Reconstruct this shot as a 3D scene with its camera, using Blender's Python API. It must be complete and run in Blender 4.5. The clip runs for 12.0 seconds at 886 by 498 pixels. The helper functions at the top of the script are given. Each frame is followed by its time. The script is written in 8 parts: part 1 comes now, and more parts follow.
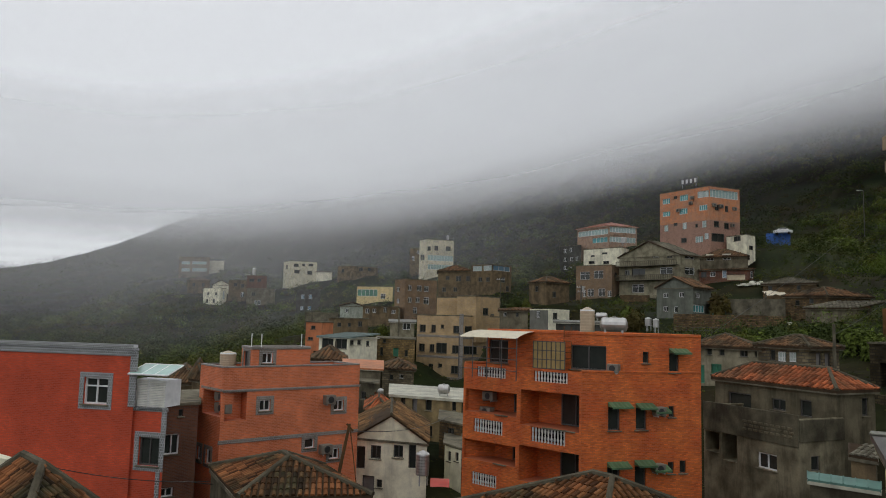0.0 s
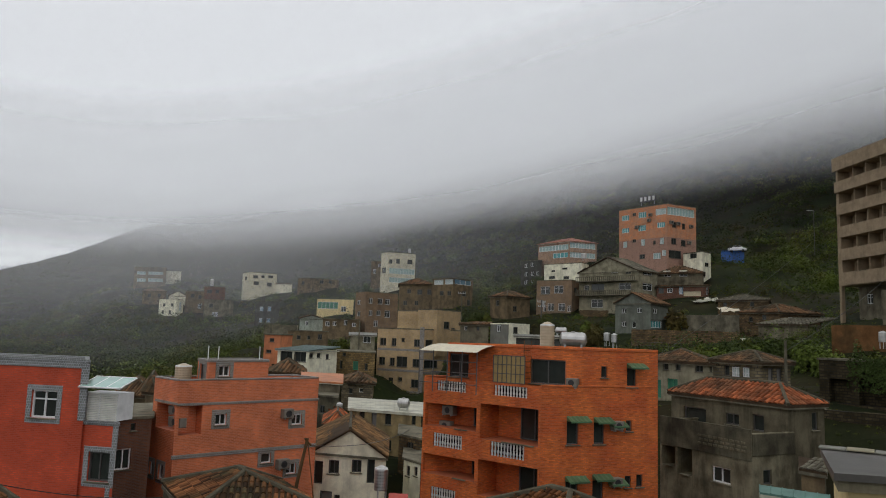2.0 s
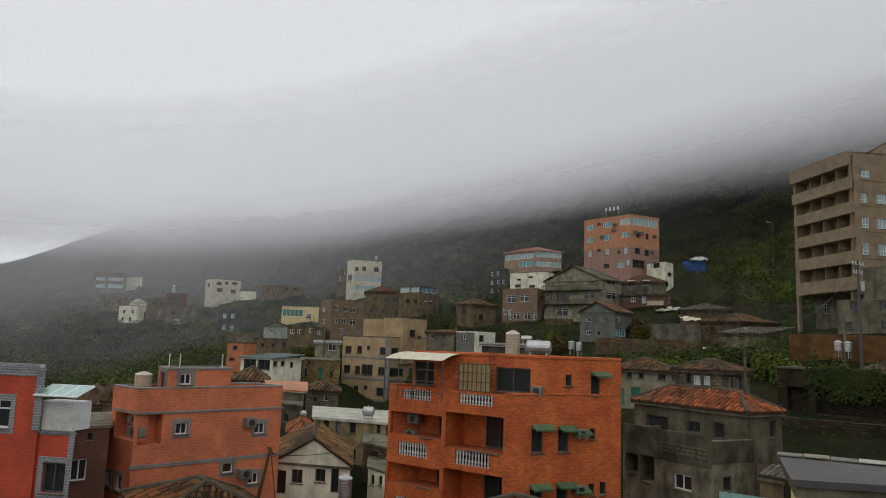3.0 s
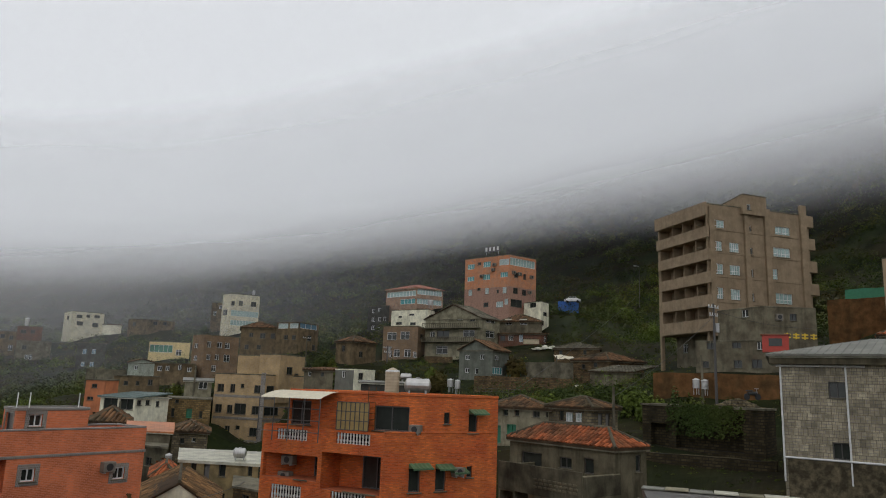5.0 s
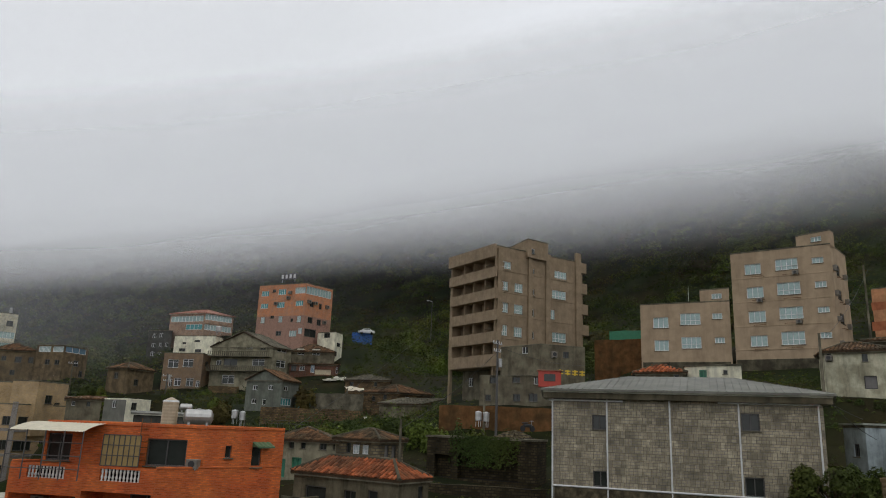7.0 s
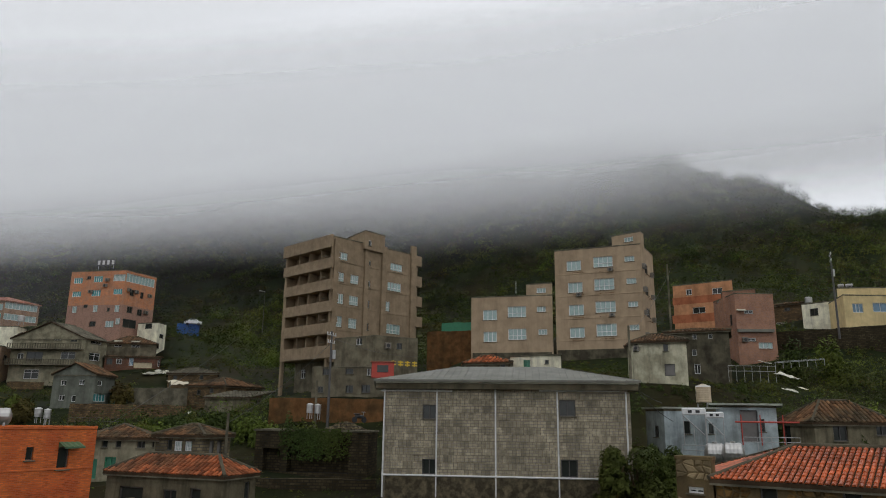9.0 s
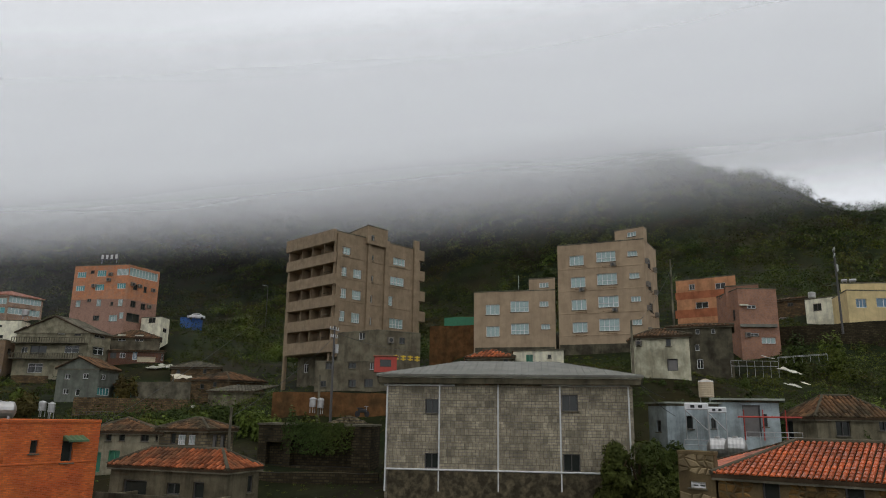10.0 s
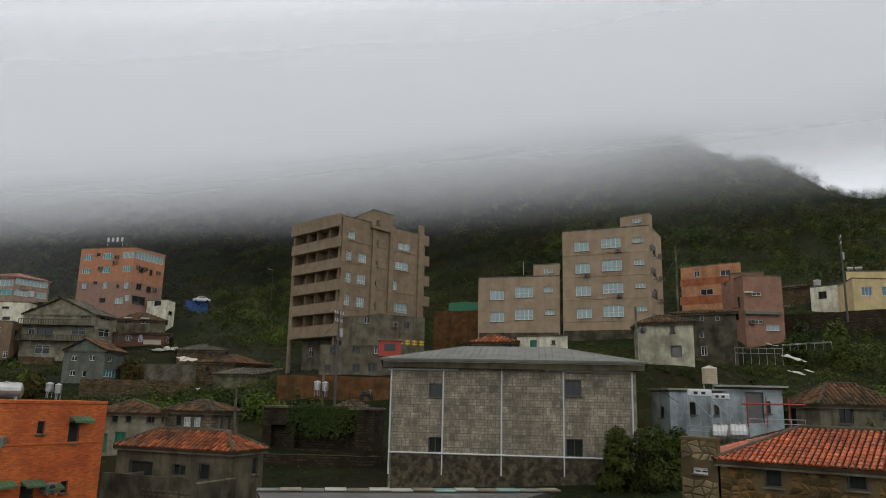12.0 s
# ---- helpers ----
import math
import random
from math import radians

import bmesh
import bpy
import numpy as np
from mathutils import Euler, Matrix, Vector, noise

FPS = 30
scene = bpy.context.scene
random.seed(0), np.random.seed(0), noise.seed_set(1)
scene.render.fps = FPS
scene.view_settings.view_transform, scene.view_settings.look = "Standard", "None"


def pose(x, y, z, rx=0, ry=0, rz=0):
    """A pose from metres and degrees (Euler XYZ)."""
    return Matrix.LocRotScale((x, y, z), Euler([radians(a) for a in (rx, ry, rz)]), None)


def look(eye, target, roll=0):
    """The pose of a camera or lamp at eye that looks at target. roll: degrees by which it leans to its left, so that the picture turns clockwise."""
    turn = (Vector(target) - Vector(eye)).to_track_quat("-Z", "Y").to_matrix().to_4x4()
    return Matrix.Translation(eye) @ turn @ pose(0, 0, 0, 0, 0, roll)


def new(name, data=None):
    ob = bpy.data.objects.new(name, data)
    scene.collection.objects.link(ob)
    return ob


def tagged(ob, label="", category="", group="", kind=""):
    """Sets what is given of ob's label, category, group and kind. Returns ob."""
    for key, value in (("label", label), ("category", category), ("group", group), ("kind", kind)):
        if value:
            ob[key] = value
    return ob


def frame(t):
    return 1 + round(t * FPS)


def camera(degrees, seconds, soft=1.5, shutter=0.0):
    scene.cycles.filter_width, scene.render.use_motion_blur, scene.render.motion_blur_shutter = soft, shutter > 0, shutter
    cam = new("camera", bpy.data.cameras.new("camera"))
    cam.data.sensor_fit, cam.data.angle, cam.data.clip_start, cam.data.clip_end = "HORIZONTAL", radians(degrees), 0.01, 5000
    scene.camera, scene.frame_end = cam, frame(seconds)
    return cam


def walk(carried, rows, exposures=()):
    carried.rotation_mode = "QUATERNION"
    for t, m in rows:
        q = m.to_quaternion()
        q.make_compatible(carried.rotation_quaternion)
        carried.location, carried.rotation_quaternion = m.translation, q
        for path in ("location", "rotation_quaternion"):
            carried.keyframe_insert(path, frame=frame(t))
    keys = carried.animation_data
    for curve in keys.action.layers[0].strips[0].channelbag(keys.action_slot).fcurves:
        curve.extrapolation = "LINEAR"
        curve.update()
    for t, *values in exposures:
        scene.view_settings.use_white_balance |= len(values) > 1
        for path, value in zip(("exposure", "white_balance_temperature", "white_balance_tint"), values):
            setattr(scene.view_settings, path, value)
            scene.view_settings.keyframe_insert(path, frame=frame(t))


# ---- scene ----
# The camera stands on a high terrace and pans from the sea side to the hill.
cam = camera(63.5, 12.0, soft=1.0)
EYE = 14.0
ROWS = [
    (0.0, -0.15, 5.61, -1.53),
    (0.5, -0.39, 5.84, -1.51),
    (1.0, -0.97, 6.13, -1.68),
    (1.5, -1.98, 6.17, -1.93),
    (2.0, -3.27, 6.78, -1.95),
    (2.5, -4.60, 7.30, -1.94),
    (3.0, -5.98, 7.51, -2.09),
    (4.8, -14.53, 10.52, -2.21),
    (5.0, -15.49, 10.81, -2.07),
    (5.5, -18.83, 11.30, -2.17),
    (6.0, -22.59, 11.81, -2.09),
    (6.5, -26.85, 13.07, -1.85),
    (7.0, -31.91, 13.86, -2.18),
    (7.5, -38.06, 14.10, -2.07),
    (7.7, -40.29, 13.88, -2.10),
    (9.3, -45.04, 13.48, -0.65),
    (9.5, -45.02, 13.35, -0.68),
    (10.0, -44.73, 13.08, -0.82),
    (10.5, -44.57, 12.78, -0.77),
    (11.0, -44.56, 12.54, -0.90),
    (11.5, -44.70, 12.24, -1.12),
    (12.0, -44.44, 11.88, -1.29),
]
walk(cam, [(t, pose(0, 0, EYE, 90 + pitch, roll, yaw)) for t, yaw, pitch, roll in ROWS])

# ---- light: a wet overcast morning under low stratus ----
world = bpy.data.worlds.new("overcast_sky")
scene.world = world
world.use_nodes = True
wn, wl = world.node_tree.nodes, world.node_tree.links
wn.clear()
w_out = wn.new("ShaderNodeOutputWorld")
w_bg = wn.new("ShaderNodeBackground")
w_sky = wn.new("ShaderNodeTexSky")
w_sky.sky_type, w_sky.sun_disc = "NISHITA", False
w_sky.sun_elevation, w_sky.sun_rotation = radians(50), radians(200)
w_tc = wn.new("ShaderNodeTexCoord")
w_sep = wn.new("ShaderNodeSeparateXYZ")
w_ramp = wn.new("ShaderNodeValToRGB")
wl.new(w_tc.outputs["Generated"], w_sep.inputs[0])
wl.new(w_sep.outputs["Z"], w_ramp.inputs[0])
cr = w_ramp.color_ramp
cr.elements[0].position, cr.elements[0].color = 0.0, (7.6, 7.8, 8.15, 1)
cr.elements[1].position, cr.elements[1].color = 1.0, (9.3, 9.5, 9.8, 1)
for at, v in ((0.12, (7.8, 8.0, 8.35)), (0.5, (7.9, 8.1, 8.45))):
    cr.elements.new(at).color = (*v, 1)
w_mix = wn.new("ShaderNodeMix")
w_mix.data_type = "RGBA"
w_mix.inputs["Factor"].default_value = 0.93
wl.new(w_sky.outputs[0], w_mix.inputs["A"])
wl.new(w_ramp.outputs[0], w_mix.inputs["B"])
wl.new(w_mix.outputs["Result"], w_bg.inputs["Color"])
w_bg.inputs["Strength"].default_value = 0.106
wl.new(w_bg.outputs[0], w_out.inputs[0])

sun = new("sun", bpy.data.lights.new("sun", "SUN"))
sun.data.energy, sun.data.angle, sun.data.color = 0.15, radians(40), (1.0, 0.97, 0.93)
sun.matrix_world = look((0, 0, 60), (15, 30, 0))

# ---- materials ----
MATS = {}


def material(key, colour, rough=0.85, vary=0.25, scale=1.2, bump=0.3, streak=0.35, grain=14.0, metal=0.0, spec=0.12, second=None, island=0.0):
    """A weathered surface: two scales of noise, rain streaks that run down, and fine relief."""
    colour = (colour[0] * 1.06, colour[1], colour[2] * 0.76)
    second = tuple(v * 0.72 for v in colour) if second is None else (second[0] * 1.06, second[1], second[2] * 0.76)
    m = bpy.data.materials.new(key)
    m.use_nodes = True
    n, l = m.node_tree.nodes, m.node_tree.links
    b = n["Principled BSDF"]
    b.inputs["Roughness"].default_value, b.inputs["Metallic"].default_value = rough, metal
    b.inputs["Specular IOR Level"].default_value = spec
    geo = n.new("ShaderNodeNewGeometry")
    big = n.new("ShaderNodeTexNoise")
    big.inputs["Scale"].default_value, big.inputs["Detail"].default_value, big.inputs["Roughness"].default_value = scale, 6, 0.65
    l.new(geo.outputs["Position"], big.inputs["Vector"])
    fine = n.new("ShaderNodeTexNoise")
    fine.inputs["Scale"].default_value, fine.inputs["Detail"].default_value = grain, 5
    l.new(geo.outputs["Position"], fine.inputs["Vector"])
    mp = n.new("ShaderNodeMapping")
    mp.inputs["Scale"].default_value = (0.8, 0.8, 0.1)
    l.new(geo.outputs["Position"], mp.inputs["Vector"])
    run = n.new("ShaderNodeTexNoise")
    run.inputs["Scale"].default_value, run.inputs["Detail"].default_value, run.inputs["Roughness"].default_value = 1.3, 7, 0.7
    l.new(mp.outputs[0], run.inputs["Vector"])
    r1 = n.new("ShaderNodeMapRange")
    r1.inputs["From Min"].default_value, r1.inputs["From Max"].default_value = 0.3, 0.7
    r1.inputs["To Min"].default_value, r1.inputs["To Max"].default_value = 1 - vary, 1 + vary
    l.new(big.outputs["Fac"], r1.inputs["Value"])
    r2 = n.new("ShaderNodeMapRange")
    r2.inputs["From Min"].default_value, r2.inputs["From Max"].default_value = 0.48, 0.72
    r2.inputs["To Min"].default_value, r2.inputs["To Max"].default_value = 1.0, 1 - streak * 0.8
    l.new(run.outputs["Fac"], r2.inputs["Value"])
    r3 = n.new("ShaderNodeMapRange")
    r3.inputs["To Min"].default_value, r3.inputs["To Max"].default_value = 1 - vary * 0.7, 1 + vary * 0.7
    l.new(fine.outputs["Fac"], r3.inputs["Value"])
    a = n.new("ShaderNodeMath")
    a.operation = "MULTIPLY"
    l.new(r1.outputs[0], a.inputs[0])
    l.new(r2.outputs[0], a.inputs[1])
    c = n.new("ShaderNodeMath")
    c.operation = "MULTIPLY"
    l.new(a.outputs[0], c.inputs[0])
    l.new(r3.outputs[0], c.inputs[1])
    last = c.outputs[0]
    if island:
        r4 = n.new("ShaderNodeMapRange")
        r4.inputs["To Min"].default_value, r4.inputs["To Max"].default_value = 1 - island, 1 + island
        l.new(geo.outputs["Random Per Island"], r4.inputs["Value"])
        d = n.new("ShaderNodeMath")
        d.operation = "MULTIPLY"
        l.new(last, d.inputs[0])
        l.new(r4.outputs[0], d.inputs[1])
        last = d.outputs[0]
    mix = n.new("ShaderNodeMix")
    mix.data_type = "RGBA"
    mix.inputs["A"].default_value = (*colour, 1)
    mix.inputs["B"].default_value = (*(second or tuple(v * 0.72 for v in colour)), 1)
    sh = n.new("ShaderNodeMapRange")
    sh.inputs["From Min"].default_value, sh.inputs["From Max"].default_value = 0.42, 0.62
    off = n.new("ShaderNodeTexNoise")
    off.inputs["Scale"].default_value, off.inputs["Detail"].default_value = scale * 0.6, 8
    l.new(geo.outputs["Position"], off.inputs["Vector"])
    l.new(off.outputs["Fac"], sh.inputs["Value"])
    l.new(sh.outputs[0], mix.inputs["Factor"])
    hsv = n.new("ShaderNodeHueSaturation")
    l.new(mix.outputs["Result"], hsv.inputs["Color"])
    l.new(last, hsv.inputs["Value"])
    l.new(hsv.outputs[0], b.inputs["Base Color"])
    if bump:
        bp = n.new("ShaderNodeBump")
        bp.inputs["Strength"].default_value, bp.inputs["Distance"].default_value = bump, 0.03
        l.new(fine.outputs["Fac"], bp.inputs["Height"])
        l.new(bp.outputs[0], b.inputs["Normal"])
    MATS[key] = m
    return m


def coursed(key, colour, joint, w, h, rough=0.6, vary=0.2, gap=0.012, patchy=0.16, **more):
    """Small tiles or bricks too fine to pick apart singly, laid in courses on any upright wall."""
    m = material(key, colour, rough=rough, vary=vary, **more)
    n, l = m.node_tree.nodes, m.node_tree.links
    b = n["Principled BSDF"]
    hsv = next(x for x in n if x.bl_idname == "ShaderNodeHueSaturation")
    geo = next(x for x in n if x.bl_idname == "ShaderNodeNewGeometry")
    cross = n.new("ShaderNodeVectorMath")
    cross.operation = "CROSS_PRODUCT"
    cross.inputs[0].default_value = (0, 0, 1)
    l.new(geo.outputs["True Normal"], cross.inputs[1])
    dot = n.new("ShaderNodeVectorMath")
    dot.operation = "DOT_PRODUCT"
    l.new(cross.outputs[0], dot.inputs[0])
    l.new(geo.outputs["Position"], dot.inputs[1])
    sep = n.new("ShaderNodeSeparateXYZ")
    l.new(geo.outputs["Position"], sep.inputs[0])
    comb = n.new("ShaderNodeCombineXYZ")
    l.new(dot.outputs["Value"], comb.inputs["X"])
    l.new(sep.outputs["Z"], comb.inputs["Y"])
    br = n.new("ShaderNodeTexBrick")
    br.inputs["Scale"].default_value = 1.0
    br.inputs["Brick Width"].default_value, br.inputs["Row Height"].default_value = w, h
    br.inputs["Mortar Size"].default_value, br.inputs["Mortar Smooth"].default_value = gap, 0.3
    br.inputs["Bias"].default_value = 0.0
    br.inputs["Color1"].default_value, br.inputs["Color2"].default_value = (1 - patchy, 1 - patchy, 1 - patchy, 1), (1 + patchy * 0.7, 1 + patchy * 0.7, 1 + patchy * 0.7, 1)
    br.inputs["Mortar"].default_value = (1, 1, 1, 1)
    l.new(comb.outputs[0], br.inputs["Vector"])
    mul = n.new("ShaderNodeMix")
    mul.data_type, mul.blend_type = "RGBA", "MULTIPLY"
    mul.inputs["Factor"].default_value = 1.0
    l.new(hsv.outputs[0], mul.inputs["A"])
    l.new(br.outputs["Color"], mul.inputs["B"])
    fin = n.new("ShaderNodeMix")
    fin.data_type = "RGBA"
    l.new(br.outputs["Fac"], fin.inputs["Factor"])
    l.new(mul.outputs["Result"], fin.inputs["A"])
    fin.inputs["B"].default_value = (*joint, 1)
    l.new(fin.outputs["Result"], b.inputs["Base Color"])
    return m


def plain(key, colour, rough=0.4, metal=0.0, spec=0.5, transmission=0.0):
    m = bpy.data.materials.new(key)
    m.use_nodes = True
    b = m.node_tree.nodes["Principled BSDF"]
    b.inputs["Base Color"].default_value = (*colour, 1)
    b.inputs["Roughness"].default_value, b.inputs["Metallic"].default_value = rough, metal
    b.inputs["Specular IOR Level"].default_value = spec
    b.inputs["Transmission Weight"].default_value = transmission
    n, l = m.node_tree.nodes, m.node_tree.links
    geo = n.new("ShaderNodeNewGeometry")
    no = n.new("ShaderNodeTexNoise")
    no.inputs["Scale"].default_value, no.inputs["Detail"].default_value = 3.0, 5
    l.new(geo.outputs["Position"], no.inputs["Vector"])
    mr = n.new("ShaderNodeMapRange")
    mr.inputs["To Min"].default_value, mr.inputs["To Max"].default_value = 0.7, 1.3
    l.new(no.outputs["Fac"], mr.inputs["Value"])
    hs = n.new("ShaderNodeHueSaturation")
    hs.inputs["Color"].default_value = (*colour, 1)
    l.new(mr.outputs[0], hs.inputs["Value"])
    l.new(hs.outputs[0], b.inputs["Base Color"])
    MATS[key] = m
    return m


coursed("red_tile", (0.52, 0.080, 0.042), (0.38, 0.085, 0.055), 0.21, 0.075, vary=0.12, streak=0.2)
coursed("bluegrey_tile", (0.20, 0.22, 0.27), (0.36, 0.36, 0.38), 0.11, 0.11, vary=0.12, streak=0.2)
coursed("salmon_tile", (0.64, 0.195, 0.10), (0.58, 0.23, 0.15), 0.24, 0.09, vary=0.12, streak=0.22)
coursed("grey_tile", (0.22, 0.20, 0.20), (0.30, 0.29, 0.29), 0.11, 0.11, vary=0.12, streak=0.2)
coursed("orange_brick", (0.56, 0.145, 0.042), (0.40, 0.125, 0.06), 0.24, 0.075, vary=0.24, streak=0.3, patchy=0.30, second=(0.46, 0.095, 0.03))
coursed("dark_brick", (0.15, 0.065, 0.045), (0.12, 0.09, 0.075), 0.24, 0.08, vary=0.25, streak=0.4)
coursed("beige_tile", (0.46, 0.34, 0.22), (0.36, 0.28, 0.20), 0.2, 0.1, vary=0.1, streak=0.18)
coursed("brown_tile", (0.24, 0.165, 0.12), (0.2, 0.16, 0.13), 0.24, 0.1, vary=0.2, streak=0.3)
coursed("pink_tile", (0.36, 0.24, 0.2), (0.3, 0.24, 0.2), 0.2, 0.1, vary=0.2, streak=0.3)
coursed("mauve_tile", (0.36, 0.195, 0.15), (0.3, 0.2, 0.17), 0.2, 0.1, vary=0.14, streak=0.25)
coursed("white_tile", (0.62, 0.60, 0.54), (0.5, 0.48, 0.44), 0.25, 0.12, vary=0.14, streak=0.3)
coursed("panel_clad", (0.33, 0.305, 0.28), (0.19, 0.17, 0.15), 0.36, 0.18, vary=0.3, streak=0.2, gap=0.016, patchy=0.2, grain=7.0, rough=0.7)
def ashlar(key, w, h, patchy):
    """A second set of stone faces, laid across the first, for a mixed stone pattern."""
    n, l = MATS[key].node_tree.nodes, MATS[key].node_tree.links
    b = n["Principled BSDF"]
    first = next(x for x in n if x.bl_idname == "ShaderNodeTexBrick")
    br = n.new("ShaderNodeTexBrick")
    l.new(first.inputs["Vector"].links[0].from_socket, br.inputs["Vector"])
    br.offset = 0.37
    br.inputs["Scale"].default_value, br.inputs["Mortar Size"].default_value = 1.0, 0.014
    br.inputs["Brick Width"].default_value, br.inputs["Row Height"].default_value = w, h
    br.inputs["Color1"].default_value = (1 - patchy, 1 - patchy, 1 - patchy, 1)
    br.inputs["Color2"].default_value = (1 + patchy, 1 + patchy, 1 + patchy, 1)
    br.inputs["Mortar"].default_value = (0.62, 0.6, 0.57, 1)
    mul = n.new("ShaderNodeMix")
    mul.data_type, mul.blend_type = "RGBA", "MULTIPLY"
    mul.inputs["Factor"].default_value = 1.0
    l.new(b.inputs["Base Color"].links[0].from_socket, mul.inputs["A"])
    l.new(br.outputs["Color"], mul.inputs["B"])
    l.new(mul.outputs["Result"], b.inputs["Base Color"])


ashlar("panel_clad", 0.27, 0.44, 0.2)
coursed("salmon_tower", (0.55, 0.23, 0.13), (0.42, 0.24, 0.17), 0.22, 0.1, vary=0.16, streak=0.35, second=(0.42, 0.22, 0.16))
def two_tone(key, level, below):
    """The tiling changes colour below a level."""
    m = MATS[key]
    n, l = m.node_tree.nodes, m.node_tree.links
    mix = next(x for x in n if x.bl_idname == "ShaderNodeMix" and not x.inputs["A"].is_linked)
    src = mix.outputs["Result"].links[0].to_socket
    geo = n.new("ShaderNodeNewGeometry")
    sep = n.new("ShaderNodeSeparateXYZ")
    l.new(geo.outputs["Position"], sep.inputs[0])
    cut = n.new("ShaderNodeMath")
    cut.operation = "LESS_THAN"
    cut.inputs[1].default_value = level
    l.new(sep.outputs["Z"], cut.inputs[0])
    two = n.new("ShaderNodeMix")
    two.data_type = "RGBA"
    l.new(cut.outputs[0], two.inputs["Factor"])
    l.new(mix.outputs["Result"], two.inputs["A"])
    two.inputs["B"].default_value = (*below, 1)
    l.new(two.outputs["Result"], src)


two_tone("salmon_tower", EYE + 22.2, (0.30, 0.185, 0.14))
material("peach_band", (0.52, 0.27, 0.18), vary=0.14, streak=0.3)
for key, colour, second, vary, streak in (
    ("white_plaster", (0.78, 0.79, 0.80), (0.58, 0.58, 0.57), 0.16, 0.45),
    ("dirty_white", (0.50, 0.50, 0.475), (0.29, 0.285, 0.26), 0.25, 0.7),
    ("pale_render", (0.27, 0.26, 0.235), (0.16, 0.155, 0.135), 0.25, 0.5),
    ("grey_render", (0.165, 0.155, 0.138), (0.10, 0.09, 0.08), 0.25, 0.55),
    ("dark_render", (0.10, 0.095, 0.082), (0.05, 0.046, 0.04), 0.35, 0.7),
    ("weathered_render", (0.14, 0.128, 0.108), (0.075, 0.068, 0.056), 0.25, 0.85),
    ("stained_render", (0.20, 0.185, 0.16), (0.10, 0.092, 0.076), 0.28, 0.9),
    ("brown_render", (0.155, 0.12, 0.088), (0.095, 0.075, 0.058), 0.28, 0.5),
    ("slate_render", (0.07, 0.075, 0.085), (0.05, 0.05, 0.055), 0.25, 0.4),
    ("cream_paint", (0.62, 0.52, 0.35), (0.54, 0.45, 0.31), 0.12, 0.3),
    ("blue_render", (0.32, 0.37, 0.40), (0.25, 0.28, 0.30), 0.2, 0.4),
    ("bluegrey_render", (0.15, 0.17, 0.182), (0.11, 0.122, 0.13), 0.2, 0.45),
    ("teal_paint", (0.10, 0.24, 0.29), (0.08, 0.17, 0.2), 0.2, 0.4),
    ("paleblue_plaster", (0.40, 0.49, 0.66), (0.26, 0.315, 0.41), 0.2, 0.6),
    ("taupe_render", (0.27, 0.216, 0.185), (0.225, 0.178, 0.15), 0.14, 0.25),
    ("beige_render", (0.38, 0.302, 0.262), (0.325, 0.256, 0.22), 0.1, 0.3),
    ("salmon_paint", (0.52, 0.20, 0.12), (0.42, 0.17, 0.11), 0.15, 0.3),
    ("concrete", (0.16, 0.152, 0.14), (0.09, 0.086, 0.08), 0.3, 0.55),
    ("earth", (0.135, 0.07, 0.035), (0.08, 0.048, 0.026), 0.35, 0.3),
):
    material(key, colour, vary=vary, streak=streak, second=second)
coursed("grey_stone", (0.18, 0.155, 0.12), (0.075, 0.066, 0.055), 0.5, 0.24, rough=0.9, vary=0.35, gap=0.03, patchy=0.4, streak=0.45)
coursed("yellow_stone", (0.24, 0.17, 0.09), (0.10, 0.08, 0.05), 0.5, 0.24, rough=0.9, vary=0.35, gap=0.03, patchy=0.4, streak=0.4)
coursed("brown_stone", (0.15, 0.105, 0.066), (0.06, 0.048, 0.036), 0.45, 0.22, rough=0.9, vary=0.4, gap=0.03, patchy=0.4, streak=0.4)
coursed("dark_stone", (0.06, 0.05, 0.035), (0.025, 0.022, 0.017), 0.45, 0.22, rough=0.95, vary=0.4, gap=0.03, patchy=0.4, streak=0.6)
material("honey_stone", (0.18, 0.105, 0.042), vary=0.3, island=0.35, second=(0.12, 0.082, 0.045), streak=0.2)
material("crazy_stone", (0.24, 0.195, 0.145), vary=0.25, island=0.25, second=(0.18, 0.145, 0.105), streak=0.3)
material("tile_bed", (0.06, 0.042, 0.032), vary=0.3)
material("ridge_grey", (0.085, 0.078, 0.068), vary=0.3)
material("tan_render", (0.30, 0.235, 0.15), vary=0.25, streak=0.5, second=(0.18, 0.145, 0.10))
material("mortar", (0.13, 0.10, 0.065), vary=0.3)
for key, colour, second, isl in (
    ("clay_tile", (0.30, 0.088, 0.042), (0.13, 0.06, 0.038), 0.5),
    ("orange_tile", (0.42, 0.098, 0.036), (0.26, 0.065, 0.03), 0.4),
    ("old_tile", (0.13, 0.072, 0.045), (0.06, 0.048, 0.036), 0.5),
    ("mossy_tile", (0.15, 0.062, 0.03), (0.035, 0.031, 0.019), 0.75),
    ("tan_tile", (0.20, 0.115, 0.062), (0.10, 0.066, 0.042), 0.5),
    ("slate_tile", (0.13, 0.125, 0.12), (0.09, 0.085, 0.08), 0.3),
):
    material(key, colour, rough=0.75, vary=0.3, island=isl, second=second, streak=0.2, scale=0.8)
MATS["orange_tile"].node_tree.nodes["Principled BSDF"].inputs["Roughness"].default_value = 0.4
MATS["orange_tile"].node_tree.nodes["Principled BSDF"].inputs["Specular IOR Level"].default_value = 0.4
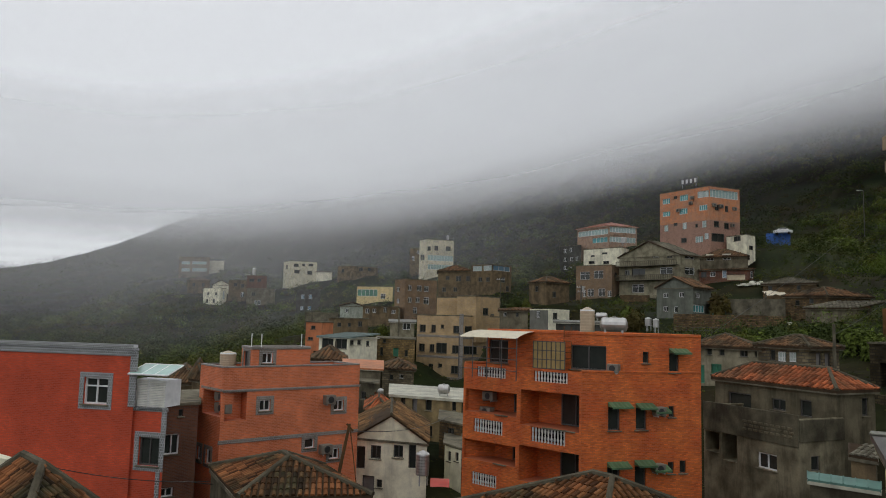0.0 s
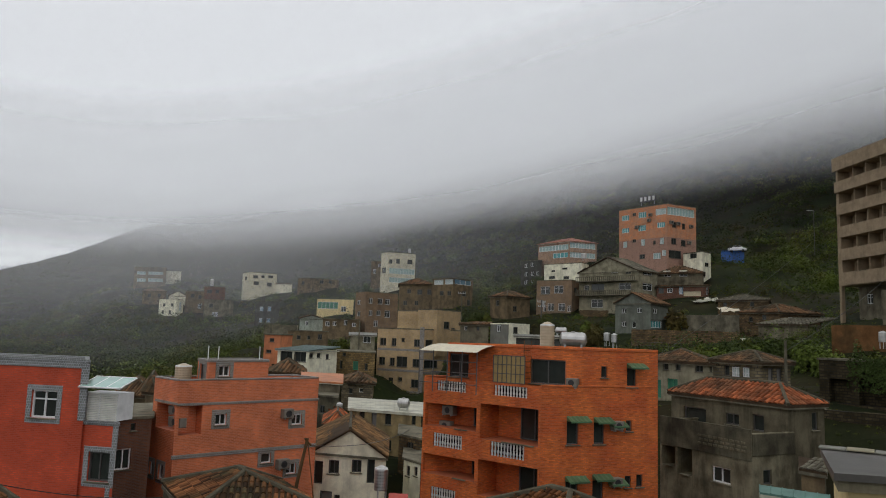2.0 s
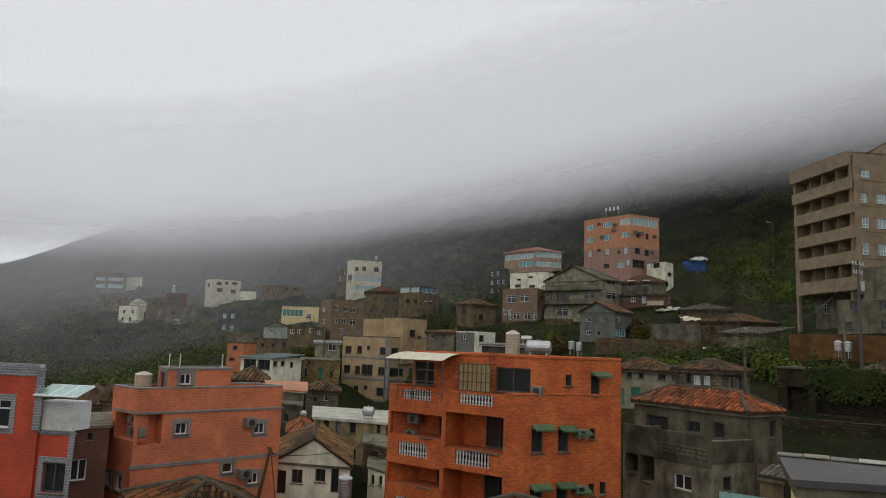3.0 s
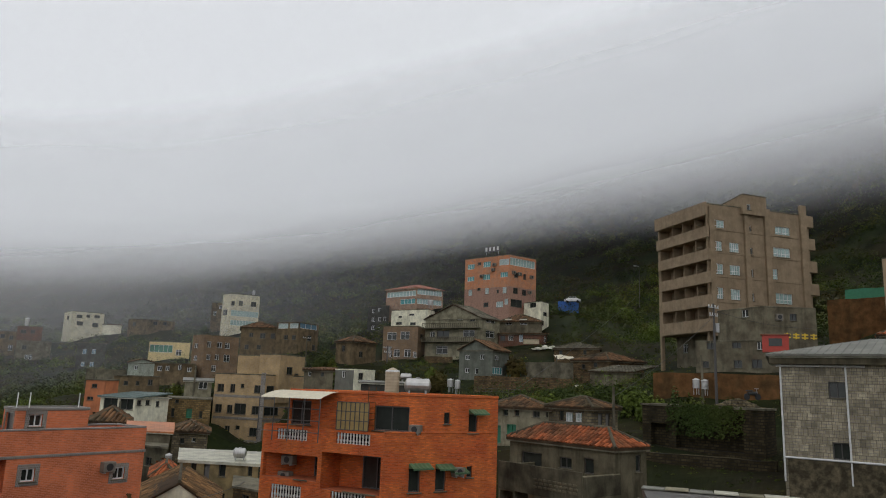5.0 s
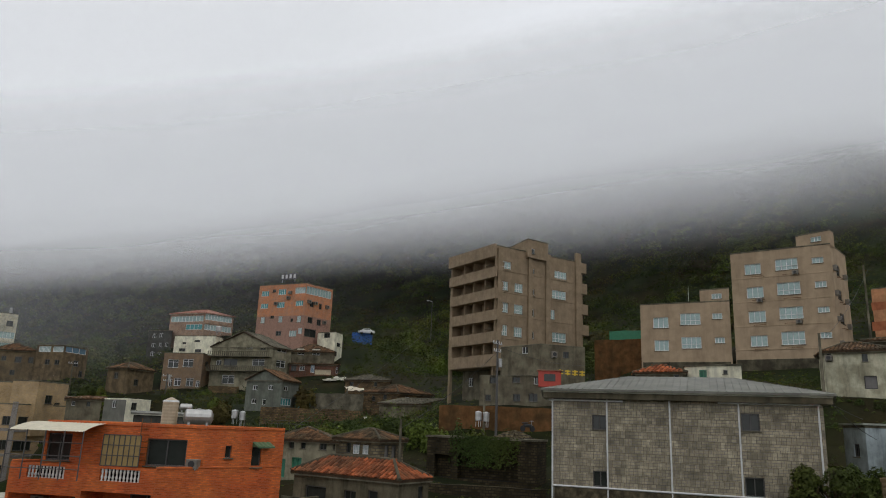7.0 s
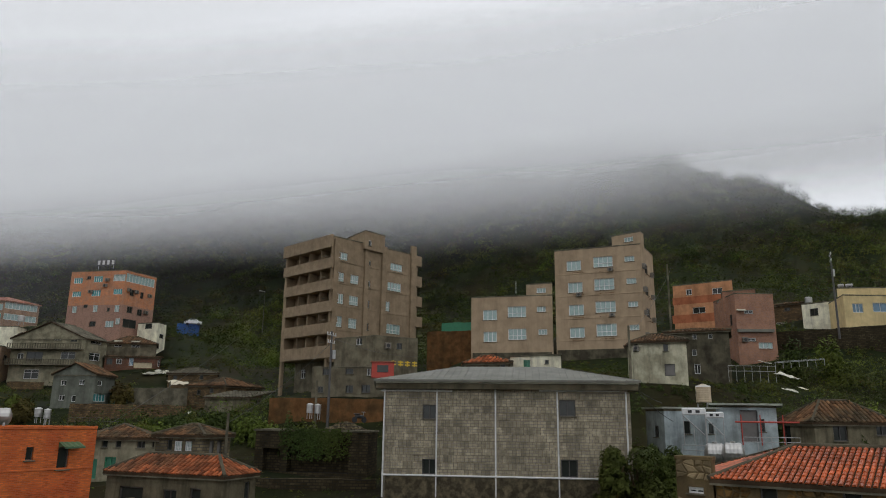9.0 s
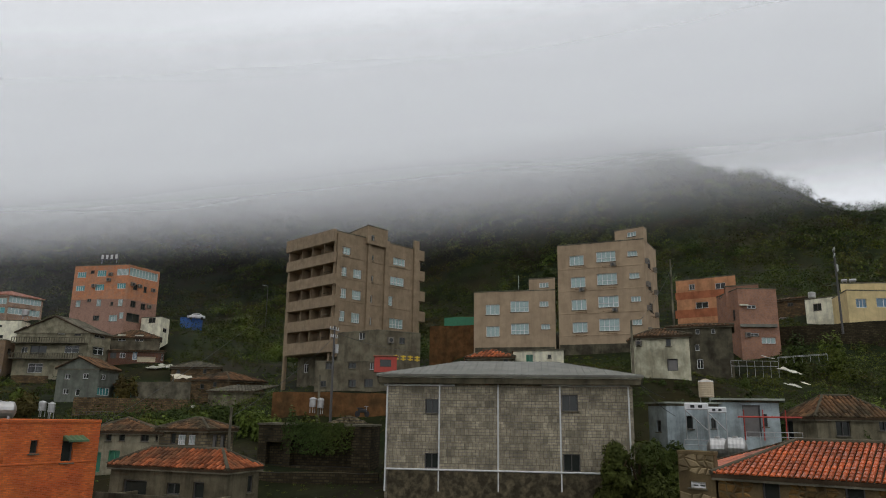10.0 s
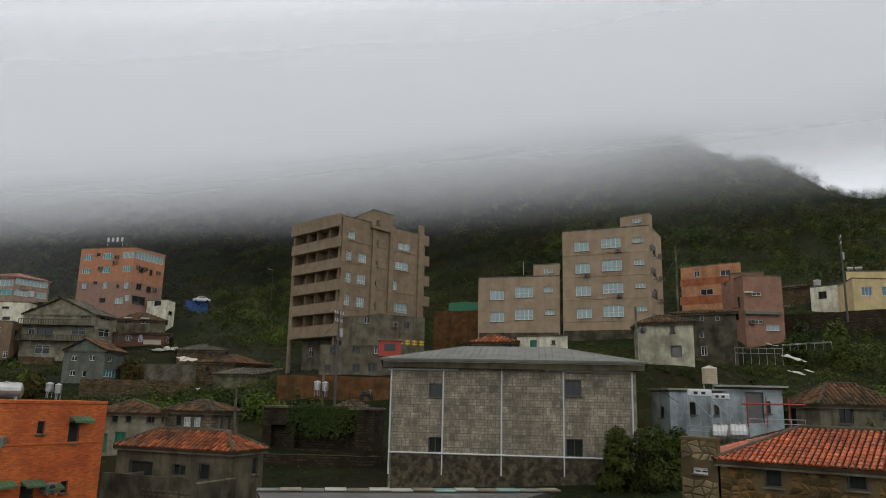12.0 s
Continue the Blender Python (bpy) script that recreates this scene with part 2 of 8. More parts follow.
for key, colour in (("grey_metal", (0.145, 0.15, 0.155)), ("blue_metal", (0.14, 0.20, 0.24)), ("orange_metal", (0.48, 0.18, 0.08)),
                    ("red_sheet", (0.30, 0.115, 0.075)), ("white_metal", (0.46, 0.47, 0.48)), ("green_metal", (0.07, 0.15, 0.09)),
                    ("teal_metal", (0.08, 0.19, 0.20)), ("dark_sheet", (0.075, 0.072, 0.08))):
    material(key, colour, rough=0.5, vary=0.2, streak=0.35, bump=0.1, spec=0.5)
plain("white_frame", (0.70, 0.70, 0.69), 0.45)
plain("white_paint", (0.62, 0.60, 0.55), 0.6)
plain("dark_frame", (0.07, 0.065, 0.06), 0.5)
plain("wood_door", (0.14, 0.085, 0.05), 0.6)
plain("grey_door", (0.16, 0.15, 0.14), 0.6)
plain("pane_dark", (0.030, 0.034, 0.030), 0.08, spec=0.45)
plain("pane_sky", (0.32, 0.43, 0.40), 0.1, spec=0.7)
plain("pane_teal", (0.10, 0.33, 0.33), 0.12, spec=0.6)
plain("pane_blue", (0.10, 0.19, 0.26), 0.12, spec=0.6)
plain("pane_green", (0.05, 0.17, 0.11), 0.14, spec=0.5)
plain("green_paint", (0.03, 0.20, 0.10), 0.5)
plain("cream_panel", (0.5, 0.42, 0.28), 0.6)
plain("steel", (0.44, 0.43, 0.41), 0.38, metal=0.8)
plain("galvanised", (0.42, 0.42, 0.41), 0.5, metal=0.5)
plain("pvc", (0.62, 0.62, 0.60), 0.5)
plain("shade_black", (0.012, 0.011, 0.01), 0.9, spec=0.1)
plain("red_paint", (0.42, 0.05, 0.03), 0.5)
plain("blue_tarp", (0.02, 0.11, 0.42), 0.5)
plain("black", (0.02, 0.02, 0.02), 0.5)
plain("tyre", (0.02, 0.02, 0.02), 0.8)
plain("amber_sheet", (0.30, 0.21, 0.075), 0.3)
plain("canvas", (0.56, 0.50, 0.36), 0.5)
plain("yellow_paint", (0.62, 0.42, 0.03), 0.5)


def object_vary(key, base, amount):
    """The same surface, each piece a little lighter or darker than the next."""
    m = MATS[base].copy()
    m.name = key
    n, l = m.node_tree.nodes, m.node_tree.links
    b = n["Principled BSDF"]
    src = b.inputs["Base Color"].links[0].from_socket
    info = n.new("ShaderNodeObjectInfo")
    mr = n.new("ShaderNodeMapRange")
    mr.inputs["To Min"].default_value, mr.inputs["To Max"].default_value = 1 - amount, 1 + amount
    l.new(info.outputs["Random"], mr.inputs["Value"])
    hs = n.new("ShaderNodeHueSaturation")
    l.new(src, hs.inputs["Color"])
    l.new(mr.outputs[0], hs.inputs["Value"])
    l.new(hs.outputs[0], b.inputs["Base Color"])
    MATS[key] = m


object_vary("orange_piece", "orange_tile", 0.3)


# ---- geometry helpers ----
def part(name, bm, mat, parent=None, label=""):
    """Links a bmesh as one mesh object under a thing or a part."""
    me = bpy.data.meshes.new(name)
    bm.to_mesh(me)
    bm.free()
    me.materials.append(MATS[mat])
    ob = new(name, me)
    if parent is not None:
        ob.parent = parent
    if label:
        tagged(ob, label)
    return ob


def thing(name, at, label, category, group="", kind=""):
    e = new(name)
    e.location = at
    e.empty_display_size = 0.2
    return tagged(e, label, category, group, kind)


def thing_part(name, parent):
    e = new(name)
    e.parent = parent
    e.empty_display_size = 0.1
    return e


def box(bm, c, size, rz=0.0, bevel=0.0):
    """A box round c, turned about z, its edges bevelled where asked."""
    m = Matrix.Translation(c) @ Matrix.Rotation(rz, 4, "Z") @ Matrix.Diagonal((*size, 1))
    r = bmesh.ops.create_cube(bm, size=1.0, matrix=m)
    if bevel:
        es = list({e for v in r["verts"] for e in v.link_edges})
        bmesh.ops.bevel(bm, geom=es, offset=bevel, segments=1, affect="EDGES")
    return bm


def rod(bm, a, b, r, seg=8, r2=None):
    a, b = Vector(a), Vector(b)
    d = b - a
    m = Matrix.Translation((a + b) / 2) @ d.to_track_quat("Z", "Y").to_matrix().to_4x4()
    bmesh.ops.create_cone(bm, cap_ends=True, segments=seg, radius1=r, radius2=r if r2 is None else r2, depth=d.length, matrix=m)
    return bm


def prism(bm, pts, z0, z1):
    """An upright prism on a plan outline."""
    lo = [bm.verts.new((x, y, z0)) for x, y in pts]
    hi = [bm.verts.new((x, y, z1)) for x, y in pts]
    n = len(pts)
    for i in range(n):
        bm.faces.new((lo[i], lo[(i + 1) % n], hi[(i + 1) % n], hi[i]))
    bm.faces.new(hi)
    bm.faces.new(lo[::-1])
    return bm


def grow(pts, by):
    """A four-cornered plan outline moved outwards by so many metres."""
    c = sum((Vector(p) for p in pts), Vector((0, 0))) / len(pts)
    out = []
    n = len(pts)
    for i, p in enumerate(pts):
        p = Vector(p)
        a, b = (p - Vector(pts[i - 1])).normalized(), (Vector(pts[(i + 1) % n]) - p).normalized()
        na, nb = Vector((a.y, -a.x)), Vector((b.y, -b.x))
        if na.dot(p - c) < 0:
            na = -na
        if nb.dot(p - c) < 0:
            nb = -nb
        k = (na + nb) / max(0.4, 1 + na.dot(nb))
        out.append(tuple(p + k * by))
    return out


def tile_slope(verts, faces, p0, p1, q0, q1, pitch=0.3, long=0.38, rise=0.1, pieces=None, reach=0.0):
    """Half-round clay tiles in overlapping courses on a roof slope: eave p0 to p1, top q0 to q1."""
    p0, p1, q0, q1 = (Vector(v) for v in (p0, p1, q0, q1))
    e = (p1 - p0).normalized()
    g = (q0 - p0) - e * (q0 - p0).dot(e)
    if g.length < 0.05:
        g = (q1 - p0) - e * (q1 - p0).dot(e)
    top = g.length
    g.normalize()
    nrm = e.cross(g).normalized()
    if nrm.z < 0:
        nrm = -nrm
    wid = (p1 - p0).length
    a, b = (q0 - p0).dot(e), (q1 - p0).dot(e)
    cols = max(1, int(wid / pitch))
    step = wid / cols
    rows = max(1, int(top / long))
    run = top / rows
    for i in range(cols):
        s = (i + 0.5) * step
        for j in range(rows):
            h0, h1 = j * run, (j + 1) * run + 0.05
            hm = (h0 + run / 2) / top
            if s < a * hm - 0.02 or s > wid + (b - wid) * hm + 0.02:
                continue
            jit = random.uniform(-0.012, 0.012)
            if pieces is not None and s < reach:
                m = Matrix((e, g, nrm)).transposed().to_4x4()
                m.translation = p0 + e * s + g * h0 + nrm * jit
                pieces.append((m, step, run))
                continue
            k = len(verts)
            for h, lift in ((h0, 0.035), (h1, 0.0)):
                for ang in (0, 0.25, 0.5, 0.75, 1):
                    w = -math.cos(ang * math.pi) * step * 0.37
                    up = math.sin(ang * math.pi) * rise + lift + jit
                    verts.append(p0 + e * (s + w) + g * h + nrm * up)
            for v in range(4):
                faces.append((k + v, k + v + 1, k + v + 6, k + v + 5))
            faces.append((k, k + 1, k + 2, k + 3, k + 4))


def lay_tiles(pieces, rise, mat, parent):
    """Roof tiles laid one by one: each an object of its own on one shared mesh."""
    _, step, run = pieces[0]
    vs, fs = [], []
    for h, lift in ((0.0, 0.035), (run + 0.05, 0.0)):
        for k in range(5):
            an = k * math.pi / 4
            vs.append((-math.cos(an) * step * 0.38, h, math.sin(an) * rise + lift))
    for k in range(4):
        fs.append((k, k + 1, k + 6, k + 5))
    fs.append((0, 1, 2, 3, 4))
    me = bpy.data.meshes.new("tile")
    me.from_pydata(vs, [], fs)
    me.materials.append(MATS[mat])
    for m, _, _ in pieces:
        ob = new("tile", me)
        ob.parent = parent
        ob.matrix_basis = m


def mesh_part(name, verts, faces, mat, parent=None, label=""):
    me = bpy.data.meshes.new(name)
    me.from_pydata([tuple(v) for v in verts], [], faces)
    me.materials.append(MATS[mat])
    ob = new(name, me)
    if parent is not None:
        ob.parent = parent
    if label:
        tagged(ob, label)
    return ob


# ---- houses ----
GROUND = [(0.0, 96.0, EYE - 10.5, 7.0), (-4.0, 84.0, EYE - 11.0, 6.0), (6.0, 86.0, EYE - 11.0, 6.0), (3.0, 72.0, EYE - 12.0, 6.0)]


def house(name, label, category, wall, plan, z0, z1, roof="flat", parapet=0.0, trim="", terrace=0.0, rise=1.2, axis=0, eave=0.3,
          roof_mat="", first="", plinth=4.0):
    """Notes a house on a four-cornered plan; the first two sides face the open."""
    cx, cy = sum(p[0] for p in plan) / 4, sum(p[1] for p in plan) / 4
    if name != "roof_house":
        GROUND.append((cx, cy, z0, max(math.dist(plan[0], plan[2]), math.dist(plan[1], plan[3])) / 2))
    return dict(name=name, label=label, category=category, wall=wall, plan=plan, z0=z0, z1=z1, roof=roof, parapet=parapet, trim=trim, terrace=terrace,
                rise=rise, axis=axis, eave=eave, roof_mat=roof_mat, first=first, holes=[], plinth=plinth)


def opening(h, side, s, z, w, tall, style):
    h["holes"].append((side, s, z, w, tall, style))


STYLES = {  # frame, pane, columns, rows
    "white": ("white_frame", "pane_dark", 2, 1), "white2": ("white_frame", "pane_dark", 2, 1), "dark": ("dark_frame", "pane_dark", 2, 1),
    "glazed": ("white_frame", "pane_sky", 9, 1), "grid": ("white_frame", "pane_sky", 4, 2), "glass": ("white_frame", "pane_sky", 3, 1), "tealglass": ("white_frame", "pane_teal", 4, 1),
    "blueglass": ("white_frame", "pane_blue", 3, 1), "greenglass": ("white_frame", "pane_green", 5, 1), "greenwin": ("green_paint", "pane_green", 2, 1),
    "green": ("green_paint", "pane_green", 1, 1), "door": ("dark_frame", "pane_dark", 1, 1), "cream": ("cream_panel", "cream_panel", 1, 1),
}


def wall_mesh(a, b, z0, z1, holes, deep):
    """One wall with real openings: the face, cut round its openings, and their reveals."""
    a, b = Vector(a), Vector(b)
    e = (b - a).normalized()
    inn = Vector((-e.y, e.x))
    if inn.dot(a) < 0:
        inn = -inn
    wid = (b - a).length
    wid = round(wid, 3)
    holes = [tuple(round(v, 3) for v in o) for o in holes]
    xs, zs = {0.0, wid}, {round(z0, 3), round(z1, 3)}
    for s, z, w, t in holes:
        xs |= {s, round(s + w, 3)}
        zs |= {z, round(z + t, 3)}
    xs, zs = sorted(xs), sorted(zs)
    bm = bmesh.new()
    cache = {}

    def v(s, z, d=0.0):
        k = (round(s, 4), round(z, 4), d)
        if k not in cache:
            p = a + e * s + inn * d
            cache[k] = bm.verts.new((p.x, p.y, z))
        return cache[k]

    for i in range(len(xs) - 1):
        for j in range(len(zs) - 1):
            sm, zm = (xs[i] + xs[i + 1]) / 2, (zs[j] + zs[j + 1]) / 2
            if any(s < sm < s + w and z < zm < z + t for s, z, w, t in holes):
                continue
            bm.faces.new((v(xs[i], zs[j]), v(xs[i + 1], zs[j]), v(xs[i + 1], zs[j + 1]), v(xs[i], zs[j + 1])))
    for s, z, w, t in holes:
        c = ((s, z), (s + w, z), (s + w, z + t), (s, z + t))
        for k in range(4):
            p, q = c[k], c[(k + 1) % 4]
            try:
                bm.faces.new((v(*p), v(*q), v(*q, deep), v(*p, deep)))
            except ValueError:
                pass
    return bm, a, e, inn


def baluster_mesh(tall):
    """A turned cast baluster on its foot."""
    bm = bmesh.new()
    prof = ((0.0, 0.055), (0.08, 0.055), (0.1, 0.03), (0.3, 0.065), (0.48, 0.03), (0.52, 0.045), (0.56, 0.03), (0.8, 0.06), (0.9, 0.035), (0.92, 0.055), (1.0, 0.055))
    rings = []
    for f, r in prof:
        rings.append([bm.verts.new((r * math.cos(k * math.pi / 4), r * math.sin(k * math.pi / 4), f * tall)) for k in range(8)])
    for u, w in zip(rings, rings[1:]):
        for k in range(8):
            bm.faces.new((u[k], u[(k + 1) % 8], w[(k + 1) % 8], w[k]))
    me = bpy.data.meshes.new("baluster")
    bm.to_mesh(me)
    bm.free()
    me.materials.append(MATS["white_paint"])
    return me


def recess(root, wall, a, e, inn, s, z, w, t, far):
    """A loggia behind its opening: back, ends, floor and soffit."""
    bm = bmesh.new()

    def v(u, d, h):
        p = a + e * u + inn * d
        return bm.verts.new((p.x, p.y, h))

    lo, hi = z - 0.0, z + t
    n = [v(s, 0.16, lo), v(s + w, 0.16, lo), v(s + w, 0.16, hi), v(s, 0.16, hi)]
    b = [v(s, far, lo), v(s + w, far, lo), v(s + w, far, hi), v(s, far, hi)]
    bm.faces.new(b)
    for i in range(4):
        bm.faces.new((n[i], n[(i + 1) % 4], b[(i + 1) % 4], b[i]))
    return part("loggia", bm, wall, root)


def lattice_frame(mid, e, inn, zc, w, t, cols, rows, deep):
    """A window frame in one piece: a plate cut by its lights, with their reveals."""
    bm = bmesh.new()
    cache = {}

    def v(s, z, d=0.0):
        k = (round(s, 4), round(z, 4), d)
        if k not in cache:
            q = mid + e * s + inn * d
            cache[k] = bm.verts.new((q.x, q.y, zc + z))
        return cache[k]

    xs = sorted({-w / 2, w / 2, *[c for pair in cols for c in pair]})
    zs = sorted({-t / 2, t / 2, *[c for pair in rows for c in pair]})
    for i in range(len(xs) - 1):
        for j in range(len(zs) - 1):
            if (xs[i], xs[i + 1]) in cols and (zs[j], zs[j + 1]) in rows:
                c = ((xs[i], zs[j]), (xs[i + 1], zs[j]), (xs[i + 1], zs[j + 1]), (xs[i], zs[j + 1]))
                for k in range(4):
                    bm.faces.new((v(*c[k]), v(*c[(k + 1) % 4]), v(*c[(k + 1) % 4], deep), v(*c[k], deep)))
            else:
                bm.faces.new((v(xs[i], zs[j]), v(xs[i + 1], zs[j]), v(xs[i + 1], zs[j + 1]), v(xs[i], zs[j + 1])))
    return bm


def window(root, a, e, inn, s, z, w, t, style, deep, wall="concrete"):
    if style.startswith("loggia"):
        far = 0.8 if style == "loggia_v" else 1.7
        den = recess(root, wall, a, e, inn, s, z, w, t, far)
        if style == "loggia_w":
            window(den, a, e, inn, s + w * 0.42, z + 0.03, w * 0.5, t * 0.9, "dark", far - 0.03)
        elif style == "loggia_d":
            window(den, a, e, inn, s + w * 0.62, z + 0.03, w * 0.2, t * 0.85, "dark", far - 0.03)
        elif style == "loggia_f":
            rz = math.atan2(e.y, e.x)
            for k in (0.27, 0.5, 0.76):
                q = a + e * (s + w * k) + inn * (far / 2 + 0.1)
                part("fin", box(bmesh.new(), (q.x, q.y, z + t / 2), (0.16, far - 0.2, t - 0.02), rz), wall, den)
            window(den, a, e, inn, s + w * 0.82, z + t * 0.3, w * 0.1, t * 0.6, "white", far - 0.03)
            window(den, a, e, inn, s + w * 0.34, z + 0.03, w * 0.1, t * 0.9, "dark", far - 0.03)
        elif style == "loggia":
            k = max(1, round(w / 2.6))
            for i in range(k):
                window(den, a, e, inn, s + w * (i + 0.25) / k, z + 0.03, w * 0.5 / k, t * 0.85, "dark", far - 0.03)
        return
    if style == "baluster":
        rz = math.atan2(e.y, e.x)
        bal = thing_part("balustrade", root)
        n = max(3, round(w / 0.19))
        me = baluster_mesh(t)
        for i in range(n):
            ob = new("baluster", me)
            p = a + e * (s + w * (i + 0.5) / n) + inn * 0.08
            ob.location = (p.x, p.y, z)
            ob.parent = bal
        # an added near-black sheet behind the balusters stands in for the shade there
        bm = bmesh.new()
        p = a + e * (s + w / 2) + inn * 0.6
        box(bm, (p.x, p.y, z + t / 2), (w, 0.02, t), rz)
        part("terrace_shade", bm, "shade_black", bal)
        return
    frame_mat, pane_mat, nx, ny = STYLES[style]
    rz = math.atan2(e.y, e.x)
    mid = a + e * (s + w / 2) + inn * deep
    if w < 0.7 and nx > 1 and style != "grid":
        nx = 1
    th = min(0.07, w * 0.09)
    iw, ih = w - 2 * th, t - 2 * th
    cols = [(-w / 2 + th + iw * k / nx + (th * 0.4 if k else 0), -w / 2 + th + iw * (k + 1) / nx - (th * 0.4 if k < nx - 1 else 0)) for k in range(nx)]
    if style == "grid":
        cuts = [0.0, 0.36, 1.0]
    elif style == "white2" or (style == "white" and t > 1.15):
        cuts = [0.0, 0.7, 1.0]
    else:
        cuts = [0.0, 1.0]
    rows = [(-t / 2 + th + ih * c0 + (th * 0.4 if c0 else 0), -t / 2 + th + ih * c1 - (th * 0.4 if c1 < 1 else 0)) for c0, c1 in zip(cuts, cuts[1:])]
    bm = lattice_frame(mid - inn * 0.07, e, inn, z + t / 2, w, t, cols, rows, 0.07)
    win = part("door" if style == "door" else "window", bm, frame_mat, root)
    bm = bmesh.new()
    p = mid + inn * 0.012
    box(bm, (p.x, p.y, z + t / 2), (w, 0.016, t), rz)
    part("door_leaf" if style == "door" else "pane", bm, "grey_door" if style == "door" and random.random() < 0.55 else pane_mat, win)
    if style in ("white", "white2", "grid", "dark", "glass") and t < 2.0:
        bm = bmesh.new()
        p = a + e * (s + w / 2) - inn * 0.04
        box(bm, (p.x, p.y, z - 0.035), (w + 0.16, 0.12, 0.06), rz, 0.01)
        part("sill", bm, "concrete", win)


def raise_house(h):
    """Builds a noted house: walls with openings, windows, roof, parapet, plinth."""
    plan, z0, z1 = h["plan"], h["z0"], h["z1"]
    cx, cy = sum(p[0] for p in plan) / 4, sum(p[1] for p in plan) / 4
    root = thing(h["name"], (0, 0, 0), h["label"], h["category"])
    h["root"] = root
    deep = 0.16
    for i in range(4):
        a, b = plan[i], plan[(i + 1) % 4]
        holes = [o[1:5] for o in h["holes"] if o[0] == i]
        bm, va, e, inn = wall_mesh(a, b, z0 - h["plinth"], z1, holes, deep)
        part("wall", bm, h["first"] if (h["first"] and i == 0) else h["wall"], root)
        for o in h["holes"]:
            if o[0] == i:
                window(root, va, e, inn, *o[1:], deep, h["wall"])
        if h["trim"]:
            rz = math.atan2(e.y, e.x)
            for o in h["holes"]:
                if o[0] == i and not o[5].startswith(("loggia", "baluster")):
                    _, s, z, w, t, _ = o
                    bm = bmesh.new()
                    for ds, dz, bw, bh in ((-w / 2 - 0.11, 0, 0.22, t + 0.44), (w / 2 + 0.11, 0, 0.22, t + 0.44), (0, t / 2 + 0.11, w, 0.22), (0, -t / 2 - 0.11, w, 0.22)):
                        p = va + e * (s + w / 2 + ds) - inn * 0.012
                        box(bm, (p.x, p.y, z + t / 2 + dz), (bw, 0.03, bh), rz)
                    part("surround", bm, h["trim"], root)
    kind = h["roof"]
    if kind == "flat":
        bm = bmesh.new()
        prism(bm, grow(plan, -0.05), z1 - 0.25 - h["terrace"], z1 - 0.12 - h["terrace"])
        part("roof", bm, "concrete", root)
        if h["parapet"] or h["terrace"]:
            for i in range(4):
                a, b = Vector(plan[i]), Vector(plan[(i + 1) % 4])
                e = (b - a).normalized()
                inn = Vector((-e.y, e.x))
                if inn.dot(Vector((cx, cy)) - a) < 0:
                    inn = -inn
                m = (a + b) / 2 + inn * 0.07
                bm = bmesh.new()
                if h["terrace"] and any(o[0] == i and o[5] == "baluster" for o in h["holes"]):
                    bm.free()
                    continue
                if h["terrace"]:
                    box(bm, (m.x, m.y, z1 - h["terrace"] / 2), ((b - a).length - 0.3, 0.12, h["terrace"]), math.atan2(e.y, e.x))
                else:
                    m = (a + b) / 2 + inn * 0.06
                    box(bm, (m.x, m.y, z1 - 0.05), ((b - a).length + 0.02, 0.2, 0.16), math.atan2(e.y, e.x), 0.02)
                if h["terrace"]:
                    part("parapet", bm, h["wall"], root)
                    bm = bmesh.new()
                    box(bm, (m.x, m.y, z1 + 0.03), ((b - a).length - 0.1, 0.2, 0.1), math.atan2(e.y, e.x), 0.02)
                part("coping", bm, h["trim"] or ("concrete" if h["parapet"] > 0.05 else h["wall"]), root)
        else:
            bm = bmesh.new()
            prism(bm, grow(plan, 0.12), z1 - 0.1, z1 + 0.06)
            part("roof_edge", bm, "concrete", root)
        return root
    mat = h["roof_mat"] or "old_tile"
    metal = mat.endswith("metal") or mat == "red_sheet"
    o = [Vector((*p, z1)) for p in grow(plan, h["eave"])]
    rise = h["rise"]
    slopes = []
    if kind == "shed":
        up = Vector((0, 0, rise))
        slopes = [(o[0], o[1], o[3] + up, o[2] + up)]
    elif kind == "hip":
        if (o[1] - o[0]).length >= (o[2] - o[1]).length:
            q = o
        else:
            q = o[1:] + o[:1]
        ml, mr = (q[0] + q[3]) / 2, (q[1] + q[2]) / 2
        half = min((q[3] - q[0]).length / 2, (mr - ml).length * 0.44)
        e = (mr - ml).normalized()
        ra, rb = ml + e * half + Vector((0, 0, rise)), mr - e * half + Vector((0, 0, rise))
        slopes = [(q[0], q[1], ra, rb), (q[1], q[2], rb, rb), (q[2], q[3], rb, ra), (q[3], q[0], ra, ra)]
    elif kind == "gable":
        q = o[1:] + o[:1] if h["axis"] else o
        ml, mr = (q[0] + q[3]) / 2 + Vector((0, 0, rise)), (q[1] + q[2]) / 2 + Vector((0, 0, rise))
        slopes = [(q[0], q[1], ml, mr), (q[2], q[3], mr, ml)]
        pl = [Vector((*p, z1)) for p in (plan[1:] + plan[:1] if h["axis"] else plan)]
        for u, w in ((0, 3), (1, 2)):
            bm = bmesh.new()
            r = rise * 0.93
            ends = [pl[u] , pl[w], (pl[u] + pl[w]) / 2 + Vector((0, 0, r))]
            bm.faces.new([bm.verts.new(v) for v in ends])
            part("gable", bm, h["wall"], root)
    far = math.hypot(cx, cy) > 175
